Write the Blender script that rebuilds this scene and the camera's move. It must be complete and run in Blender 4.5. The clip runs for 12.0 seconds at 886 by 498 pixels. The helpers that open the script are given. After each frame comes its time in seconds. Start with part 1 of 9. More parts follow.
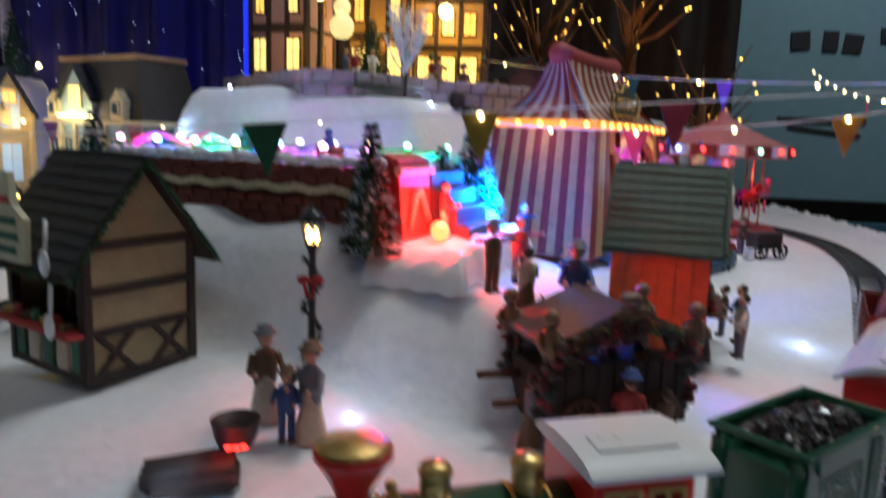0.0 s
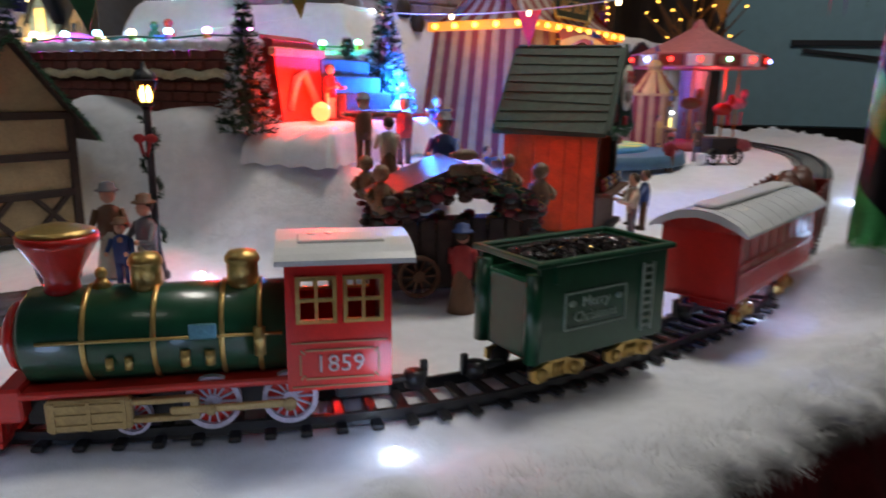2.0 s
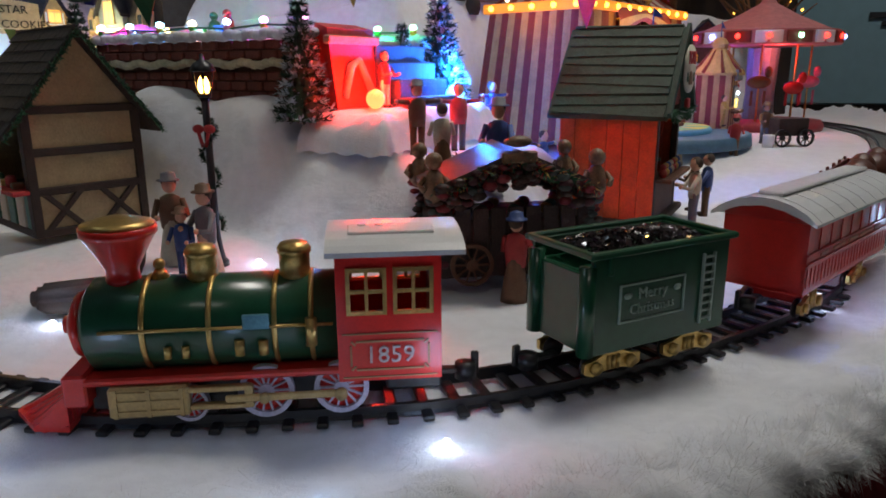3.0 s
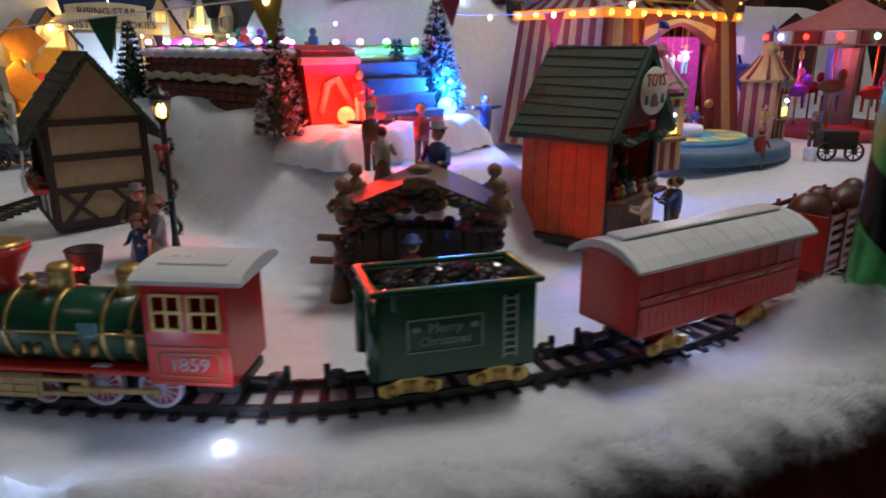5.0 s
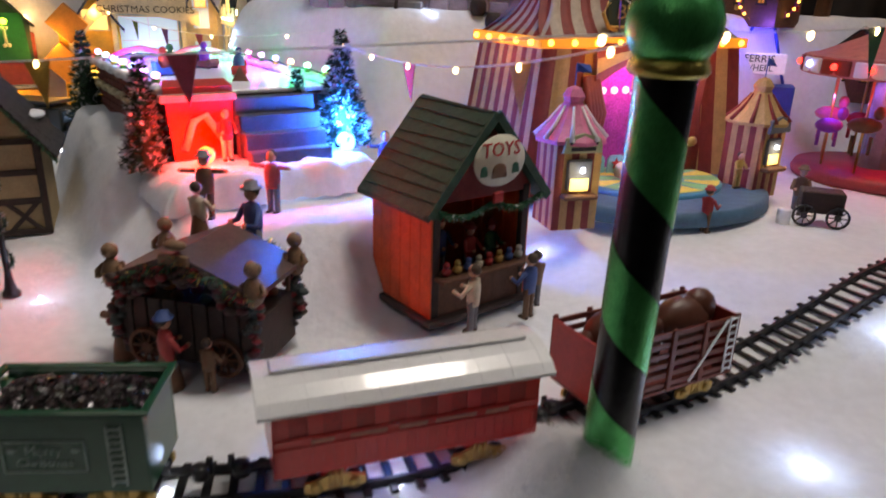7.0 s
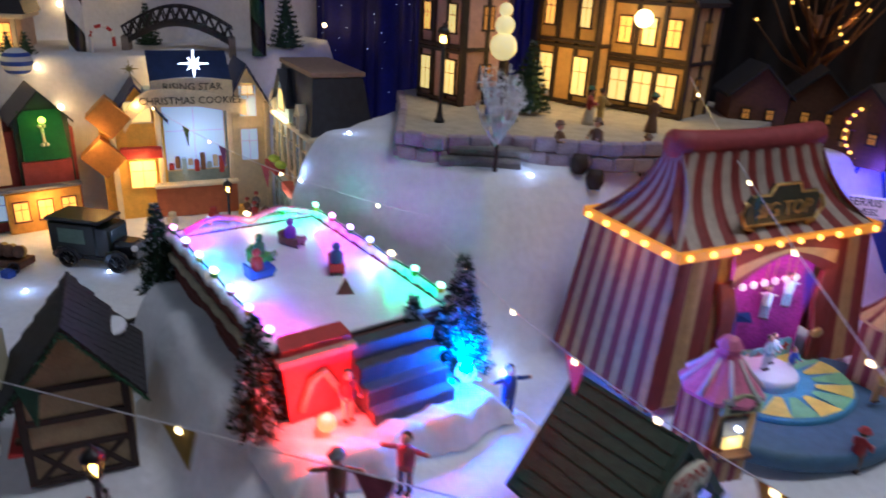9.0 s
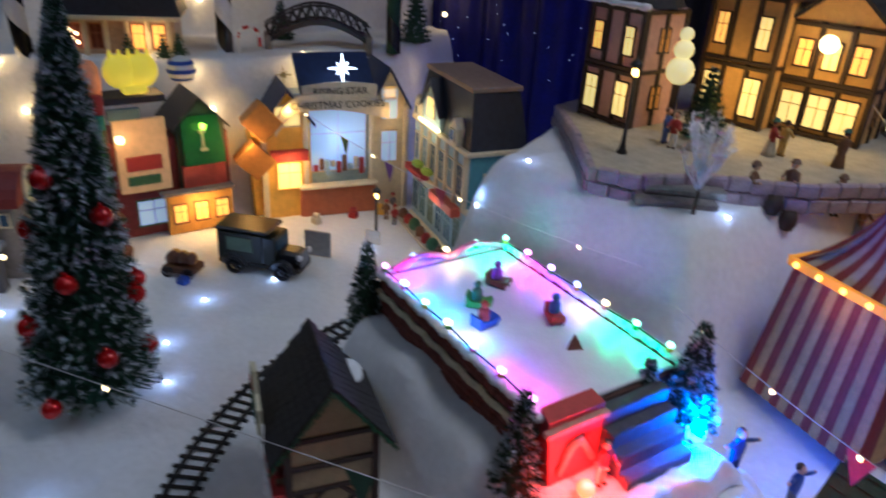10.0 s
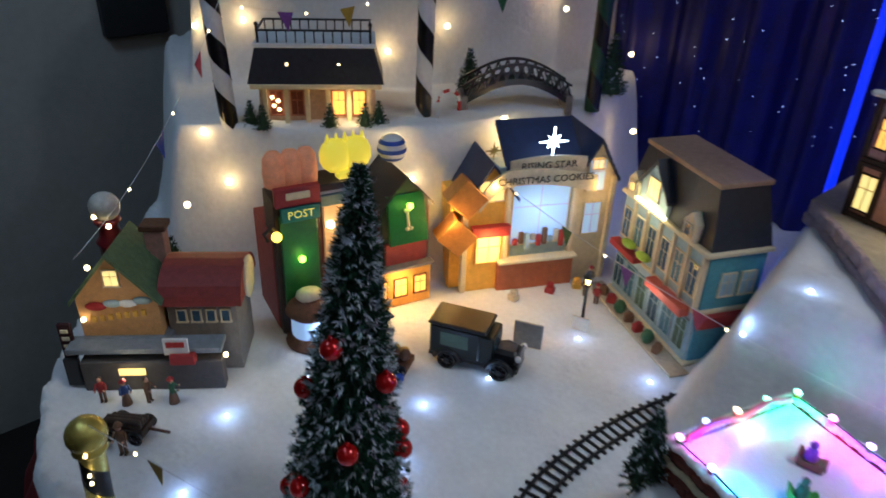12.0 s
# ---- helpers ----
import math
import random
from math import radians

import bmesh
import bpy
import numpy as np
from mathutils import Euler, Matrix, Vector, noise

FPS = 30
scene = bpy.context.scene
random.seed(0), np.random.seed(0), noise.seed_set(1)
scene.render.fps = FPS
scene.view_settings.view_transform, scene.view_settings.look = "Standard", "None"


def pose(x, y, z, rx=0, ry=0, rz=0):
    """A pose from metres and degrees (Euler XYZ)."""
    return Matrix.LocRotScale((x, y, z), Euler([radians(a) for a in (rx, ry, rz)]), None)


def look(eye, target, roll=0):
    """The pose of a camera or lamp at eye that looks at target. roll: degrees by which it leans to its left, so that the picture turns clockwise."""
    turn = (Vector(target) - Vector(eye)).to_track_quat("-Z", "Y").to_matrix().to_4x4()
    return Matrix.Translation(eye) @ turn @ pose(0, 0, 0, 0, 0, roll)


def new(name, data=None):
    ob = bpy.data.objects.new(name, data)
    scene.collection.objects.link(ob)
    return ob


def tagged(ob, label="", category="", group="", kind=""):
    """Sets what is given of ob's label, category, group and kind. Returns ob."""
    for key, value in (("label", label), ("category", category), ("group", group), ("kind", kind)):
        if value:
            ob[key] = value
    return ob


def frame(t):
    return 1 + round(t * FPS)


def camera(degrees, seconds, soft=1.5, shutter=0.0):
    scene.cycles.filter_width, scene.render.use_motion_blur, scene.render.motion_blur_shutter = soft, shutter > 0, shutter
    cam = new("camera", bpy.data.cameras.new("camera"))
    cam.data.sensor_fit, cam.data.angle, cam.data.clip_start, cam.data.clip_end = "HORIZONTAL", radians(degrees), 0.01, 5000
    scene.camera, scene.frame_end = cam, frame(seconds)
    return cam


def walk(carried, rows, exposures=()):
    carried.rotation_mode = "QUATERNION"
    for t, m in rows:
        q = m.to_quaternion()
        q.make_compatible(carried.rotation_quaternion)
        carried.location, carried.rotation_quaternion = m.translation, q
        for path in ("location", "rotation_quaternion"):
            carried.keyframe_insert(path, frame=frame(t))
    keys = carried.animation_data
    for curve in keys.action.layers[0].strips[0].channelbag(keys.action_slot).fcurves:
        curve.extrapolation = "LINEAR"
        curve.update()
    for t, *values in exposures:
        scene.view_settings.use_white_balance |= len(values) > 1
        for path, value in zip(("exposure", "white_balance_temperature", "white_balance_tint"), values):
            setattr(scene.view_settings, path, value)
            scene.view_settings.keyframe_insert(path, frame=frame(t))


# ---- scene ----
cam = camera(64.8, 12.0, soft=1.7, shutter=0.6)
PATH = [
    (0, (0.26, 0.3202, 0.1713), (0.084, 2.2341, -0.1392), 2.2),
    (0.5, (0.2913, 0.3228, 0.1441), (0.1685, 2.2053, -0.3349), 1.8),
    (1, (0.2996, 0.2874, 0.1217), (0.2675, 2.1729, -0.3631), 0.7),
    (1.5, (0.3202, 0.2894, 0.1071), (0.2334, 2.1724, -0.3816), 0.5),
    (2, (0.3788, 0.3172, 0.1236), (0.088, 2.1911, -0.3164), 0.9),
    (2.5, (0.3754, 0.329, 0.1168), (-0.0601, 2.168, -0.3495), 0.2),
    (2.7, (0.376, 0.3212, 0.1197), (-0.0536, 2.1589, -0.3582), -0.0),
    (4.5, (0.4707, 0.3241, 0.148), (-0.2707, 2.0461, -0.3767), -1.3),
    (5, (0.5201, 0.3425, 0.1577), (-0.29, 2.0265, -0.3884), -0.1),
    (5.5, (0.5808, 0.3732, 0.1733), (-0.3479, 1.9928, -0.3787), -1.5),
    (6, (0.6532, 0.4267, 0.1752), (-0.4029, 1.9581, -0.3981), -0.5),
    (6.5, (0.6868, 0.4623, 0.1908), (-0.4478, 1.9327, -0.3942), 0.7),
    (6.7, (0.6846, 0.479, 0.2044), (-0.4418, 1.9363, -0.4264), 2.0),
    (8.3, (0.6225, 0.5565, 0.3358), (-0.4852, 1.9946, -0.3689), 1.8),
    (8.5, (0.594, 0.5499, 0.3563), (-0.5058, 1.9916, -0.3514), 2.5),
    (9, (0.5105, 0.5329, 0.3962), (-0.5755, 1.9789, -0.3242), 3.1),
    (9.5, (0.4216, 0.5045, 0.4127), (-0.6491, 1.9176, -0.3923), 4.2),
    (10, (0.3714, 0.4452, 0.4731), (-0.7599, 1.7838, -0.3757), 3.4),
    (10.5, (0.3481, 0.3994, 0.5188), (-0.8357, 1.6944, -0.3261), 3.0),
    (11, (0.3044, 0.3573, 0.5665), (-0.9121, 1.6138, -0.2872), 2.7),
    (11.5, (0.2161, 0.3639, 0.5889), (-1.0177, 1.5802, -0.2988), 2.1),
    (12, (0.134, 0.4053, 0.587), (-1.1217, 1.563, -0.3485), 2.0),
]
walk(cam, [(t, look(eye, target, roll)) for t, eye, target, roll in PATH], exposures=((0.0, 0.12, 6000, 5), (1.0, 0.25, 6700, 9), (2.7, 0.1, 6700, 10), (4.5, -0.12, 6600, 10), (6.0, 0.0, 6700, 11), (6.5, 0.2, 7000, 13), (8.5, -0.2, 7200, 16), (9.1, -0.4, 5400, 17), (10.5, -0.42, 5400, 11), (12.0, -0.1, 5500, 9)))

# ---- light: a dim room, one ceiling lamp, three added fills, then the small lamps of the village ----
world = bpy.data.worlds.new("World")
scene.world = world
world.use_nodes = True
world.node_tree.nodes["Background"].inputs[0].default_value = (0.10, 0.12, 0.16, 1)
world.node_tree.nodes["Background"].inputs[1].default_value = 0.06


def area_lamp(name, m, sx, sy, watts, color, spread=180):
    d = bpy.data.lights.new(name, "AREA")
    d.shape, d.size, d.size_y, d.energy, d.color = "RECTANGLE", sx, sy, watts, color
    d.spread = radians(spread)
    ob = new(name, d)
    ob.matrix_world = m
    return ob


def bulb_lamp(p, watts, color, r=0.004, name="bulb_light"):
    d = bpy.data.lights.new(name, "POINT")
    d.energy, d.color, d.shadow_soft_size = watts, color, r
    ob = new(name, d)
    ob.location = p
    return ob


area_lamp("ceiling_light", look((0.58, 1.12, 1.45), (0.34, 0.80, 0)), 0.4, 0.25, 2.0, (1.0, 0.97, 0.92), 88)
# unseen front fill, added to lift the table cloth and front faces
area_lamp("front_fill_light", look((0.75, -0.75, 1.95), (0.55, 0.4, 0)), 0.9, 0.3, 1.3, (1.0, 0.95, 0.88), 150)
# unseen fill on the left, added to brighten the grey wall and village end
area_lamp("side_fill_light", look((-0.75, 0.20, 1.55), (-0.98, 0.58, 0)), 0.4, 0.2, 1.45, (0.66, 0.85, 1.0), 105)
# unseen fill added behind the table just to brighten the banner
area_lamp("banner_fill_light", look((1.35, 1.55, 1.75), (1.3, 2.5, 0.3)), 0.6, 0.2, 7.0, (0.95, 0.98, 1.0))

# ---- materials ----
MATS = {}


def mat(name, color, rough=0.6, metal=0.0, var=0.25, scale=120.0, bump=0.15, glow=0.0, glow_color=None, coat=0.0, island=0.0):
    """Painted or plain surface with grain at two scales."""
    if name in MATS:
        return MATS[name]
    m = bpy.data.materials.new(name)
    m.use_nodes = True
    nt = m.node_tree
    n, l = nt.nodes, nt.links
    b = n["Principled BSDF"]
    b.inputs["Roughness"].default_value = rough
    b.inputs["Metallic"].default_value = metal
    b.inputs["Coat Weight"].default_value = coat
    co = n.new("ShaderNodeTexCoord")
    n1, n2 = n.new("ShaderNodeTexNoise"), n.new("ShaderNodeTexNoise")
    n1.inputs["Scale"].default_value, n2.inputs["Scale"].default_value = scale, scale * 7
    n1.inputs["Detail"].default_value, n2.inputs["Detail"].default_value = 4, 2
    l.new(co.outputs["Object"], n1.inputs["Vector"])
    l.new(co.outputs["Object"], n2.inputs["Vector"])
    mix = n.new("ShaderNodeMath")
    mix.operation = "ADD"
    l.new(n1.outputs["Fac"], mix.inputs[0])
    l.new(n2.outputs["Fac"], mix.inputs[1])
    mr = n.new("ShaderNodeMapRange")
    mr.inputs["From Min"].default_value, mr.inputs["From Max"].default_value = 0.6, 1.4
    mr.inputs["To Min"].default_value, mr.inputs["To Max"].default_value = 1 - var, 1 + var
    l.new(mix.outputs[0], mr.inputs["Value"])
    hsv = n.new("ShaderNodeHueSaturation")
    hsv.inputs["Color"].default_value = (*color, 1)
    val = mr.outputs[0]
    if island:
        g = n.new("ShaderNodeNewGeometry")
        r2 = n.new("ShaderNodeMapRange")
        r2.inputs["To Min"].default_value, r2.inputs["To Max"].default_value = 1 - island, 1 + island
        l.new(g.outputs["Random Per Island"], r2.inputs["Value"])
        mu = n.new("ShaderNodeMath")
        mu.operation = "MULTIPLY"
        l.new(val, mu.inputs[0])
        l.new(r2.outputs[0], mu.inputs[1])
        val = mu.outputs[0]
    l.new(val, hsv.inputs["Value"])
    l.new(hsv.outputs["Color"], b.inputs["Base Color"])
    if bump:
        bp = n.new("ShaderNodeBump")
        bp.inputs["Strength"].default_value, bp.inputs["Distance"].default_value = bump, 0.001
        l.new(mix.outputs[0], bp.inputs["Height"])
        l.new(bp.outputs["Normal"], b.inputs["Normal"])
    if glow:
        b.inputs["Emission Color"].default_value = (*(glow_color or color), 1)
        b.inputs["Emission Strength"].default_value = glow
    MATS[name] = m
    return m


def lamp_mat(name, color, strength):
    return mat(name, tuple(min(1, c) for c in color), 0.4, var=0.02, bump=0, glow=strength, glow_color=color)


def snow_mat():
    m = mat("snow", (0.80, 0.82, 0.86), 0.85, var=0.08, scale=18, bump=0)
    nt = m.node_tree
    n, l = nt.nodes, nt.links
    b = n["Principled BSDF"]
    b.inputs["Sheen Weight"].default_value = 0.3
    b.inputs["Subsurface Weight"].default_value = 0.35
    b.inputs["Subsurface Radius"].default_value = (0.02, 0.02, 0.022)
    b.inputs["Subsurface Scale"].default_value = 0.6
    co = n.new("ShaderNodeTexCoord")
    a, c = n.new("ShaderNodeTexNoise"), n.new("ShaderNodeTexNoise")
    a.inputs["Scale"].default_value, a.inputs["Detail"].default_value = 90, 6
    c.inputs["Scale"].default_value, c.inputs["Detail"].default_value = 700, 3
    c.inputs["Distortion"].default_value = 2.0
    ad = n.new("ShaderNodeMath")
    ad.operation = "MULTIPLY_ADD"
    ad.inputs[1].default_value = 0.3
    l.new(co.outputs["Object"], a.inputs["Vector"])
    l.new(co.outputs["Object"], c.inputs["Vector"])
    l.new(c.outputs["Fac"], ad.inputs[0])
    l.new(a.outputs["Fac"], ad.inputs[2])
    bp = n.new("ShaderNodeBump")
    bp.inputs["Strength"].default_value, bp.inputs["Distance"].default_value = 0.6, 0.004
    l.new(ad.outputs[0], bp.inputs["Height"])
    l.new(bp.outputs["Normal"], b.inputs["Normal"])
    return m


SNOW = snow_mat()


def fibre_mat():
    """Cotton fibre: light comes through it."""
    m = mat("cotton_fibre", (0.86, 0.87, 0.88), 0.9, var=0.05, scale=60, bump=0)
    n, l = m.node_tree.nodes, m.node_tree.links
    tr, mx = n.new("ShaderNodeBsdfTranslucent"), n.new("ShaderNodeMixShader")
    tr.inputs["Color"].default_value = (0.88, 0.89, 0.90, 1)
    mx.inputs[0].default_value = 0.55
    l.new(n["Principled BSDF"].outputs[0], mx.inputs[1])
    l.new(tr.outputs[0], mx.inputs[2])
    l.new(mx.outputs[0], n["Material Output"].inputs["Surface"])
    return m


FIBRE = fibre_mat()
PAPERSNOW = mat("painted_snow", (0.78, 0.8, 0.84), 0.7, var=0.1, scale=150, bump=0.4)
BLACK = mat("black_plastic", (0.012, 0.012, 0.014), 0.35, var=0.3)
RED = mat("red_plastic", (0.68, 0.025, 0.018), 0.28, var=0.12, scale=200, bump=0.05, coat=0.3)
GREEN = mat("green_plastic", (0.010, 0.075, 0.035), 0.28, var=0.2, scale=200, bump=0.05, coat=0.3)
GOLD = mat("gold_paint", (0.62, 0.42, 0.14), 0.32, 0.75, var=0.25, scale=300)
SILVER = mat("silver_paint", (0.82, 0.82, 0.84), 0.3, 0.25, var=0.1, scale=300)
WHITE = mat("white_plastic", (0.8, 0.8, 0.8), 0.3, var=0.05, bump=0.05)
DARKWOOD = mat("dark_timber", (0.035, 0.018, 0.012), 0.7, var=0.5, scale=180, bump=0.5)
BROWN = mat("brown_wood", (0.12, 0.05, 0.025), 0.7, var=0.4, scale=200, bump=0.5)
PLASTER = mat("cream_plaster", (0.36, 0.27, 0.15), 0.85, var=0.2, scale=90, bump=0.5)
ORANGE = mat("orange_boards", (0.62, 0.10, 0.025), 0.6, var=0.25, scale=120, bump=0.3)
ROOFGREEN = mat("green_roof", (0.025, 0.07, 0.045), 0.65, var=0.45, scale=140, bump=0.5, island=0.3)
ROOFDARK = mat("dark_shingles", (0.03, 0.028, 0.03), 0.75, var=0.5, scale=150, bump=0.6, island=0.35)
ROOFNAVY = mat("navy_roof", (0.02, 0.035, 0.10), 0.45, var=0.3, scale=120, bump=0.3)
ROOFRED = mat("dark_red_roof", (0.25, 0.035, 0.03), 0.6, var=0.3, scale=120, bump=0.4)
STONE = mat("grey_stone", (0.22, 0.20, 0.19), 0.85, var=0.4, scale=100, bump=0.7, island=0.25)
BRICK = mat("rink_brick", (0.20, 0.055, 0.04), 0.8, var=0.4, scale=130, bump=0.6, island=0.3)
TEAL = mat("teal_paint", (0.10, 0.32, 0.40), 0.6, var=0.25, scale=120)
PALEBLUE = mat("pale_blue_paint", (0.38, 0.52, 0.58), 0.6, var=0.2, scale=120)
CREAM = mat("cream_trim", (0.72, 0.62, 0.42), 0.6, var=0.15, scale=150)
YELLOW = mat("yellow_paint", (0.75, 0.45, 0.07), 0.55, var=0.2, scale=120)
STRIPE_A = mat("tent_red", (0.22, 0.03, 0.022), 0.65, var=0.25, scale=110, bump=0.4)
STRIPE_B = mat("tent_cream", (0.48, 0.29, 0.11), 0.65, var=0.25, scale=110, bump=0.4)
ICE = mat("ice", (0.75, 0.75, 0.8), 0.35, var=0.08, scale=60, bump=0.1)
PINE = mat("pine_needles", (0.018, 0.05, 0.028), 0.8, var=0.4, scale=200, bump=0, island=0.5)
PINESNOW = mat("frosted_tips", (0.60, 0.68, 0.74), 0.8, var=0.2, scale=200, bump=0)
FROSTGREEN = mat("frosted_bristles", (0.014, 0.060, 0.032), 0.8, var=0.4, scale=200, bump=0, island=0.6)
BARK = mat("bark", (0.06, 0.04, 0.03), 0.9, var=0.4, scale=200, bump=0.6)
SKIN = mat("painted_skin", (0.62, 0.33, 0.22), 0.6, var=0.1)
CLOTH = mat("red_cloth", (0.13, 0.008, 0.012), 0.9, var=0.35, scale=40, bump=0.5)
REDGLOSS = mat("red_bauble", (0.55, 0.01, 0.01), 0.12, 0.4, var=0.05, bump=0, coat=0.5)
COAL = mat("coal", (0.03, 0.022, 0.024), 0.10, var=0.5, scale=300, bump=0.3, island=0.5, coat=0.8)
CURTAIN = mat("blue_curtain", (0.005, 0.005, 0.13), 0.5, 0.1, var=0.4, scale=30, bump=0.4)
GREYWALL = mat("grey_wall", (0.56, 0.57, 0.53), 0.9, var=0.08, scale=8, bump=0.1)
DARKWALL = mat("dark_wall", (0.02, 0.016, 0.014), 0.9, var=0.3, scale=8, bump=0.1)
PURPLE = mat("purple_paint", (0.25, 0.05, 0.5), 0.5)
BLUE = mat("blue_paint", (0.03, 0.08, 0.4), 0.5)
GREENPAINT = mat("bright_green_paint", (0.08, 0.35, 0.06), 0.5)
PINK = mat("pink_paint", (0.7, 0.2, 0.35), 0.5)
GREYPAINT = mat("grey_paint", (0.16, 0.17, 0.2), 0.6)
INK = mat("ink", (0.03, 0.03, 0.035), 0.7, var=0.1)
GREENINK = mat("dark_green_ink", (0.02, 0.10, 0.06), 0.7, var=0.1)
REDINK = mat("red_ink", (0.45, 0.03, 0.03), 0.7, var=0.1)
FOILGREEN = mat("green_foil", (0.10, 0.55, 0.16), 0.22, 0.6, var=0.3, scale=160, bump=0.3)
FOILBLACK = mat("black_foil", (0.01, 0.01, 0.012), 0.25, 0.2, var=0.3, scale=160, bump=0.2)
FOILGOLD = mat("gold_foil", (0.6, 0.5, 0.12), 0.25, 0.7, var=0.3, scale=160, bump=0.4)
L_WARM = lamp_mat("warm_bulb", (1.0, 0.72, 0.32), 9)
L_ORANGE = lamp_mat("orange_bulb", (1.0, 0.52, 0.07), 5)
L_WHITE = lamp_mat("white_led", (0.72, 0.84, 1.0), 20)
L_RED = lamp_mat("red_led", (1.0, 0.03, 0.02), 6)
L_BLUE = lamp_mat("blue_led", (0.25, 0.32, 1.0), 12)
L_CYAN = lamp_mat("cyan_led", (0.3, 0.75, 1.0), 12)
L_PINK = lamp_mat("pink_led", (1.0, 0.25, 0.7), 12)
L_GREEN = lamp_mat("green_led", (0.25, 1.0, 0.55), 10)
L_PURPLE = lamp_mat("purple_led", (0.6, 0.3, 1.0), 12)
W_WARM = lamp_mat("lit_window", (1.0, 0.52, 0.09), 1.3)
W_PALE = lamp_mat("pale_lit_window", (1.0, 0.74, 0.22), 1.15)
W_COOL = lamp_mat("cool_lit_window", (0.5, 0.7, 1.0), 0.35)

# ---- mesh helpers ----


def bmn():
    return bmesh.new()


def put(bm, verts, faces, mi=0, smooth=False):
    vs = [bm.verts.new(v) for v in verts]
    for f in faces:
        try:
            fc = bm.faces.new([vs[i] for i in f])
            fc.material_index, fc.smooth = mi, smooth
        except ValueError:
            pass
    return vs


BOXF = ((0, 3, 2, 1), (4, 5, 6, 7), (0, 1, 5, 4), (1, 2, 6, 5), (2, 3, 7, 6), (3, 0, 4, 7))


def box(bm, c, s, rz=0.0, bev=0.0, mi=0, top=1.0, ry=0.0, rx=0.0):
    """Box with centre c and size s; top scales its upper face; bev chamfers its upright and upper edges."""
    hx, hy, hz = s[0] / 2, s[1] / 2, s[2] / 2
    R = Euler((rx, ry, rz)).to_matrix()
    C = Vector(c)
    if bev <= 0:
        vs = [(-hx, -hy, -hz), (hx, -hy, -hz), (hx, hy, -hz), (-hx, hy, -hz)]
        vs += [(x * top, y * top, hz) for x, y, _ in vs]
        put(bm, [C + R @ Vector(v) for v in vs], BOXF, mi)
        return
    b = min(bev, hx * 0.8, hy * 0.8, hz * 0.8)
    rings = []
    for z, k in ((-hz, b), (-hz + b, 0), (hz - b, 0), (hz, b)):
        t = 1 + (top - 1) * (z + hz) / (2 * hz)
        ax, ay = (hx - k) * t, (hy - k) * t
        q = b * 0.8 if k == 0 else b * 0.4
        rings.append([(-ax + q, -ay, z), (ax - q, -ay, z), (ax, -ay + q, z), (ax, ay - q, z), (ax - q, ay, z), (-ax + q, ay, z), (-ax, ay - q, z), (-ax, -ay + q, z)])
    verts = [C + R @ Vector(v) for r in rings for v in r]
    faces = [tuple(reversed(range(8))), tuple(range(24, 32))]
    for i in range(3):
        for j in range(8):
            k = (j + 1) % 8
            faces.append((i * 8 + j, i * 8 + k, i * 8 + 8 + k, i * 8 + 8 + j))
    put(bm, verts, faces, mi)


def lathe(bm, prof, p=(0, 0, 0), n=16, mi=0, axis="z", smooth=True, scale=(1, 1, 1), cap=True):
    """Turn a profile of (radius, height) about an axis through p."""
    P = Vector(p)
    verts, faces = [], []
    for r, h in prof:
        for j in range(n):
            a = 2 * math.pi * j / n
            v = (r * math.cos(a) * scale[0], r * math.sin(a) * scale[1], h * scale[2])
            if axis == "x":
                v = (v[2], v[0], v[1])
            elif axis == "y":
                v = (v[1], v[2], v[0])
            verts.append(P + Vector(v))
    for i in range(len(prof) - 1):
        for j in range(n):
            k = (j + 1) % n
            faces.append((i * n + j, i * n + k, i * n + n + k, i * n + n + j))
    if cap:
        faces.append(tuple(reversed(range(n))))
        faces.append(tuple(range((len(prof) - 1) * n, len(prof) * n)))
    put(bm, verts, faces, mi, smooth)


def cyl(bm, p, r, h, r2=None, n=14, axis="z", mi=0, smooth=True):
    lathe(bm, [(r, 0), (r if r2 is None else r2, h)], p, n, mi, axis, smooth)


def ball(bm, p, r, n=10, mi=0, scale=(1, 1, 1)):
    m = max(4, n // 2 + 1)
    lathe(bm, [(max(0.02, math.sin(math.pi * i / m)) * r, -math.cos(math.pi * i / m) * r) for i in range(m + 1)], p, n, mi, scale=scale)


def tube(bm, pts, r, n=6, mi=0, r2=None):
    pts = [Vector(q) for q in pts]
    verts, faces = [], []
    for i, q in enumerate(pts):
        d = (pts[min(i + 1, len(pts) - 1)] - pts[max(i - 1, 0)]).normalized()
        u = d.orthogonal().normalized() if abs(d.z) > 0.95 else d.cross(Vector((0, 0, 1))).normalized()
        w = d.cross(u)
        rr = r if r2 is None else r + (r2 - r) * i / max(1, len(pts) - 1)
        verts += [q + (u * math.cos(2 * math.pi * j / n) + w * math.sin(2 * math.pi * j / n)) * rr for j in range(n)]
    for i in range(len(pts) - 1):
        for j in range(n):
            k = (j + 1) % n
            faces.append((i * n + j, i * n + k, i * n + n + k, i * n + n + j))
    faces += [tuple(reversed(range(n))), tuple(range((len(pts) - 1) * n, len(pts) * n))]
    put(bm, verts, faces, mi, True)


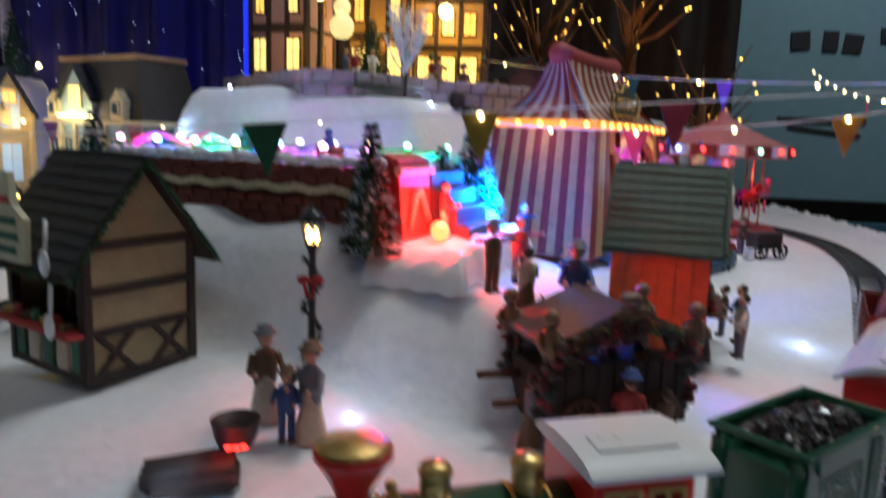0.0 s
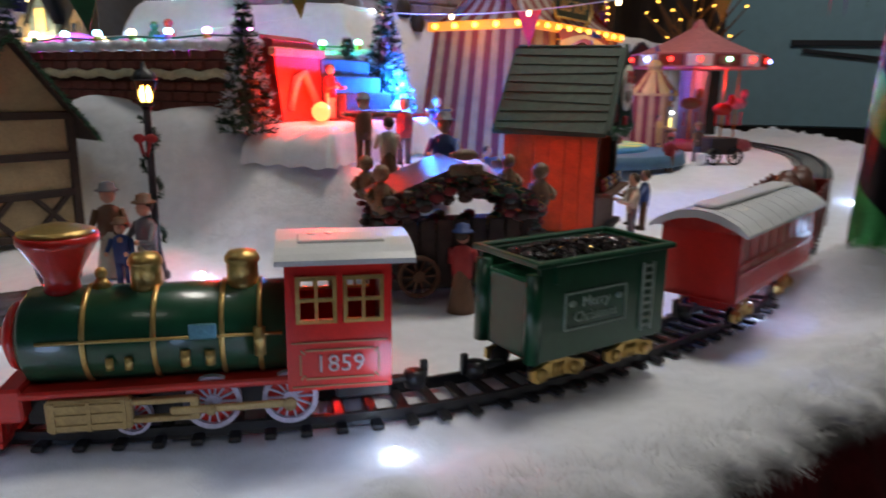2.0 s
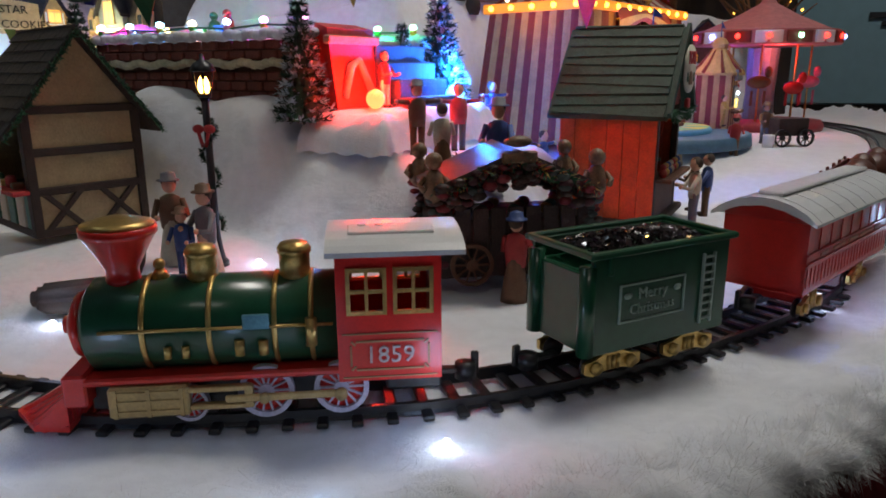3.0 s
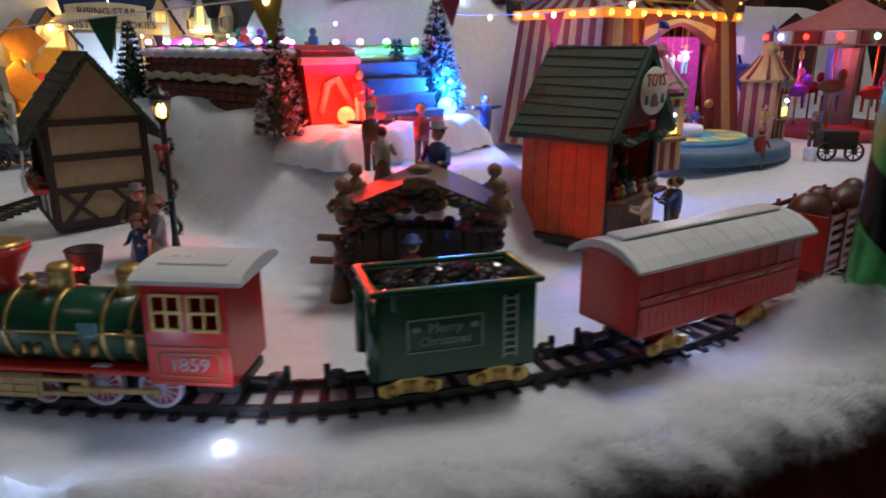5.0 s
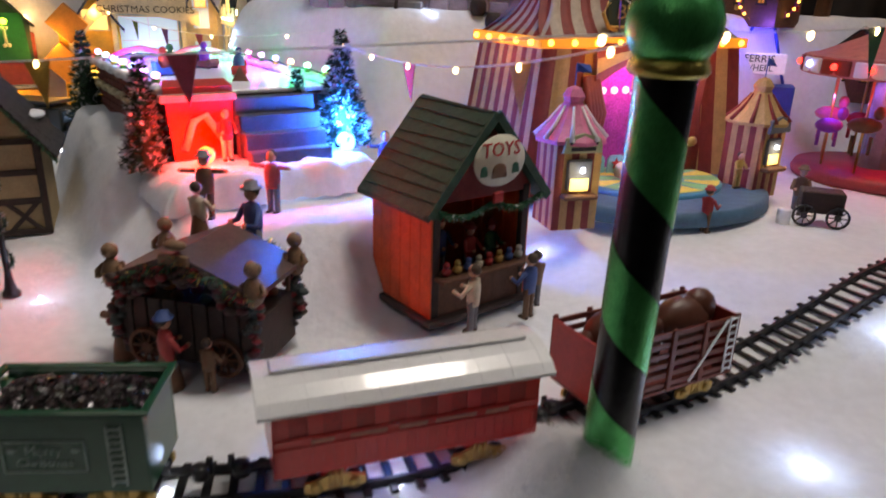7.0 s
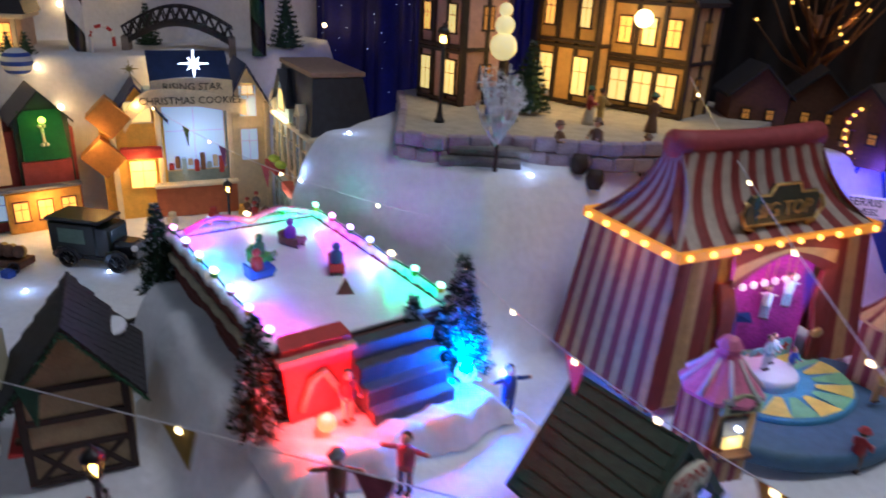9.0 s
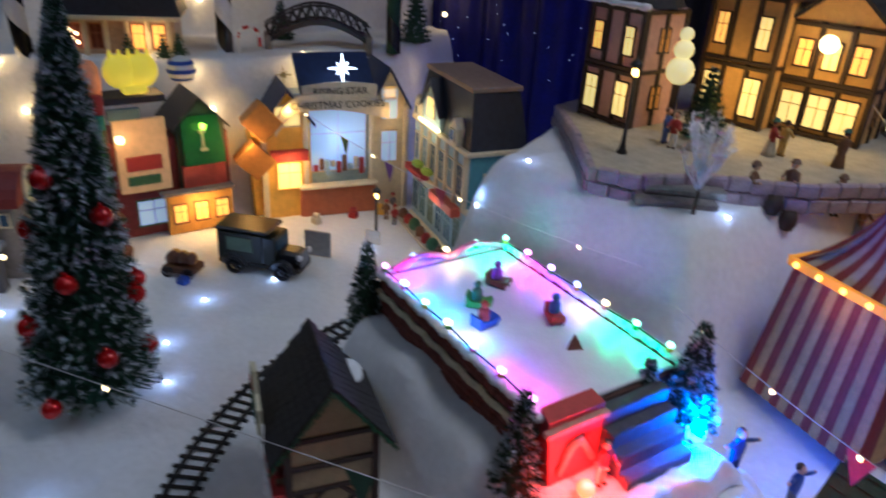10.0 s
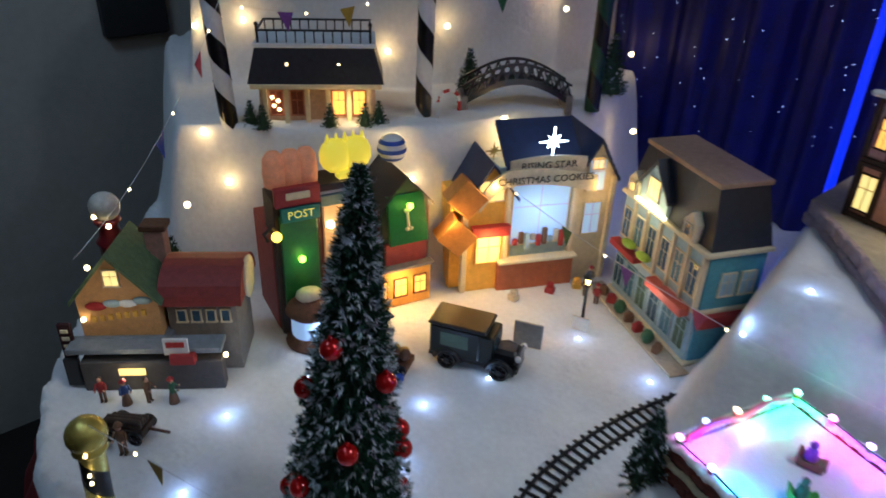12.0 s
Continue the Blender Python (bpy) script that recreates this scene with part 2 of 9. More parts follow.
def prism(bm, pts, depth, p=(0, 0, 0), plane="xz", mi=0, rz=0.0):
    """A flat outline given depth: in xz it grows along +y, in yz along +x, in xy along +z."""
    R = Matrix.Rotation(rz, 3, "Z")
    P = Vector(p)

    def at(a, b, d):
        return {"xz": (a, d, b), "yz": (d, a, b), "xy": (a, b, d)}[plane]

    n = len(pts)
    verts = [P + R @ Vector(at(a, b, 0)) for a, b in pts] + [P + R @ Vector(at(a, b, depth)) for a, b in pts]
    faces = [tuple(reversed(range(n))), tuple(range(n, 2 * n))]
    faces += [(i, (i + 1) % n, n + (i + 1) % n, n + i) for i in range(n)]
    put(bm, verts, faces, mi)


def finish(bm):
    bmesh.ops.recalc_face_normals(bm, faces=bm.faces[:])


def part(name, bm, material, parent=None, label="", smooth=None, fix=True):
    """Link a bmesh as one mesh object, under a thing or a part."""
    if fix:
        finish(bm)
    me = bpy.data.meshes.new(name)
    bm.to_mesh(me)
    bm.free()
    for m in (material if isinstance(material, (list, tuple)) else [material]):
        me.materials.append(m)
    ob = new(name, me)
    if parent is not None:
        ob.parent = parent
    if label:
        ob["label"] = label
    return ob


def same_part(name, ob, parent, m):
    """Another part on the same mesh."""
    o = new(name, ob.data)
    o.parent = parent
    o.matrix_basis = m
    return o


def thing(name, x, y, z, rz=0, label="", category="", group="", scale=1.0):
    ob = new(name)
    ob.empty_display_size = 0.02
    ob.matrix_world = pose(x, y, z, 0, 0, rz) @ Matrix.Scale(scale, 4)
    return tagged(ob, label, category, group)


def single(name, bm, material, x, y, z, rz=0, label="", category="", group="", kind=""):
    ob = part(name, bm, material)
    ob.matrix_world = pose(x, y, z, 0, 0, rz)
    return tagged(ob, label, category, group, kind)


def letters(name, text, size, material, parent, m, depth=0.0004, label=""):
    """Raised writing in the built-in font, turned into a mesh."""
    cu = bpy.data.curves.new(name, "FONT")
    cu.body, cu.size, cu.extrude, cu.align_x, cu.align_y, cu.resolution_u = text, size, depth, "CENTER", "CENTER", 2
    tmp = bpy.data.objects.new(name, cu)
    me = bpy.data.meshes.new_from_object(tmp)
    bpy.data.objects.remove(tmp)
    me.materials.clear()
    me.materials.append(material)
    ob = new(name, me)
    ob.parent = parent
    ob.matrix_basis = m
    if label:
        ob["label"] = label
    return ob


FRONT = Matrix.Rotation(radians(90), 4, "X")          # writing that faces -y
SIDE = Matrix.Rotation(radians(90), 4, "Z") @ FRONT   # writing that faces +x


def at(x, y, z, m=None):
    return Matrix.Translation((x, y, z)) @ (m or Matrix())

# ---- table, snow, hills, room ----
RINK_C, RINK_A = (0.0755, 0.9045), radians(163.3)
HILL = [(-0.10, 1.075), (0.15, 1.075), (0.20, 1.20), (0.33, 1.40), (0.62, 1.78), (0.62, 2.1), (-0.12, 2.1), (-0.145, 1.30)]
TIER1 = [(-0.85, 0.785), (-0.635, 1.06), (-0.545, 1.38), (-0.64, 1.60), (-1.38, 1.75), (-1.38, 0.99)]
TIER2 = [(-1.05, 0.88), (-0.82, 1.13), (-0.70, 1.46), (-0.72, 1.70), (-1.36, 1.80), (-1.36, 1.02)]
MOUND = [(0.06, 0.83), (0.21, 0.765), (0.275, 0.765), (0.300, 0.80), (0.325, 0.88), (0.28, 0.96), (0.15, 0.96)]
EDGE = [(-0.80, 0.56), (-0.68, 0.49), (-0.55, 0.445), (-0.30, 0.43), (0.0, 0.43), (0.25, 0.438), (0.33, 0.468), (0.42, 0.52), (0.50, 0.60), (0.56, 0.67), (0.63, 0.74), (0.72, 0.81), (0.80, 0.92), (0.85, 1.10), (0.86, 1.9), (-1.4, 1.9), (-1.4, 1.0), (-0.95, 0.68)]


def sdist(px, py, poly):
    """Signed distance of points to a polygon, positive inside."""
    d = np.full(px.shape, 9.0)
    inside = np.zeros(px.shape, bool)
    n = len(poly)
    for i in range(n):
        ax, ay = poly[i]
        bx, by = poly[(i + 1) % n]
        ex, ey = bx - ax, by - ay
        t = np.clip(((px - ax) * ex + (py - ay) * ey) / (ex * ex + ey * ey), 0, 1)
        d = np.minimum(d, np.hypot(px - ax - t * ex, py - ay - t * ey))
        cross = ((ay > py) != (by > py)) & (px < (bx - ax) * (py - ay) / (by - ay + 1e-12) + ax)
        inside ^= cross
    return np.where(inside, d, -d)


def smooth01(v):
    v = np.clip(v, 0, 1)
    return v * v * (3 - 2 * v)


def lumps(x, y, k, seed=0.0):
    return (np.sin(x * k + seed) * np.cos(y * k * 1.13 + seed * 2) + 0.6 * np.sin(x * k * 2.3 + y * k * 1.7 + seed) + 0.35 * np.cos(x * k * 4.1 - y * k * 3.7))


def bed_z(x, y):
    """The gentle rise of the table bed under the snow."""
    x, y = np.asarray(x, float), np.asarray(y, float)
    z = 0.038 * smooth01((y - 0.90) / 0.22) * smooth01((x + 0.05) / 0.25)
    z = z + 0.022 * np.exp(-((x - 0.09) ** 2 + (y - 0.71) ** 2) / 0.012)
    return z + 0.010 * np.exp(-((x - 0.37) ** 2 + (y - 0.90) ** 2) / 0.008)


def ground_z(x, y):
    x, y = np.asarray(x, float), np.asarray(y, float)
    c, s = math.cos(RINK_A), math.sin(RINK_A)
    u = (x - RINK_C[0]) * c + (y - RINK_C[1]) * s
    v = -(x - RINK_C[0]) * s + (y - RINK_C[1]) * c
    d = np.hypot(np.maximum(np.abs(u + 0.01) - 0.135, 0), np.maximum(np.abs(v) - 0.080, 0))
    z = 0.078 * smooth01(1 - d / 0.085)
    # the bank heaped against the long brick wall
    bank = np.hypot(np.maximum(np.abs(u - 0.012) - 0.105, 0), np.maximum(np.abs(v - 0.080) - 0.012, 0))
    z = np.maximum(z, (0.106 + 0.004 * np.sin(u * 60)) * smooth01(1 - bank / 0.060))
    z = np.maximum(z, 0.068 * smooth01((sdist(x, y, MOUND) + 0.060) / 0.068) * smooth01((0.40 - x) / 0.06))
    hill = smooth01((sdist(x, y, HILL) + 0.075) / 0.09) * 0.213
    z = np.maximum(z, hill)
    z = np.maximum(z, smooth01((sdist(x, y, TIER1) + 0.065) / 0.06) * 0.245)
    z = np.maximum(z, smooth01((sdist(x, y, TIER2) + 0.02) / 0.06) * 0.47)
    z = np.maximum(z, bed_z(x, y))
    z = np.maximum(z, 0.034 * np.exp(-((x - 0.566) ** 2 / 0.0013 + (y - 0.762) ** 2 / 0.0009)))
    z = z + 0.0010 * lumps(x, y, 28) + 0.0030 * smooth01(z / 0.15) * lumps(x, y, 17, 2.0)
    return z


def gz(x, y):
    return float(ground_z(x, y))


nx, ny = 300, 190
X, Y = np.meshgrid(np.linspace(-1.42, 0.88, nx), np.linspace(0.40, 1.92, ny), indexing="ij")
E = sdist(X, Y, EDGE)
Z = ground_z(X, Y)
fluff = smooth01((0.055 - E) / 0.05) * smooth01((Y - 0.40) / 0.05)
Z = Z + 0.010 * fluff * (1 + 0.5 * lumps(X, Y, 70, 1.0) + 0.12 * lumps(X, Y, 190, 3.0)) - 0.020 * smooth01((0.008 - np.maximum(E, 0.003)) / 0.008)
# the rim follows the table edge in one even line
gx, gy = np.gradient(E, X[1, 0] - X[0, 0], Y[0, 1] - Y[0, 0])
over = np.where(E < 0.003, E - 0.003, 0.0)
X, Y = X - over * gx, Y - over * gy
bm = bmn()
keep = E > -0.008
vid = {}
for i in range(nx):
    for j in range(ny):
        if keep[i, j]:
            vid[i, j] = bm.verts.new((X[i, j], Y[i, j], Z[i, j]))
for i in range(nx - 1):
    for j in range(ny - 1):
        q = [vid.get(k) for k in ((i, j), (i + 1, j), (i + 1, j + 1), (i, j + 1))]
        if all(q):
            bm.faces.new(q).smooth = True
single("ground", bm, SNOW, 0, 0, 0, 0, "white cotton and foam snow sheet over the table", "snow", kind="structure")

# a plump roll of cotton wadding along the table edge, and its loose fibres
rng = random.Random(4)
RIM = []
for k in range(17):
    (ax, ay), (bx, by) = EDGE[k], EDGE[k + 1]
    L = math.hypot(bx - ax, by - ay)
    if ay < 1.3 and by < 1.3 and ax > -0.35:
        for f in np.arange(0, L, 0.003):
            RIM.append((ax + (bx - ax) * f / L, ay + (by - ay) * f / L))
for _ in range(8):
    RIM = [RIM[0]] + [((a[0] + b[0] * 2 + c[0]) / 4, (a[1] + b[1] * 2 + c[1]) / 4) for a, b, c in zip(RIM, RIM[1:], RIM[2:])] + [RIM[-1]]


def roll_at(i, a):
    """A point of the wadding roll and its outward direction."""
    x, y = RIM[i]
    (x0, y0), (x1, y1) = RIM[max(0, i - 1)], RIM[min(len(RIM) - 1, i + 1)]
    d = math.hypot(x1 - x0, y1 - y0)
    ox, oy = (y1 - y0) / d, -(x1 - x0) / d
    r = 0.0105 + 0.0022 * math.sin(i * 0.11) + 0.0016 * math.sin(i * 0.29 + 2 * a) + 0.0010 * math.sin(i * 0.83 + 3 * a) + 0.0006 * math.sin(i * 2.1 + 5 * a)
    n = Vector((ox * math.cos(a), oy * math.cos(a), math.sin(a)))
    return Vector((x - ox * 0.006, y - oy * 0.006, -0.001)) + Vector((n.x * r * 1.25, n.y * r * 1.25, n.z * r)), n


bm = bmn()
rings = [[bm.verts.new(roll_at(i, -1.9 + 4.2 * j / 13)[0]) for j in range(14)] for i in range(len(RIM))]
for a, b in zip(rings, rings[1:]):
    for j in range(13):
        bm.faces.new((a[j], b[j], b[j + 1], a[j + 1])).smooth = True
single("cotton_roll", bm, SNOW, 0, 0, 0, 0, "plump roll of white cotton wadding along the table edge", "cotton", kind="structure")
fv, ff = [], []
for k in range(52000):
    q = rng.random()
    if q < 0.84:
        i = rng.randrange(len(RIM))
        a = rng.uniform(-1.5, 2.0)
        p, nrm = roll_at(i, a)
        d = (nrm + Vector((rng.uniform(-1.3, 1.3), rng.uniform(-1.3, 1.3), rng.uniform(-0.8, 0.8)))).normalized() * rng.uniform(0.004, 0.011)
    else:
        if q < 0.90:
            i = rng.randrange(len(RIM))
            (x0, y0), (x1, y1) = RIM[max(0, i - 1)], RIM[min(len(RIM) - 1, i + 1)]
            g = math.hypot(x1 - x0, y1 - y0)
            off = 0.008 + 0.05 * rng.random() ** 1.3
            x, y = RIM[i][0] - (y1 - y0) / g * off, RIM[i][1] + (x1 - x0) / g * off
            top = 0.010 * max(0.0, 1 - off / 0.055)
        else:
            a, rr = rng.random() * 6.28, 0.010 + 0.035 * rng.random()
            x, y, top = 0.566 + math.cos(a) * rr, 0.764 + math.sin(a) * rr, 0.002
        p = Vector((x, y, gz(x, y) + top))
        d = Vector((rng.uniform(-1, 1), rng.uniform(-1, 1), rng.uniform(-0.1, 0.5))).normalized() * rng.uniform(0.004, 0.010)
    w = d.cross(Vector((rng.uniform(-1, 1), rng.uniform(-1, 1), 1))).normalized() * 0.00007
    m = p + d * 0.5 + Vector((rng.uniform(-1, 1), rng.uniform(-1, 1), rng.uniform(0, 1))) * 0.0012
    b0 = len(fv)
    fv += [p - w, p + w, m + w, m - w, p + d]
    ff += [(b0, b0 + 1, b0 + 2, b0 + 3), (b0 + 3, b0 + 2, b0 + 4)]
me = bpy.data.meshes.new("cotton_fibres")
me.from_pydata([tuple(v) for v in fv], [], ff)
me.materials.append(FIBRE)
tagged(new("cotton_fibres", me), "loose wisps of white cotton wadding on the snow", "cotton", kind="stuff")

# hanging table cloth with folds
bm = bmn()
rows = []
pts = []
for k in range(17):
    (ax, ay), (bx, by) = EDGE[k], EDGE[k + 1]
    L = math.hypot(bx - ax, by - ay)
    for f in np.arange(0, L, 0.006):
        pts.append((ax + (bx - ax) * f / L, ay + (by - ay) * f / L, (by - ay) / L, -(bx - ax) / L))
for h, out in ((-0.012, -0.014), (-0.018, -0.004), (-0.026, 0.003), (-0.05, 0.012), (-0.2, 0.035), (-0.45, 0.05), (-0.74, 0.06)):
    rows.append([bm.verts.new((x + nxx * (out + 0.45 * abs(out) * math.sin(i * 0.75) + 0.3 * abs(out) * math.sin(i * 0.21)), y + nyy * (out + 0.45 * abs(out) * math.sin(i * 0.75) + 0.3 * abs(out) * math.sin(i * 0.21)), h)) for i, (x, y, nxx, nyy) in enumerate(pts)])
for a, b in zip(rows, rows[1:]):
    for i in range(len(pts) - 1):
        bm.faces.new((a[i], a[i + 1], b[i + 1], b[i])).smooth = True
single("table_cloth", bm, CLOTH, 0, 0, 0, 0, "dark red cloth hanging in folds from the table edge", "cloth")
bm = bmn()
prism(bm, [(x, y) for x, y in EDGE], 0.03, (0, 0, -0.085), "xy")
single("table", bm, BROWN, 0, 0, 0, 0, "wooden table top hidden under cloth and snow", "table")

# the room
for name, c, s, m in (("floor", (0.3, 1.0, -0.78), (7.2, 7.2, 0.06), DARKWALL), ("ceiling", (0.3, 1.0, 2.05), (7.2, 7.2, 0.06), GREYWALL),
                      ("wall_south", (0.3, -2.63, 0.65), (7.2, 0.06, 2.8), GREYWALL), ("wall_east", (3.93, 1.0, 0.65), (0.06, 7.2, 2.8), GREYWALL),
                      ("wall_north", (0.3, 4.63, 0.65), (7.2, 0.06, 2.8), DARKWALL), ("wall_west", (-1.66, 1.0, 0.65), (0.06, 7.2, 2.8), GREYWALL)):
    bm = bmn()
    box(bm, c, s)
    single(name, bm, m, 0, 0, 0, 0, "", "", kind="structure")
# dark cloth behind the village: black with a blue, glittering stretch
bm = bmn()
n = 260
ax, ay, bx, by = -0.90, 1.64, 0.70, 1.82
base = [(ax + (bx - ax) * i / n, ay + (by - ay) * i / n + 0.012 * math.sin(i * 0.31) + 0.005 * math.sin(i * 0.83)) for i in range(n + 1)]
lo = [bm.verts.new((x, y, -0.7)) for x, y in base]
hi = [bm.verts.new((x, y + 0.01 * math.sin(x * 30), 1.1)) for x, y in base]
for i in range(n):
    f = bm.faces.new((lo[i], lo[i + 1], hi[i + 1], hi[i]))
    f.smooth = True
    f.material_index = 0 if base[i][0] < -0.20 else 1
tagged(single("backdrop_curtain", bm, [CURTAIN, DARKWALL], 0, 0, 0), "dark blue glittering curtain hung behind the village", "curtain")
# glints of the glittering cloth, painted in as tiny glowing balls
bm = bmn()
for _ in range(120):
    x = rng.uniform(-0.75, -0.22)
    ball(bm, (x, ay + (by - ay) * (x - ax) / (bx - ax) - 0.034, rng.uniform(0.15, 0.8)), 0.0009, 4)
single("curtain_glints", bm, lamp_mat("glitter_glint", (0.5, 0.6, 1.0), 3), 0, 0, 0, 0, "tiny glowing dots drawn as glints on the blue curtain", "glitter", kind="stuff")
# the light blue banner far behind, with rows of unreadable print
ban = thing("banner", 1.25, 2.42, -0.7, 0, "pale blue display banner with dark print over a darker blue foot", "banner")
bm = bmn()
box(bm, (0.05, 0, 1.12), (1.3, 0.02, 0.78), bev=0.004)
part("panel", bm, mat("banner_blue", (0.28, 0.46, 0.52), 0.6, var=0.08, scale=6), ban)
bm = bmn()
box(bm, (0.05, 0.02, 0.42), (1.3, 0.03, 0.50), bev=0.004)
part("foot", bm, mat("banner_foot", (0.05, 0.16, 0.24), 0.6, var=0.15, scale=6), ban, "darker blue foot panel")
for k, (x, z, w, h) in enumerate(((-0.21, 1.17, 0.05, 0.05), (-0.13, 1.17, 0.04, 0.055), (-0.07, 1.165, 0.05, 0.05), (0.02, 1.19, 0.04, 0.04), (-0.13, 0.955, 0.24, 0.014), (-0.12, 0.925, 0.20, 0.010), (0.10, 1.10, 0.05, 0.012))):
    bm = bmn()
    box(bm, (x, -0.013, z), (w, 0.004, h), ry=0.1 * (k % 3 - 1))
    part("print_bar", bm, INK, ban)
bm = bmn()
tube(bm, [(-0.12, 0.3, 0.0), (-0.02, 0.25, 0.35), (0.04, 0.2, 0.72)], 0.03, 8)
single("chair_leg", bm, WHITE, 1.28, 2.0, -0.75, 0, "pale metal leg of furniture standing behind the table", "furniture")

# ---- railway ----
LOOP = [(0.08, 0.528), (0.19, 0.522), (0.283, 0.549), (0.342, 0.577), (0.391, 0.616), (0.437, 0.663), (0.485, 0.722), (0.52, 0.79), (0.553, 0.86), (0.588, 0.945), (0.632, 1.055), (0.68, 1.20), (0.71, 1.36), (0.69, 1.53), (0.60, 1.66), (0.44, 1.72), (0.2, 1.70), (0.0, 1.55), (-0.08, 1.32), (-0.125, 1.19), (-0.165, 1.09), (-0.186, 0.98), (-0.186, 0.87), (-0.162, 0.785), (-0.125, 0.705), (-0.07, 0.63), (0.0, 0.565)]


def spline(pts, per=14):
    out = []
    n = len(pts)
    for i in range(n):
        p0, p1, p2, p3 = (Vector(pts[(i + k - 1) % n]) for k in range(4))
        for j in range(per):
            t = j / per
            out.append(0.5 * ((2 * p1) + (p2 - p0) * t + (2 * p0 - 5 * p1 + 4 * p2 - p3) * t * t + (3 * p1 - p0 - 3 * p2 + p3) * t ** 3))
    return out


LINE = spline(LOOP)
SEG = [0.0]
for i in range(len(LINE)):
    SEG.append(SEG[-1] + (LINE[(i + 1) % len(LINE)] - LINE[i]).length)


def on_track(s):
    """Point and heading at a distance along the loop."""
    s %= SEG[-1]
    i = int(np.searchsorted(SEG, s, side="right")) - 1
    i = min(i, len(LINE) - 1)
    a, b = LINE[i], LINE[(i + 1) % len(LINE)]
    p = a + (b - a) * ((s - SEG[i]) / max(1e-9, SEG[i + 1] - SEG[i]))
    d = (b - a).normalized()
    return p, d


def track_z(p):
    return 0.0015 + float(bed_z(p[0], p[1]))


track = thing("railway_track", 0, 0, 0, 0, "black plastic toy railway track laid on the snow", "track")
N = int(SEG[-1] / 0.004)
for side in (-1, 1):
    bm = bmn()
    rings = []
    for k in range(N):
        p, d = on_track(SEG[-1] * k / N)
        o = Vector((-d.y, d.x)) * (0.0115 * side)
        w = Vector((-d.y, d.x))
        z = track_z(p)
        rings.append([bm.verts.new((p.x + o.x + w.x * a, p.y + o.y + w.y * a, z + b)) for a, b in ((-0.0022, 0), (-0.0014, 0.0012), (-0.0011, 0.0042), (0.0011, 0.0042), (0.0014, 0.0012), (0.0022, 0))])
    for k in range(N):
        a, b = rings[k], rings[(k + 1) % N]
        for j in range(5):
            bm.faces.new((a[j], a[j + 1], b[j + 1], b[j]))
    part("rail", bm, BLACK, track)
bm = bmn()
box(bm, (0, 0, 0.0005), (0.0042, 0.038, 0.0022), bev=0.0005)
tie = part("tie", bm, BLACK, track)
count = 270
for k in range(count):
    p, d = on_track(SEG[-1] * (k + 0.5) / count)
    m = Matrix.Translation((p.x, p.y, track_z(p))) @ Matrix.Rotation(math.atan2(d.y, d.x), 4, "Z")
    if k == 0:
        tie.matrix_basis = m
    else:
        same_part("tie", tie, track, m)


def nearest_s(x, y):
    q = Vector((x, y))
    steps = [SEG[-1] * i / 6000 for i in range(6000)]
    return min(steps, key=lambda v: (on_track(v)[0] - q).length)


def wagon(name, x, y, label, category="train", turn=0.0, lift=0.0):
    p, d = on_track(nearest_s(x, y))
    return thing(name, p.x, p.y, track_z(p) + 0.0042 + lift, math.degrees(math.atan2(d.y, d.x)) + turn, label, category)


def wheel_mesh(r, spokes, w=0.003):
    """Spoked wheel about the y axis."""
    bm = bmn()
    n = 24
    for ra, rb, y0, y1 in ((r, r * 0.82, -w / 2, w / 2), (r * 0.28, 0.0003, -w / 2, w / 2 + 0.0004)):
        lathe(bm, [(rb, y0), (ra, y0), (ra, y1), (rb, y1), (rb, y0)], (0, 0, 0), n, axis="y", cap=False, smooth=False)
    for k in range(spokes):
        a = 2 * math.pi * k / spokes
        box(bm, (math.cos(a) * r * 0.54, 0, math.sin(a) * r * 0.54), (r * 0.62, w * 0.6, r * 0.07), ry=-a)
    return bm


def truck_frame(parent, x, gold=True, low=0.0):
    """Bogie with side frames and two pairs of small wheels."""
    for sy in (-1, 1):
        bm = bmn()
        y = sy * 0.0148
        prism(bm, [(-0.0145, 0.0035), (-0.013, 0.0025), (-0.010, 0.0015), (-0.005, 0.003), (0.005, 0.003), (0.010, 0.0015), (0.013, 0.0025), (0.0145, 0.0035), (0.0145, 0.0075), (0.009, 0.0085), (0.004, 0.0105), (-0.004, 0.0105), (-0.009, 0.0085), (-0.0145, 0.0075)], 0.002, (x, y - 0.001, -low), "xz")
        for wx in (-0.009, 0.009):
            cyl(bm, (x + wx, y + sy * 0.0004, 0.0052 - low), 0.0026, sy * 0.0022, axis="y", n=12)
        for wx in (-0.0025, 0, 0.0025):
            cyl(bm, (x + wx, y + sy * 0.001, 0.0035 - low), 0.0009, 0.0055 + low, n=8)
        part("side_frame", bm, GOLD if gold else BLACK, parent)
        for wx in (-0.009, 0.009):
            bm = bmn()
            lathe(bm, [(0.0005, -0.0012), (0.0048, -0.0012), (0.0052, 0), (0.0042, 0.0012), (0.0005, 0.0012)], (x + wx, sy * 0.0118, 0.0045 - low), 16, axis="y")
            part("wheel", bm, BLACK, parent)
    bm = bmn()
    box(bm, (x, 0, 0.0075 - low / 2), (0.012, 0.024, 0.004 + low), bev=0.0008)
    part("bolster", bm, RED, parent)


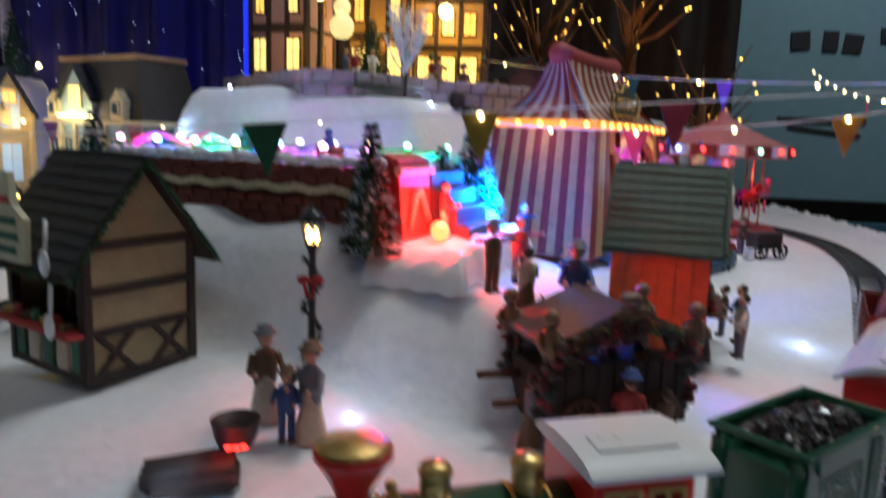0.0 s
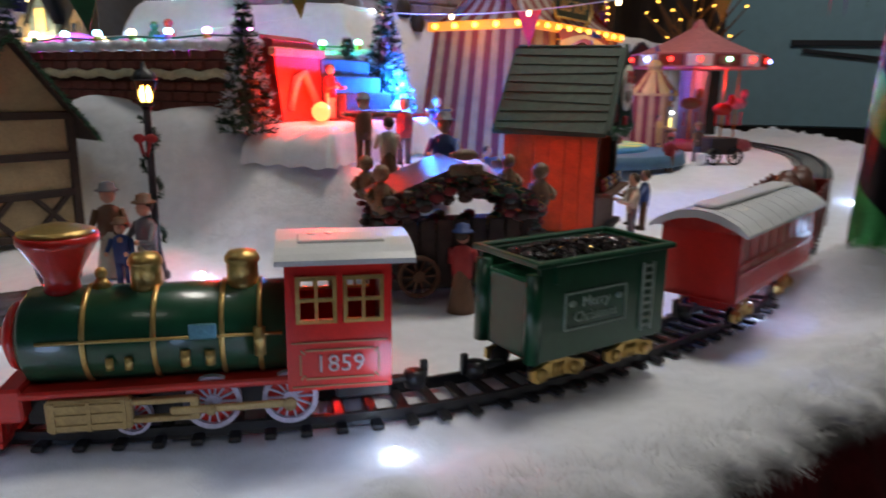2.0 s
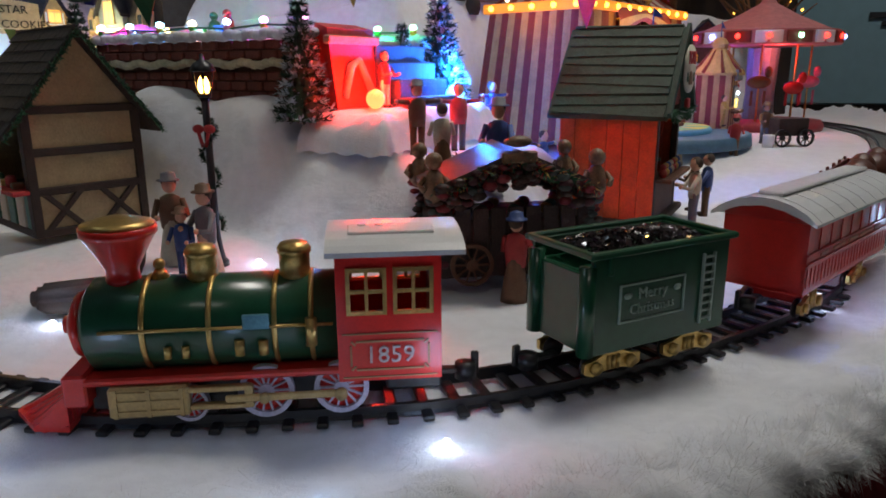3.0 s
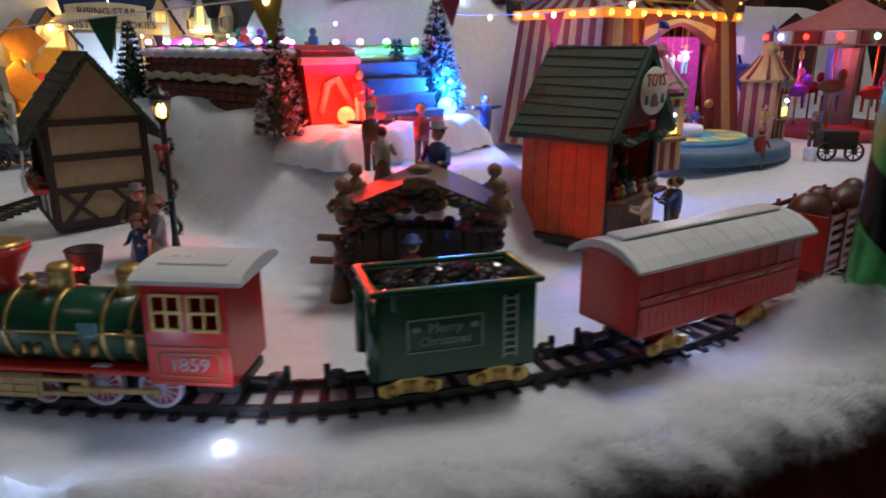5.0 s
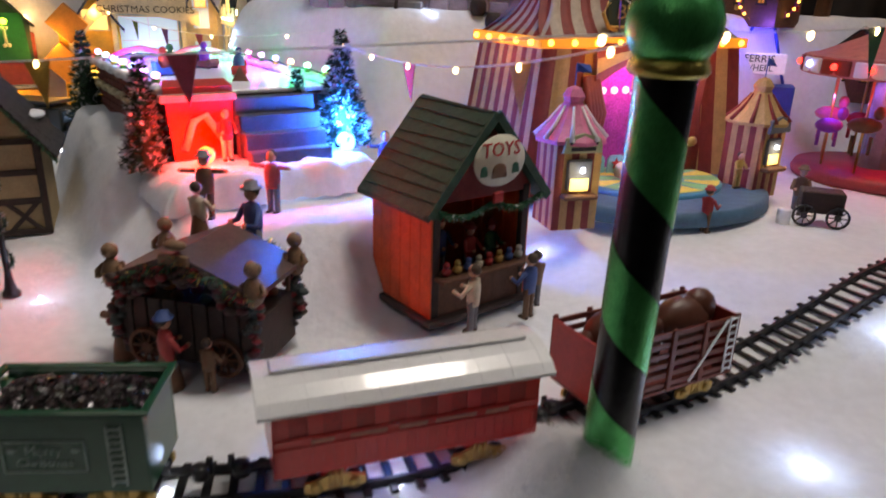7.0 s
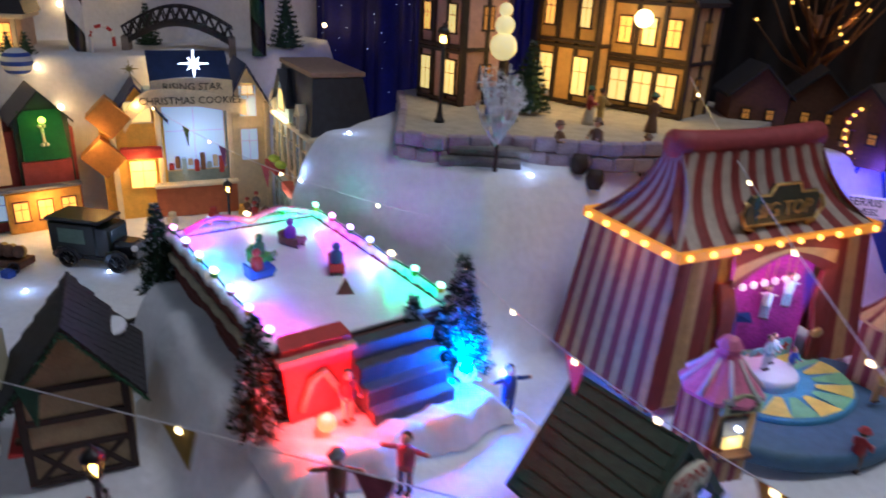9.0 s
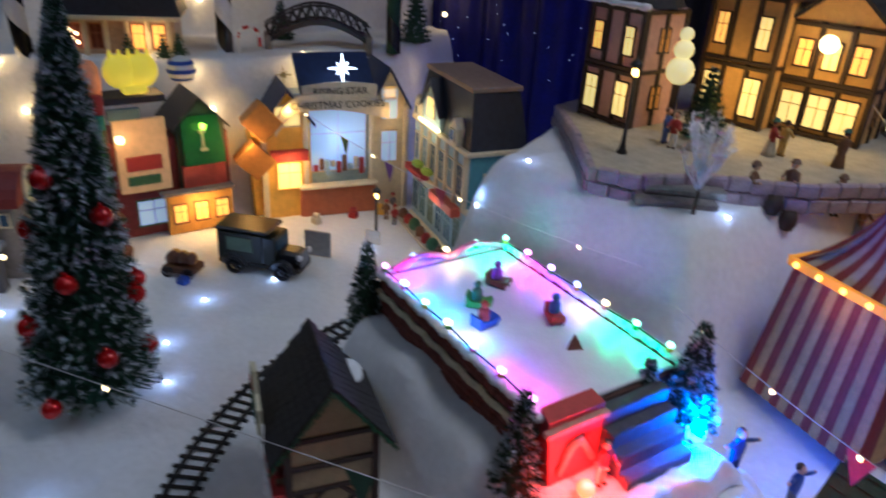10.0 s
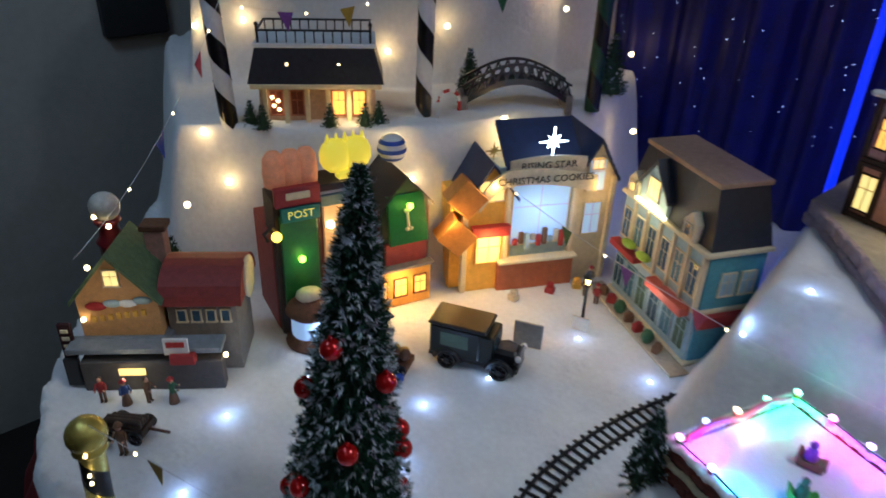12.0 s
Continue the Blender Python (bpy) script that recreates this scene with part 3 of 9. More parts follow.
def coupler(parent, x, d):
    bm = bmn()
    box(bm, (x + d * 0.006, 0, 0.0075), (0.013, 0.004, 0.0022), bev=0.0004)
    cyl(bm, (x + d * 0.013, 0, 0.004), 0.0042, 0.006, n=12)
    box(bm, (x + d * 0.017, 0.0025, 0.009), (0.003, 0.002, 0.009), bev=0.0004)
    part("coupling", bm, BLACK, parent)


# locomotive: x runs backwards from its nose to its cab
loco = wagon("steam_locomotive", 0.2650, 0.543, "green and red toy steam locomotive with gold trim on the track")
bm = bmn()
lathe(bm, [(0.0015, -0.066), (0.0125, -0.066), (0.0165, -0.063), (0.0165, 0.022)], (0, 0, 0.0325), 28, axis="x")
boiler = part("boiler", bm, GREEN, loco, "glossy dark green boiler")
for x in (-0.044, -0.022, 0.0, 0.0125):
    bm = bmn()
    lathe(bm, [(0.0166, -0.0009), (0.0173, -0.0007), (0.0173, 0.0007), (0.0166, 0.0009)], (x, 0, 0.0325), 28, axis="x", cap=False)
    part("band", bm, GOLD, boiler)
for sy in (-1, 1):
    bm = bmn()
    tube(bm, [(-0.058, sy * 0.0168, 0.0345), (0.02, sy * 0.0168, 0.0345)], 0.0006)
    part("handrail", bm, GOLD, boiler)
    for x, h, r in ((-0.012, 0.0055, 0.0017), (-0.004, 0.005, 0.0017), (0.0125, 0.010, 0.002), (-0.036, 0.004, 0.0013), (-0.030, 0.004, 0.0013)):
        bm = bmn()
        cyl(bm, (x, sy * 0.0168, 0.0245 if h < 0.008 else 0.027), r, h, n=10)
        part("pipe_stub", bm, GOLD, boiler)
    bm = bmn()
    box(bm, (-0.006, sy * 0.0172, 0.0365), (0.009, 0.0012, 0.0055), bev=0.0004)
    part("pump_plate", bm, mat("steel_blue_plate", (0.12, 0.3, 0.36), 0.35, 0.4), boiler)
bm = bmn()
lathe(bm, [(0.0005, -0.0725), (0.006, -0.072), (0.0115, -0.069), (0.0125, -0.066)], (0, 0, 0.0325), 24, axis="x")
cyl(bm, (-0.0745, 0, 0.0325), 0.0032, 0.004, axis="x", n=12)
part("smokebox_door", bm, RED, loco, "round red front plate")
bm = bmn()
lathe(bm, [(0.0066, 0), (0.0056, 0.002), (0.0056, 0.005), (0.0075, 0.009), (0.0118, 0.0165), (0.0128, 0.0175), (0.0128, 0.0202), (0.0112, 0.0202)], (-0.053, 0, 0.0475), 24)
chim = part("chimney", bm, RED, loco, "flared red funnel")
bm = bmn()
lathe(bm, [(0.0118, 0), (0.0121, 0.0012), (0.009, 0.0022), (0.004, 0.0035), (0.0005, 0.0038)], (-0.053, 0, 0.0675), 24)
part("chimney_cap", bm, GOLD, chim, "gold spark cap")
for x, k in ((-0.026, 1.0), (0.0065, 1.05)):
    bm = bmn()
    lathe(bm, [(0.0062 * k, 0), (0.0052 * k, 0.002), (0.0052 * k, 0.0085), (0.0058 * k, 0.009), (0.0058 * k, 0.0105), (0.0045 * k, 0.0125), (0.0005, 0.0132)], (x, 0, 0.0475), 20)
    part("dome", bm, GOLD, loco, "ribbed gold dome")
bm = bmn()
tube(bm, [(-0.0405, 0, 0.048), (-0.0405, 0, 0.052)], 0.004, 10, r2=0.0015)
ball(bm, (-0.0405, 0, 0.0535), 0.0022)
part("bell", bm, GOLD, loco)
bm = bmn()
box(bm, (-0.022, 0, 0.0165), (0.096, 0.034, 0.0028), bev=0.0008)
box(bm, (-0.068, 0, 0.0135), (0.008, 0.034, 0.012), bev=0.001)
part("running_board", bm, RED, loco)
bm = bmn()
for k in range(9):
    y = (k - 4) * 0.0038
    tipx = -0.0945 + abs(k - 4) * 0.0028
    put(bm, [(-0.071, y - 0.0015, 0.0125), (-0.071, y + 0.0015, 0.0125), (-0.071, y + 0.0015, 0.0015), (-0.071, y - 0.0015, 0.0015), (tipx, y - 0.0012, 0.0005), (tipx, y + 0.0012, 0.0005), (tipx + 0.004, y + 0.0012, -0.001), (tipx + 0.004, y - 0.0012, -0.001)], ((0, 1, 5, 4), (1, 2, 6, 5), (2, 3, 7, 6), (3, 0, 4, 7), (4, 5, 6, 7), (0, 3, 2, 1)))
prism(bm, [(-0.071, 0.0125), (-0.0735, 0.0125), (-0.092, 0.0018), (-0.0945, 0.0005), (-0.092, -0.001), (-0.071, 0.0)], 0.0022, (0, -0.0011, 0), "xz")
prism(bm, [(-0.071, -0.017), (-0.071, 0.017), (-0.0835, 0.015), (-0.0945, 0.0015), (-0.0945, -0.0015), (-0.0835, -0.015)], 0.002, (0, 0, -0.001), "xy")
part("cowcatcher", bm, RED, loco, "red wedge-shaped cowcatcher")
bm = bmn()
box(bm, (-0.022, 0, 0.009), (0.088, 0.018, 0.013), bev=0.001)
part("underframe", bm, BLACK, loco)
cabm = bmn()
# cab with real window openings in its sides
for sy in (-1, 1):
    y = sy * 0.0195
    for cx, cz, sx, sz in ((0.0395, 0.0265, 0.036, 0.025), (0.0235, 0.0470, 0.004, 0.016), (0.0400, 0.0470, 0.003, 0.016), (0.0555, 0.0470, 0.004, 0.016), (0.0395, 0.0575, 0.036, 0.005)):
        box(cabm, (cx, y, cz), (sx, 0.0016, sz))
box(cabm, (0.0222, 0, 0.037), (0.0016, 0.0375, 0.046))
box(cabm, (0.0395, 0, 0.0155), (0.034, 0.0375, 0.003))
box(cabm, (0.0566, 0, 0.037), (0.0016, 0.0375, 0.046))
cab = part("cab", cabm, RED, loco, "red driver's cab with paired windows")
bm = bmn()
prism(bm, [(-0.0235, 0), (-0.0235, 0.0018), (-0.0205, 0.0035), (-0.016, 0.0048), (-0.008, 0.0059), (0, 0.0062), (0.008, 0.0059), (0.016, 0.0048), (0.0205, 0.0035), (0.0235, 0.0018), (0.0235, 0)], 0.047, (0.0185, 0, 0.0595), "yz")
for x in (0.031, 0.037):
    cyl(bm, (x, -0.004, 0.0650), 0.0017, 0.0016, n=10)
box(bm, (0.041, -0.0075, 0.0652), (0.030, 0.010, 0.0018), bev=0.0004, rx=0.09)
part("cab_roof", bm, WHITE, cab, "glossy white cab roof")
for sy in (-1, 1):
    for cx in (0.0318, 0.0478):
        bm = bmn()
        y = sy * 0.0206
        for dx, dz, sx, sz in ((-0.0062, 0, 0.0014, 0.0165), (0.0062, 0, 0.0014, 0.0165), (0, 0.0076, 0.0138, 0.0014), (0, -0.0076, 0.0138, 0.0014), (0, 0, 0.0012, 0.015), (0, 0, 0.012, 0.0012)):
            box(bm, (cx + dx, y, 0.0468 + dz), (sx, 0.0012, sz))
        part("window_frame", bm, GOLD, cab, "gold window frame with four panes")
    bm = bmn()
    y = sy * 0.0205
    for dz, w in ((0.0052, 0.0275), (-0.0052, 0.0275)):
        box(bm, (0.0395, y, 0.0235 + dz), (w - 0.004, 0.0006, 0.0007))
    for dx in (-0.0135, 0.0135):
        box(bm, (0.0395 + dx, y, 0.0235), (0.0007, 0.0006, 0.0075))
        box(bm, (0.0395 + dx * 0.94, y, 0.0235 + 0.0046), (0.0007, 0.0006, 0.002), ry=0.78 if dx > 0 else -0.78)
        box(bm, (0.0395 + dx * 0.94, y, 0.0235 - 0.0046), (0.0007, 0.0006, 0.002), ry=-0.78 if dx > 0 else 0.78)
    box(bm, (0.0395, y, 0.0315), (0.033, 0.0006, 0.0005))
    box(bm, (0.0395, y, 0.0155), (0.033, 0.0006, 0.0005))
    part("number_border", bm, mat("dull_gold_print", (0.42, 0.20, 0.09), 0.55), cab)
    letters("painted_number", "1859", 0.0088, mat("worn_white_print", (0.55, 0.42, 0.40), 0.6, var=0.3, scale=400), cab, at(0.0395, -0.0207, 0.0235, FRONT) if sy < 0 else at(0.0395, 0.0207, 0.0235, Matrix.Rotation(math.pi, 4, "Z") @ FRONT))
for sy in (-1, 1):
    for k, (x, r) in enumerate(((0.022, 0.0098), (-0.0045, 0.0098), (-0.031, 0.0065))):
        wm = wheel_mesh(r, 14)
        w = part("driving_wheel", wm, mat("lilac_white_wheel", (0.62, 0.58, 0.68), 0.45), loco, "spoked lilac-white wheel")
        w.location = (x, sy * 0.0132, r - 0.0006)
        bm = bmn()
        lathe(bm, [(r * 0.6, -0.001), (r * 0.8, -0.001), (r * 0.8, 0.0002), (r * 0.6, 0.0002)], (0, -sy * 0.001, 0), 20, axis="y", cap=True)
        part("wheel_back", bm, RED, w)
    bm = bmn()
    y = sy * 0.0166
    box(bm, (-0.0435, y, 0.0092), (0.027, 0.004, 0.0115), bev=0.0009)
    for dz in (-0.0032, 0.0005, 0.0038):
        box(bm, (-0.0435, y + sy * 0.0022, 0.0092 + dz), (0.021, 0.0008, 0.0009))
    for dx in (-0.011, 0, 0.011):
        box(bm, (-0.0435 + dx, y + sy * 0.0022, 0.0092), (0.0013, 0.0008, 0.0105))
    box(bm, (-0.020, y, 0.0125), (0.022, 0.003, 0.002), bev=0.0004)
    box(bm, (-0.020, y, 0.006), (0.020, 0.003, 0.002), bev=0.0004)
    box(bm, (-0.010, y, 0.009), (0.003, 0.003, 0.008), bev=0.0004)
    part("cylinder_block", bm, mat("tan_gold", (0.50, 0.36, 0.16), 0.4, 0.4), loco, "tan-gold cylinder casing")
    bm = bmn()
    box(bm, (0.003, sy * 0.0180, 0.0088), (0.042, 0.0016, 0.0028), bev=0.0005)
    cyl(bm, (0.022, sy * 0.0178, 0.0088), 0.0022, sy * 0.0022, axis="y")
    cyl(bm, (-0.0045, sy * 0.0178, 0.0088), 0.0018, sy * 0.0022, axis="y")
    part("connecting_rod", bm, mat("tan_gold", (0.5, 0.36, 0.16)), loco)
coupler(loco, 0.056, 1)
bm = bmn()
box(bm, (0.048, 0, 0.0105), (0.02, 0.03, 0.006), bev=0.001)
part("rear_beam", bm, BLACK, loco)

# tender
tender = wagon("coal_tender", 0.3925, 0.6130, "dark green toy coal wagon heaped with glossy coal")
L, W = 0.077, 0.039
for nm, c, sz in (("side_panel", (0, -W / 2 + 0.001, 0.032), (L - 0.004, 0.002, 0.040)), ("side_panel", (0, W / 2 - 0.001, 0.032), (L - 0.004, 0.002, 0.040)), ("end_panel", (L / 2 - 0.003, 0, 0.032), (0.002, W - 0.004, 0.040)), ("end_panel", (-L / 2 + 0.003, 0, 0.028), (0.002, W - 0.004, 0.032)), ("floor_panel", (0, 0, 0.0135), (L - 0.004, W - 0.002, 0.003)), ("coal_bed", (0, 0, 0.043), (L - 0.008, W - 0.005, 0.002))):
    bm = bmn()
    box(bm, c, sz, bev=0.0005)
    part(nm, bm, GREEN, tender)
bm = bmn()
for sy in (-1, 1):
    box(bm, (0.0, sy * (W / 2 + 0.0003), 0.0525), (L + 0.002, 0.0034, 0.0026), bev=0.0006)
    box(bm, (-L / 2 + 0.010, sy * (W / 2 + 0.0006), 0.0485), (0.0022, 0.002, 0.009), bev=0.0004)
for sx in (-1, 1):
    box(bm, (sx * (L / 2 - 0.001), 0, 0.0525), (0.0034, W, 0.0026), bev=0.0006)
part("rim", bm, GREEN, tender)
cm = bmn()
for _ in range(420):
    x, y = rng.uniform(-L / 2 + 0.008, L / 2 - 0.006), rng.uniform(-W / 2 + 0.005, W / 2 - 0.005)
    h = 0.046 + 0.008 * (1 - (abs(y) / (W / 2)) ** 2) * (1 - (abs(x) / (L / 2)) ** 4)
    s = rng.uniform(0.0016, 0.0034)
    box(cm, (x, y, h), (s, s * 0.9, s * 0.8), rng.random() * 3, ry=rng.random() * 3, rx=rng.random())
coal = part("coal", cm, COAL, tender, "heap of glossy black coal")
coal["kind"] = "stuff"
for sy in (-1, 1):
    bm = bmn()
    y = sy * (W / 2 + 0.0004)
    for dz, dx, sx, sz in ((0.0075, 0, 0.034, 0.0007), (-0.0075, 0, 0.034, 0.0007), (0, 0.017, 0.0007, 0.0155), (0, -0.017, 0.0007, 0.0155)):
        box(bm, (-0.006 + dx, y, 0.0315 + dz), (sx, 0.0008, sz))
    for dx in (-0.0145, 0.0025):
        ball(bm, (-0.006 + dx * 0.9 + (0.011 if dx > 0 else 0), y, 0.0345), 0.0018, 6, scale=(1.3, 0.3, 0.8))
    part("panel_border", bm, mat("pale_green_print", (0.30, 0.42, 0.36), 0.5), tender)
    mm = FRONT if sy < 0 else Matrix.Rotation(math.pi, 4, "Z") @ FRONT
    letters("lettering", "Merry", 0.0062, mat("pale_green_print", (0.3, 0.42, 0.36)), tender, at(-0.006, sy * (W / 2 + 0.0003), 0.0345, mm))
    letters("lettering", "Christmas", 0.0058, mat("pale_green_print", (0.3, 0.42, 0.36)), tender, at(-0.006, sy * (W / 2 + 0.0003), 0.0285, mm))
    bm = bmn()
    for dx in (-0.003, 0.003):
        box(bm, (0.024 + dx, sy * (W / 2 + 0.0008), 0.0315), (0.0009, 0.0012, 0.030))
    for k in range(9):
        box(bm, (0.024, sy * (W / 2 + 0.0008), 0.0185 + k * 0.0033), (0.006, 0.0012, 0.0008))
    part("ladder", bm, mat("grey_green_ladder", (0.35, 0.45, 0.4), 0.5), tender)
for x in (-0.021, 0.021):
    truck_frame(tender, x)
coupler(tender, -L / 2, -1)
coupler(tender, L / 2, 1)
bm = bmn()
for sy in (-1, 1):
    cyl(bm, (-L / 2 + 0.002, sy * 0.0165, 0.012), 0.0035, 0.036, n=10)
part("corner_tank", bm, GREEN, tender)

# passenger coach
coach = wagon("passenger_coach", 0.487, 0.7255, "red toy passenger coach with a silver-white roof", lift=0.005)
L, W = 0.128, 0.040
bm = bmn()
for sx in (-1, 1):
    prism(bm, [(-W / 2, 0.012), (W / 2, 0.012), (W / 2, 0.0465), (0.0125, 0.0535), (0, 0.055), (-0.0125, 0.0535), (-W / 2, 0.0465)], 0.002, (sx * (L / 2 - 0.001) - 0.001, 0, 0), "yz")
box(bm, (0, 0, 0.0125), (L, W, 0.003), bev=0.0006)
for sy in (-1, 1):
    y = sy * (W / 2 - 0.0009)
    box(bm, (0, y, 0.0225), (L, 0.0018, 0.0175))
    box(bm, (0, y, 0.0445), (L, 0.0018, 0.005))
    for k in range(9):
        box(bm, (-L / 2 + 0.004 + k * (L - 0.008) / 8, y, 0.0367), (0.0066, 0.0018, 0.0108))
    for k in range(26):
        box(bm, (-L / 2 + 0.003 + k * (L - 0.006) / 25, sy * (W / 2 + 0.0001), 0.0195), (0.0008, 0.0005, 0.009))
    box(bm, (0, sy * (W / 2 + 0.0003), 0.0312), (L, 0.0009, 0.0008))
    box(bm, (0, sy * (W / 2 + 0.0003), 0.0265), (L, 0.0009, 0.0008))
shell = part("shell", bm, RED, coach, "red ribbed coach body")
bm = bmn()
for sy in (-1, 1):
    box(bm, (0, sy * (W / 2 - 0.0010), 0.0367), (L - 0.006, 0.0012, 0.0125))
part("window_insert", bm, mat("dull_red_insert", (0.50, 0.018, 0.014), 0.3), coach)
for sy in (-1, 1):
    bm = bmn()
    y = sy * (W / 2 + 0.0005)
    for k, w in enumerate((0.012, 0.02, 0.016, 0.024, 0.014)):
        box(bm, (-0.042 + k * 0.021, y, 0.0289), (w * 0.85, 0.0005, 0.0018))
    part("gold_print", bm, mat("rose_gold_print", (0.62, 0.22, 0.16), 0.5), coach)
bm = bmn()
prof = [(-0.0245, 0), (-0.0247, 0.0016), (-0.020, 0.0055), (-0.013, 0.0090), (-0.006, 0.0108), (0, 0.0113), (0.006, 0.0108), (0.013, 0.0090), (0.020, 0.0055), (0.0247, 0.0016), (0.0245, 0), (0.018, 0.003), (0.01, 0.006), (0, 0.0075), (-0.01, 0.006), (-0.018, 0.003)]
prism(bm, prof, L + 0.012, (-L / 2 - 0.006, 0, 0.0455), "yz")
roof = part("roof", bm, mat("pearl_roof", (0.80, 0.80, 0.82), 0.26, 0.0, var=0.05, bump=0.05, coat=0.5), coach, "glossy silvery white arched roof")
for k in range(9):
    bm = bmn()
    prism(bm, [(a * 1.002, b + 0.00025) for a, b in prof[:11]] + [(a, b - 0.001) for a, b in reversed(prof[1:10])], 0.0012, (-L / 2 + k * L / 8, 0, 0.0455), "yz")
    part("rib", bm, MATS["pearl_roof"], roof)
bm = bmn()
box(bm, (0, 0, 0.0578), (L * 0.97, 0.012, 0.0018), bev=0.0006)
part("roof_walk", bm, SILVER, roof)
for x in (-0.036, 0.036):
    truck_frame(coach, x, low=0.005)
coupler(coach, -L / 2, -1)
coupler(coach, L / 2, 1)

# stock wagon with slatted sides
stock = wagon("stock_wagon", 0.5525, 0.862, "brown-red slatted toy stock wagon with white braces", lift=0.003)
L, W = 0.100, 0.042
STOCKRED = mat("brown_red_plastic", (0.16, 0.03, 0.022), 0.4, var=0.2)
bm = bmn()
box(bm, (0, 0, 0.0125), (L, W, 0.003), bev=0.0006)
part("bed", bm, STOCKRED, stock)
for sy in (-1, 1):
    for k in range(6):
        bm = bmn()
        box(bm, (0, sy * (W / 2 - 0.0008), 0.0165 + k * 0.0062), (L, 0.0014, 0.0034), bev=0.0003)
        part("slat", bm, STOCKRED, stock)
    for k in range(5):
        bm = bmn()
        box(bm, (-L / 2 + 0.001 + k * (L - 0.002) / 4, sy * (W / 2 + 0.0004), 0.032), (0.0032, 0.0018, 0.038), bev=0.0004)
        part("stake", bm, STOCKRED, stock)
    bm = bmn()
    box(bm, (0.028, sy * (W / 2 + 0.0012), 0.032), (0.042, 0.0009, 0.0015), ry=-0.93)
    for k in range(8):
        box(bm, (0.0455, sy * (W / 2 + 0.0012), 0.0165 + k * 0.0046), (0.006, 0.001, 0.001))
    for dx in (-0.003, 0.003):
        box(bm, (0.0455 + dx, sy * (W / 2 + 0.0012), 0.0325), (0.0009, 0.001, 0.035))
    part("white_brace", bm, WHITE, stock, "white diagonal brace and ladder")
for sx in (-1, 1):
    bm = bmn()
    box(bm, (sx * L / 2, 0, 0.0315), (0.0015, W, 0.036), bev=0.0004)
    part("end_board", bm, mat("red_end_board", (0.36, 0.035, 0.025), 0.4), stock)
for x in (-0.030, 0.030):
    truck_frame(stock, x, low=0.003)
coupler(stock, -L / 2, -1)
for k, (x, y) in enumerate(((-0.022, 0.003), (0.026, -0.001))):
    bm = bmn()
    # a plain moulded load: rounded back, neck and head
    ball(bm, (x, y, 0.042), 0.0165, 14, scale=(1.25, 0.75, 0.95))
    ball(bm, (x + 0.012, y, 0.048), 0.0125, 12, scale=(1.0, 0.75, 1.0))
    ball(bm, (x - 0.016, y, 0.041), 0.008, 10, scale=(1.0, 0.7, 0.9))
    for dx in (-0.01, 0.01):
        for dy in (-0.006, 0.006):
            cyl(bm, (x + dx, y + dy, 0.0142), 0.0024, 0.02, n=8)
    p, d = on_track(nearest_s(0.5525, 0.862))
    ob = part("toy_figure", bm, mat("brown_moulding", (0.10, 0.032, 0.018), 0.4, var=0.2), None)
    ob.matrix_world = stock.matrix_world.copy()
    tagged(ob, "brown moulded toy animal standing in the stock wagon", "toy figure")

# ---- small makers shared by the village ----


def needles(bm, base, d, n, L, mi, spread=0.5, w=0.0005, seed=None):
    """A tuft of thin bristles about the direction d."""
    d = Vector(d).normalized()
    u = d.orthogonal().normalized()
    v = d.cross(u)
    for _ in range(n):
        a, s = rng.random() * 6.283, spread * rng.random() ** 0.5
        q = (d + (u * math.cos(a) + v * math.sin(a)) * s).normalized() * L * rng.uniform(0.7, 1.1)
        side = q.cross(Vector((rng.uniform(-1, 1), rng.uniform(-1, 1), rng.uniform(-1, 1)))).normalized() * w
        b = Vector(base)
        put(bm, [b - side, b + side, b + q], ((0, 1, 2),), mi if not callable(mi) else mi())


def conifer(name, x, y, z, h, r, rows, per, tuft, label, frost=0.35, group="", trunk=0.06, rz=0, mats=None, thin=0.0, taper=0.9, tips=False):
    t = thing(name, x, y, z, rz, label, "tree", group)
    bm = bmn()
    tube(bm, [(0, 0, -0.003), (0, 0, h * 0.5), (0, 0, h * 0.97)], r * trunk, 7, r2=r * 0.02)
    part("trunk", bm, BARK, t)
    bm = bmn()
    lathe(bm, [(r * 0.60, h * 0.05), (r * 0.62, h * 0.08), (r * 0.34, h * 0.5), (0.0008, h * 0.94)], (0, 0, 0), 14, 0)
    for i in range(rows):
        f = i / (rows - 1)
        zz = h * (0.05 + 0.93 * f)
        rr = r * (1 - f) ** taper + 0.0006
        k = max(4, int(per * (1 - 0.75 * f)))
        for j in range(k):
            a = 6.283 * (j + 0.5 * (i % 2)) / k + rng.uniform(-0.15, 0.15)
            L = rr * rng.uniform(0.8, 1.12)
            d = Vector((math.cos(a), math.sin(a), 0.28))
            tip = Vector((0, 0, zz)) + Vector((d.x, d.y, 0.12)) * L
            box(bm, Vector((0, 0, zz)) + Vector((d.x, d.y, 0.06)) * (L * 0.5), (L, 0.0006, 0.0006), a)
            for q in (0.35, 0.55, 0.75, 0.93):
                snowy = rng.random() < (frost if not tips else (frost * 1.5 if q > 0.9 else (frost * 0.35 if q > 0.7 else 0.0)))
                needles(bm, Vector((0, 0, zz)) + Vector((d.x, d.y, 0.1)) * (L * q), d, tuft, 0.10 * r + 0.0022 if tips else 0.18 * r + 0.0026, (lambda s=snowy: 1 if s and rng.random() < 0.75 else 0), 1.0, thin or 0.022 * r + 0.00035)
    cr = part("crown", bm, mats or [PINE, PINESNOW], t, fix=False)
    return t


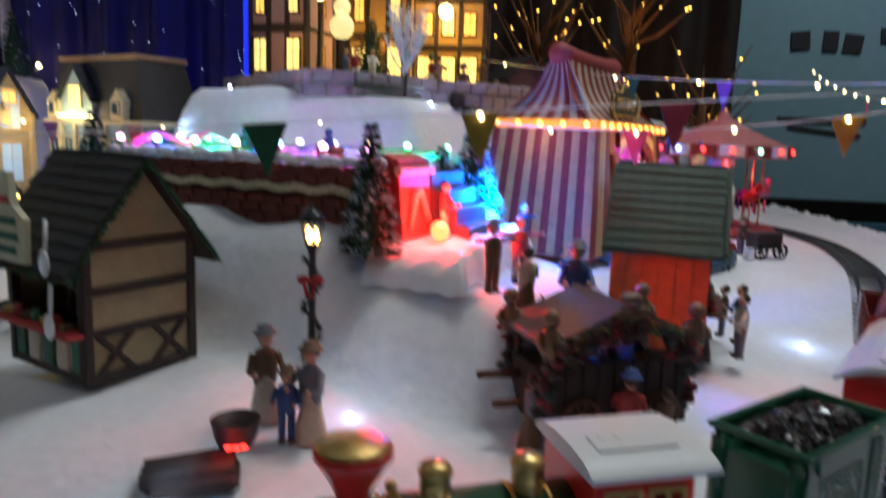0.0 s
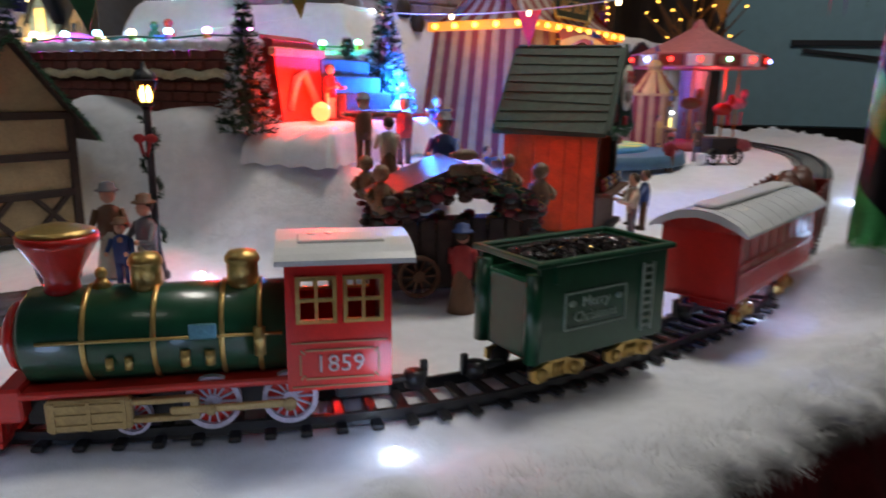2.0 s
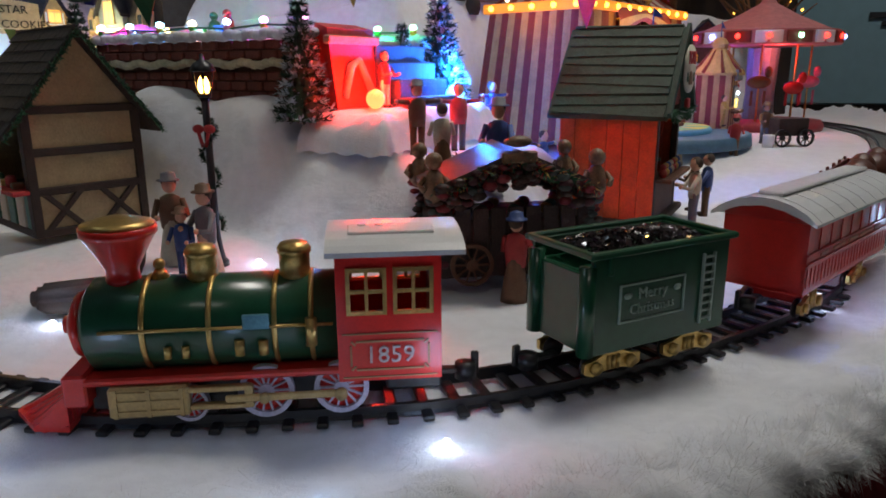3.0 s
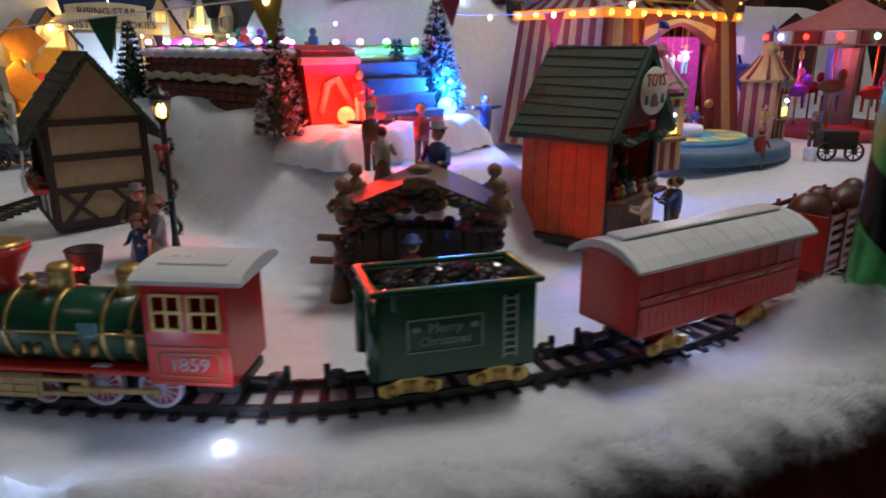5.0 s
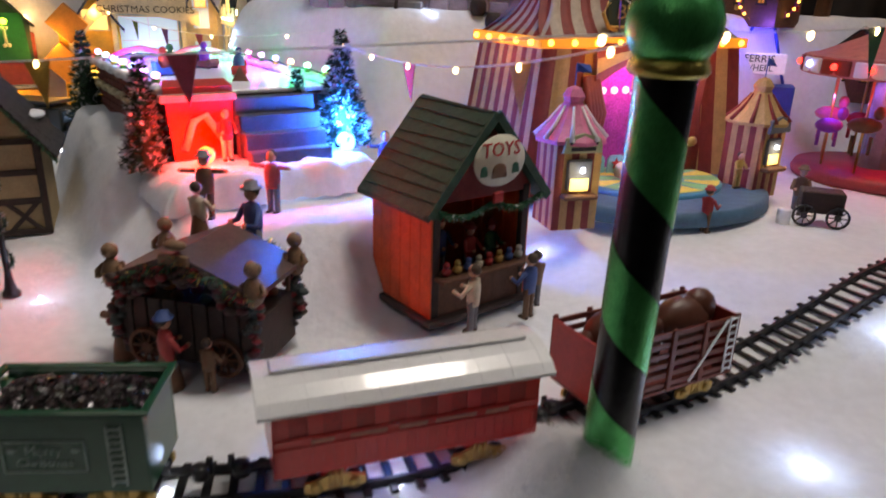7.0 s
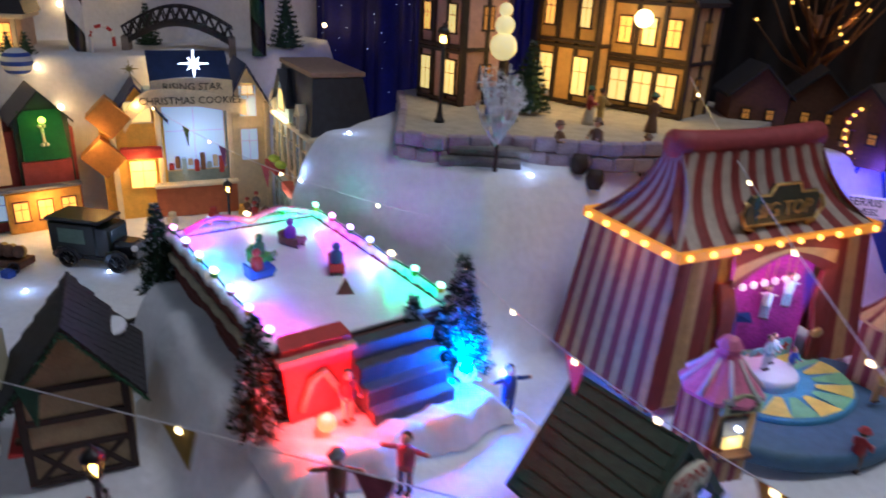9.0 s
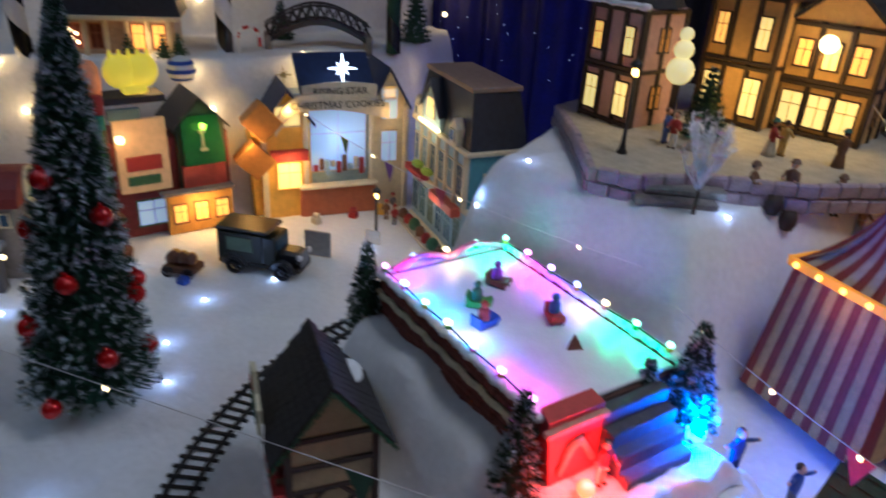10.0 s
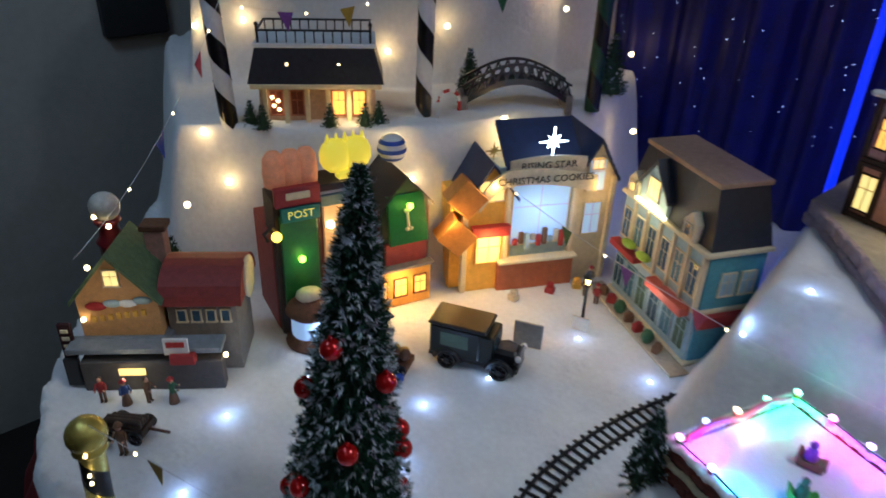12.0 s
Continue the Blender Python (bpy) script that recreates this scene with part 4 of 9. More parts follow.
def figurine(x, y, z, rz, coat, lower, hat=None, h=0.05, skirt=False, arms=0.5, label="small painted figurine standing on the snow", group="", reach=None):
    """A plain painted resin figure in one mesh."""
    bm = bmn()
    k = h / 0.05
    if skirt:
        lathe(bm, [(0.0085 * k, 0), (0.0078 * k, 0.006 * k), (0.0048 * k, 0.022 * k), (0.0042 * k, 0.025 * k)], (0, 0, 0), 10, 1)
    else:
        for sx in (-1, 1):
            lathe(bm, [(0.0024 * k, 0), (0.0022 * k, 0.003 * k), (0.0024 * k, 0.014 * k), (0.0031 * k, 0.024 * k)], (sx * 0.003 * k, 0, 0), 8, 1)
            box(bm, (sx * 0.003 * k, -0.0014 * k, 0.0012 * k), (0.0038 * k, 0.0072 * k, 0.0026 * k), bev=0.0006, mi=3)
    lathe(bm, [(0.0052 * k, 0.020 * k), (0.0058 * k, 0.026 * k), (0.0060 * k, 0.033 * k), (0.0046 * k, 0.0375 * k), (0.0018 * k, 0.039 * k)], (0, 0, 0), 10, 0, scale=(1.1, 0.75, 1))
    for sx in (-1, 1):
        sh = Vector((sx * 0.0062 * k, 0, 0.036 * k))
        if reach:
            e = sh + Vector((sx * reach * 0.55, -0.002, 0.0005)) * k
            hnd = sh + Vector((sx * reach, -0.003, 0.001)) * k
        else:
            e = sh + Vector((sx * 0.0025, -0.002 - 0.003 * arms, -0.0085)) * k
            hnd = e + Vector((-sx * 0.003 * arms, -0.0065 * arms - 0.001, -0.004 + 0.006 * arms)) * k
        tube(bm, [sh, e, hnd], 0.0019 * k, 6, 0, r2=0.0014 * k)
        ball(bm, hnd, 0.0016 * k, 6, 2)
    ball(bm, (0, -0.0004, 0.0440 * k), 0.0042 * k, 10, 2, scale=(0.9, 0.95, 1.08))
    ball(bm, (0, 0.0009 * k, 0.0452 * k), 0.0043 * k, 10, 3, scale=(0.95, 0.9, 0.95))
    mats = [coat, lower, SKIN, mat("painted_hair", (0.06, 0.035, 0.02), 0.7)]
    if hat:
        lathe(bm, [(0.0062 * k, 0.0465 * k), (0.0060 * k, 0.0472 * k), (0.0042 * k, 0.0475 * k), (0.0038 * k, 0.0505 * k), (0.0012 * k, 0.0515 * k)], (0, 0, 0), 10, 4)
        mats.append(hat)
    return single("figurine", bm, mats, x, y, z, rz, label, "figurine", group)


def paint(name, c):
    return mat(name, c, 0.55, var=0.2, scale=200, bump=0.2)


COATS = [paint("coat_red", (0.35, 0.03, 0.03)), paint("coat_blue", (0.04, 0.08, 0.25)), paint("coat_brown", (0.16, 0.08, 0.04)), paint("coat_green", (0.04, 0.14, 0.07)), paint("coat_grey", (0.16, 0.16, 0.18)), paint("coat_cream", (0.55, 0.48, 0.36)), paint("coat_mustard", (0.5, 0.32, 0.08))]
C_RED, C_BLUE, C_BROWN, C_GREEN, C_GREY, C_CREAM, C_MUST = COATS


def street_lamp(name, x, y, z, h, label, garland=True, watts=0.02):
    t = thing(name, x, y, z, 0, label, "lamp post")
    bm = bmn()
    lathe(bm, [(0.006, 0), (0.006, 0.003), (0.0042, 0.005), (0.0030, 0.012), (0.0022, 0.02), (0.0020, h * 0.78), (0.003, h * 0.80)], (0, 0, 0), 12)
    part("post", bm, BLACK, t)
    bm = bmn()
    lathe(bm, [(0.0032, 0), (0.0045, 0.001), (0.003, 0.0025)], (0, 0, h * 0.80), 8)
    for a in range(6):
        c, s = math.cos(a * 1.047), math.sin(a * 1.047)
        tube(bm, [(c * 0.0036, s * 0.0036, h * 0.80 + 0.001), (c * 0.0062, s * 0.0062, h * 0.80 + 0.014)], 0.0005, 4)
    lathe(bm, [(0.0072, 0.014), (0.0074, 0.0152), (0.0045, 0.019), (0.0015, 0.0205), (0.0012, 0.023), (0.0003, 0.024)], (0, 0, h * 0.80), 8)
    part("lantern", bm, BLACK, t)
    bm = bmn()
    for sx in (-1, 1):
        lathe(bm, [(0.0006, 0), (0.0017, 0.0025), (0.0014, 0.006), (0.0003, 0.0088)], (sx * 0.0018, 0, h * 0.80 + 0.0025), 8)
    part("bulb", bm, lamp_mat("amber_flame", (1.0, 0.5, 0.08), 26), t, "glowing amber bulb")
    bulb_lamp((x, y, z + h * 0.80 + 0.008), watts, (1.0, 0.55, 0.15), 0.003)
    if garland:
        bm = bmn()
        for k in range(90):
            f = k / 90
            a = f * 16
            needles(bm, (math.cos(a) * 0.003, math.sin(a) * 0.003, h * (0.18 + 0.58 * f)), (math.cos(a), math.sin(a), 0.2), 8, 0.004, lambda: 1 if rng.random() < 0.12 else 0, 1.0, 0.0006)
        part("garland", bm, [PINE, PAPERSNOW], t, "spiral of dark green garland", fix=False)
        bm = bmn()
        for sx in (-1, 1):
            ball(bm, (sx * 0.0035, -0.0035, h * 0.66), 0.0032, 8, scale=(1.2, 0.5, 0.8))
            box(bm, (sx * 0.002, -0.0042, h * 0.66 - 0.006), (0.0018, 0.0008, 0.008), ry=sx * 0.25)
        part("bow", bm, REDINK, t, "red ribbon bow")
    return t


def shingle_roof(parent, y0, z0, y1, z1, x0, x1, rows, per, material, name="shingle"):
    """Rows of overlapping shingles on one slope, from the eave (y0, z0) to the ridge (y1, z1)."""
    bm = bmn()
    w = (x1 - x0) / per
    L = math.hypot(y1 - y0, z1 - z0) / rows
    box(bm, (0, 0, 0), (w * 0.94, L * 1.25, 0.0011))
    first = part(name, bm, material, parent)
    ang = math.atan2(z1 - z0, abs(y1 - y0)) * (1 if y1 > y0 else -1)
    n = 0
    for i in range(rows):
        f = (i + 0.5) / rows
        for j in range(per):
            x = x0 + (j + 0.5 + (0.5 if i % 2 and j < per - 1 else 0)) * w
            m = Matrix.Translation((x + rng.uniform(-0.0002, 0.0002), y0 + (y1 - y0) * f, z0 + (z1 - z0) * f + 0.0008 + rng.uniform(0, 0.0004))) @ Matrix.Rotation(ang - 0.10 * (1 if y1 > y0 else -1), 4, "X") @ Matrix.Rotation(rng.uniform(-0.04, 0.04), 4, "Z")
            if n == 0:
                first.matrix_basis = m
            else:
                same_part(name, first, parent, m)
            n += 1


def led_row(name, pts, r, material, label, watts=0.0, color=(1, 1, 1), every=3):
    for k, p in enumerate(pts):
        bm = bmn()
        ball(bm, (0, 0, 0), r, 8)
        single(name, bm, material, *p, 0, label, "bulb", name + "s")
        if watts and k % every == 0:
            bulb_lamp((p[0], p[1], p[2] + r * 0.3), watts, color, r)


# ---- food stall in half-timber with a shingled roof ----
stall = thing("food_stall", 0.002, 0.738, 0.020, -28, "half-timbered market stall with shingled roof and red counter", "stall")
HX, HY, HE, HR = 0.042, 0.037, 0.080, 0.132
bm = bmn()
prism(bm, [(-HY, 0), (HY, 0), (HY, HE), (0, HR - 0.004), (-HY, HE)], 0.003, (HX - 0.003, 0, 0), "yz")
part("gable_wall", bm, PLASTER, stall, "cream plaster gable wall")
bm = bmn()
prism(bm, [(-HY, 0), (HY, 0), (HY, HE), (0, HR - 0.004), (-HY, HE)], 0.003, (-HX, 0, 0), "yz")
part("gable_wall", bm, PLASTER, stall)
bm = bmn()
box(bm, (0, HY - 0.0015, HE / 2), (2 * HX - 0.006, 0.003, HE))
part("back_wall", bm, PLASTER, stall)
beams = [((HX + 0.0006, s * (HY - 0.002), HE / 2), (0.0036, 0.0056, HE), 0) for s in (-1, 1)]
beams += [((HX + 0.0006, 0, z), (0.0034, 2 * HY, 0.0052), 0) for z in (0.0028, 0.030, 0.055, 0.0815)]
beams += [((HX + 0.0008, y, 0.0165), (0.0030, 0.0036, 0.034), a) for y, a in ((-0.018, 0.75), (-0.018, -0.75), (0.018, 0.75), (0.018, -0.75))]
beams += [((s * (HX - 0.002), -HY + 0.002, HE / 2), (0.0056, 0.0056, HE), 0) for s in (-1, 1)]
beams += [((0, -HY + 0.002, HE - 0.003), (2 * HX, 0.005, 0.006), 0), ((0, -HY + 0.002, 0.0025), (2 * HX, 0.005, 0.005), 0)]
for c, s, a in beams:
    bm = bmn()
    box(bm, c, s, bev=0.0006, rx=a)
    part("beam", bm, DARKWOOD, stall)
for k in range(5):
    bm = bmn()
    box(bm, (-0.033 + k * 0.0165, -HY + 0.0015, 0.016), (0.0125, 0.0022, 0.024), bev=0.0005)
    part("counter_panel", bm, CREAM if k % 2 else C_GREEN, stall)
bm = bmn()
box(bm, (0, -HY - 0.003, 0.0305), (2 * HX + 0.004, 0.016, 0.0032), bev=0.0008)
part("counter", bm, REDINK, stall, "red counter board")
bm = bmn()
box(bm, (0, -0.004, 0.0285), (2 * HX - 0.012, 0.058, 0.002))
part("inner_floor", bm, DARKWOOD, stall)
for s in (-1, 1):
    bm = bmn()
    y0, y1 = s * (HY + 0.012), 0.0
    put(bm, [(-HX - 0.009, y0, HE - 0.012), (HX + 0.009, y0, HE - 0.012), (HX + 0.009, 0, HR), (-HX - 0.009, 0, HR), (-HX - 0.009, y0, HE - 0.016), (HX + 0.009, y0, HE - 0.016), (HX + 0.009, 0, HR - 0.004), (-HX - 0.009, 0, HR - 0.004)], BOXF)
    rf = part("roof", bm, DARKWOOD, stall)
    shingle_roof(rf, y0, HE - 0.012, 0, HR, -HX - 0.009, HX + 0.009, 9, 11, ROOFDARK)
bm = bmn()
for k in range(70):
    f = k / 69
    yy = (f - 0.5) * 2 * (HY + 0.013)
    zz = HR - 0.002 - abs(yy) / (HY + 0.012) * (HR - HE + 0.012)
    needles(bm, (HX + 0.0095, yy, zz), (1, 0, 0.2), 9, 0.005, 0, 1.2, 0.0007)
part("garland", bm, C_GREEN, stall, "dark green garland along the gable edge", fix=False)
bm = bmn()
prism(bm, [(-0.022, 0), (0.022, 0), (0.024, 0.026), (0.012, 0.033), (0.008, 0.052), (-0.006, 0.052), (-0.014, 0.034), (-0.024, 0.028)], 0.004, (-0.010, -HY - 0.016, HE - 0.010), "xz")
sign = part("sign_board", bm, mat("pale_sign", (0.55, 0.52, 0.36), 0.7, var=0.2), stall, "pale shaped sign board with worn lettering")
for k, (w, z) in enumerate(((0.016, 0.036), (0.03, 0.024), (0.034, 0.015), (0.028, 0.007))):
    bm = bmn()
    box(bm, (-0.010, -HY - 0.0164, HE - 0.010 + z), (w, 0.0008, 0.004))
    part("worn_print", bm, REDINK if k == 0 else GREENINK, sign)
for x, z in ((0.034, 0.098), (0.036, 0.062)):
    bm = bmn()
    tube(bm, [(x, -HY - 0.014, z), (x, -HY - 0.015, z - 0.018)], 0.0012, 6)
    ball(bm, (x, -HY - 0.016, z - 0.024), 0.0065, 10, scale=(0.75, 0.3, 1.2))
    part("hanging_spoon", bm, WHITE, stall, "large white spoon hung as ornament")
bm = bmn()
for k in range(60):
    needles(bm, (-HX + 2 * HX * k / 60, -HY - 0.010, HE - 0.014), (0, -0.6, -0.5), 8, 0.006, lambda: 1 if rng.random() < 0.15 else 0, 1.2, 0.0008)
part("eave_garland", bm, [C_GREEN, REDINK], stall, "green garland with red berries under the eave", fix=False)
bm = bmn()
ball(bm, (-0.02, 0.03, HR - 0.038), 0.010, 12, scale=(1.8, 1.0, 0.4))
part("roof_snow", bm, PAPERSNOW, stall)
M = stall.matrix_world
for lx, ly, c, lo in ((-0.012, -0.012, C_CREAM, C_BROWN), (0.018, -0.016, C_RED, C_CREAM)):
    q = M @ Vector((lx, ly, 0.0295))
    figurine(q.x, q.y, q.z, -28, c, lo, None, 0.036, True, 1.0, "small painted stall keeper figure behind the counter")
for k in range(7):
    q = M @ Vector((-0.036 + k * 0.011, -HY - 0.003, 0.0321))
    bm = bmn()
    if k % 2:
        lathe(bm, [(0.0028, 0), (0.0034, 0.002), (0.0032, 0.006), (0.0020, 0.0075)], (0, 0, 0), 10)
    else:
        box(bm, (0, 0, 0.002), (0.007, 0.006, 0.004), bev=0.0006)
    single("counter_goods", bm, (C_MUST, C_RED, C_BROWN, C_GREEN)[k % 4], q.x, q.y, q.z, 10 * k, "small painted ware on the stall counter", "food", "wares on the counter")

street_lamp("lamp_post", 0.158, 0.676, gz(0.158, 0.676), 0.121, "black lamp post wound with garland and a red bow")

# couple and the smoking brazier
figurine(0.135, 0.668, gz(0.135, 0.668), 30, C_BROWN, C_CREAM, C_GREY, 0.052, True, 0.7, "painted figurine in a brown shawl beside the lamp post", "couple by the lamp post")
figurine(0.152, 0.652, gz(0.152, 0.652), 10, C_BLUE, C_BLUE, C_BROWN, 0.040, False, 0.7, "small blue painted figurine beside the lamp post", "couple by the lamp post")
figurine(0.163, 0.658, gz(0.163, 0.658), -20, C_GREY, C_CREAM, C_BROWN, 0.053, True, 0.8, "painted figurine in grey cape and cream skirt holding a bowl", "couple by the lamp post")
br = thing("brazier", 0.128, 0.612, gz(0.128, 0.612), 20, "dark brazier on a log base with a red glowing front", "brazier")
bm = bmn()
box(bm, (-0.006, -0.004, 0.005), (0.040, 0.022, 0.010), bev=0.003)
part("base", bm, DARKWOOD, br)
for k in range(3):
    bm = bmn()
    tube(bm, [(-0.028, -0.010 + 0.007 * k, 0.0075), (0.012, -0.008 + 0.007 * k, 0.0105 + 0.002 * (k % 2))], 0.0042, 8)
    part("log", bm, BARK, br)
bm = bmn()
lathe(bm, [(0.004, 0.012), (0.0075, 0.014), (0.0100, 0.020), (0.0112, 0.027), (0.0118, 0.028), (0.0108, 0.0285), (0.0092, 0.022), (0.001, 0.019)], (0.012, 0.006, 0), 16)
part("pot", bm, mat("sooty_iron", (0.03, 0.014, 0.012), 0.55, 0.3, var=0.4), br, "sooty iron fire pot")
bm = bmn()
for k in range(3):
    ball(bm, (0.009 + k * 0.0035, -0.0048 - 0.0006 * (k == 1), 0.0185), 0.0014, 6, scale=(1.3, 0.6, 0.7))
part("ember", bm, L_RED, br, "red glowing embers")
bulb_lamp(br.matrix_world @ Vector((0.010, -0.012, 0.022)), 0.006, (1, 0.04, 0.02), 0.003)

# ---- market cart with figures ----
cart = thing("market_cart", 0.318, 0.733, 0.008, 24, "dark wooden market cart with gabled canopy, garlands and long handles", "cart")
CX, CY = 0.046, 0.026
bm = bmn()
box(bm, (0, 0, 0.018), (2 * CX, 2 * CY, 0.034), bev=0.0015)
part("chest", bm, DARKWOOD, cart)
for k in range(9):
    bm = bmn()
    box(bm, (-CX + 0.005 + k * 0.0103, -CY - 0.0006, 0.0220), (0.0088, 0.0016, 0.040), bev=0.0005)
    part("board", bm, mat("grey_boards", (0.045, 0.03, 0.026), 0.8, var=0.4, bump=0.5), cart)
for sx in (-1, 1):
    for sy in (-1, 1):
        bm = bmn()
        cyl(bm, (sx * (CX - 0.003), sy * (CY - 0.003), 0.025), 0.0019, 0.036, n=8)
        part("post", bm, BROWN, cart)
        bm = bmn()
        fx, fy = sx * (CX + 0.001), sy * (CY + 0.001)
        lathe(bm, [(0.0030, 0.046), (0.0058, 0.050), (0.0062, 0.056), (0.0044, 0.062), (0.0022, 0.0645)], (fx, fy, 0), 10)
        ball(bm, (fx, fy, 0.0690), 0.0050, 10)
        for sa in (-1, 1):
            tube(bm, [(fx + sa * 0.005, fy, 0.060), (fx + sa * 0.0085, fy - 0.002, 0.056), (fx + sa * 0.006, fy - 0.005, 0.0535)], 0.0018, 6)
        part("finial", bm, mat("antique_gold", (0.22, 0.13, 0.07), 0.5, var=0.4), cart, "carved bronze-coloured finial")
for sy in (-1, 1):
    bm = bmn()
    put(bm, [(-CX, sy * (CY + 0.004), 0.055), (0, sy * (CY + 0.004), 0.072), (CX, sy * (CY + 0.004), 0.055), (CX, sy * (CY + 0.001), 0.047), (0, sy * (CY + 0.001), 0.062), (-CX, sy * (CY + 0.001), 0.047)], ((0, 1, 4, 5), (1, 2, 3, 4)))
    for k in range(46):
        f = k / 45
        x = -CX + 2 * CX * f
        needles(bm, (x, sy * (CY + 0.004), 0.072 - 0.017 * abs(2 * f - 1) - 0.004 * abs(math.sin(f * 12))), (0, sy, -0.3), 9, 0.0075, lambda: rng.choice((0, 0, 0, 1, 2)), 1.3, 0.001)
    part("canopy_garland", bm, [C_GREEN, REDINK, GOLD], cart, "garland of dark leaves with red and gold berries", fix=False)
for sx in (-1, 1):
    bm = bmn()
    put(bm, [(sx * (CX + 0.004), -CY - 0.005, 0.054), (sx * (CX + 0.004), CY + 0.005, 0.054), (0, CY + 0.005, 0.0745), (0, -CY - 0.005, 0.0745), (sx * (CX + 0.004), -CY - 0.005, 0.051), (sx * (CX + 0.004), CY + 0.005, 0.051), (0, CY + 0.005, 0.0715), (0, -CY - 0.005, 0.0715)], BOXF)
    part("canopy", bm, mat("dark_canopy", (0.10, 0.065, 0.06), 0.4, var=0.35, scale=90), cart, "dark brown canopy slope")
bm = bmn()
box(bm, (0, -CY - 0.006, 0.0705), (0.020, 0.003, 0.007), bev=0.001)
ball(bm, (0, -CY - 0.004, 0.079), 0.0055, 10, scale=(1.4, 0.8, 0.6))
part("crest", bm, mat("antique_gold", (0.22, 0.13, 0.07)), cart, "bronze-coloured crest on the canopy")
LEAF = [paint("leaf_grey_green", (0.05, 0.065, 0.06)), paint("leaf_plum", (0.075, 0.018, 0.025)), paint("leaf_brown", (0.045, 0.022, 0.016)), paint("berry_dull_red", (0.22, 0.02, 0.025))]
for sx in (-1, 1):
    for sy in (-1, 1):
        bm = bmn()
        for k in range(34):
            z = 0.010 + 0.040 * k / 34
            c = Vector((sx * CX + rng.uniform(-0.005, 0.005), sy * (CY + 0.001) + rng.uniform(-0.003, 0.003), z))
            ball(bm, c, rng.uniform(0.0022, 0.0042), 6, rng.choice((0, 0, 0, 2, 1, 3)), scale=(1.2, 0.9, 0.7))
        part("corner_swag", bm, LEAF, cart, "hanging swag of grey-green leaves and dull berries")
for sy in (-1, 1):
    bm = bmn()
    for k in range(150):
        f = rng.random()
        x = -CX + 2 * CX * f
        drop = 0.004 + 0.016 * rng.random() * (0.55 + 0.45 * abs(math.sin(f * 9.4)))
        c = Vector((x, sy * (CY + 0.004 + rng.uniform(-0.002, 0.003)), 0.070 - 0.016 * abs(2 * f - 1) - drop + 0.004))
        ball(bm, c, rng.uniform(0.0020, 0.0042), 6, rng.choice((0, 1, 1, 2, 2, 2, 3)), scale=(1.2, 0.8, 0.7))
    part("valance_swag", bm, LEAF, cart, "thick swag of plum and brown leaves along the canopy edge")
for z in (0.016, 0.0245):
    bm = bmn()
    tube(bm, [(-CX + 0.002, -0.012 if z < 0.02 else 0.012, z), (-CX - 0.026, -0.012 if z < 0.02 else 0.012, z + 0.001)], 0.0026, 8)
    part("handle", bm, BROWN, cart)
for sx in (-1, 1):
    bm = wheel_mesh(0.0125, 10, 0.003)
    w = part("wheel", bm, BROWN, cart)
    w.location = (sx * 0.026, -CY - 0.004, 0.0100)
for k in range(12):
    bm = bmn()
    ball(bm, (-0.036 + 0.0066 * k, -0.010 + 0.012 * (k % 3), 0.0375), 0.0042, 8, scale=(1, 1, 0.75))
    part("ware", bm, (C_RED, C_MUST, C_GREEN, C_BROWN)[k % 4], cart)
M = cart.matrix_world
for lx, ly, c, lo, ht, r, h in ((-0.030, 0.041, C_CREAM, C_BROWN, None, 200, 0.046), (0.008, 0.046, C_BLUE, C_GREY, C_GREY, 0, 0.060), (-0.004, -0.042, C_RED, C_BROWN, C_BLUE, 170, 0.050), (0.022, -0.040, C_BROWN, C_BROWN, None, 200, 0.036), (-0.052, -0.020, C_GREY, C_BROWN, None, 120, 0.044)):
    q = M @ Vector((lx, ly, 0))
    figurine(q.x, q.y, gz(q.x, q.y), r, c, lo, ht, h, lx < 0, 0.8, "painted figurine standing at the market cart", "figures at the cart")

# ---- orange toy booth ----
booth = thing("toy_booth", 0.386, 0.893, 0.012, -14, "orange wooden toy booth with green plank roof and open front", "booth")
BX, BY, BE, BR = 0.036, 0.043, 0.090, 0.143
for sy in (-1, 1):
    for k in range(6):
        bm = bmn()
        box(bm, (-BX + 0.006 + k * 0.012, sy * BY, BE / 2), (0.0117, 0.003, BE), bev=0.0005)
        part("board", bm, ORANGE, booth)
bm = bmn()
prism(bm, [(-BY, 0), (BY, 0), (BY, BE), (0, BR - 0.004), (-BY, BE)], 0.003, (-BX, 0, 0), "yz")
part("back_wall", bm, ORANGE, booth)
bm = bmn()
prism(bm, [(-BY, BE - 0.004), (BY, BE - 0.004), (BY, BE), (0, BR - 0.004), (-BY, BE)], 0.003, (BX - 0.003, 0, 0), "yz")
part("front_gable", bm, ROOFRED, booth, "dark red front gable")
bm = bmn()
box(bm, (BX - 0.002, 0, 0.0165), (0.004, 2 * BY - 0.004, 0.033), bev=0.0006)
box(bm, (BX + 0.003, 0, 0.0345), (0.018, 2 * BY - 0.002, 0.003), bev=0.0006)
part("counter", bm, BROWN, booth, "brown wooden counter")
for sy in (-1, 1):
    bm = bmn()
    box(bm, (BX - 0.002, sy * (BY - 0.003), BE / 2), (0.005, 0.006, BE), bev=0.0006)
    part("corner_post", bm, DARKWOOD, booth)
bm = bmn()
box(bm, (0, 0, 0.0025), (2 * BX + 0.012, 2 * BY + 0.012, 0.005), bev=0.001)
part("base", bm, mat("dark_base", (0.06, 0.04, 0.035), 0.8), booth)
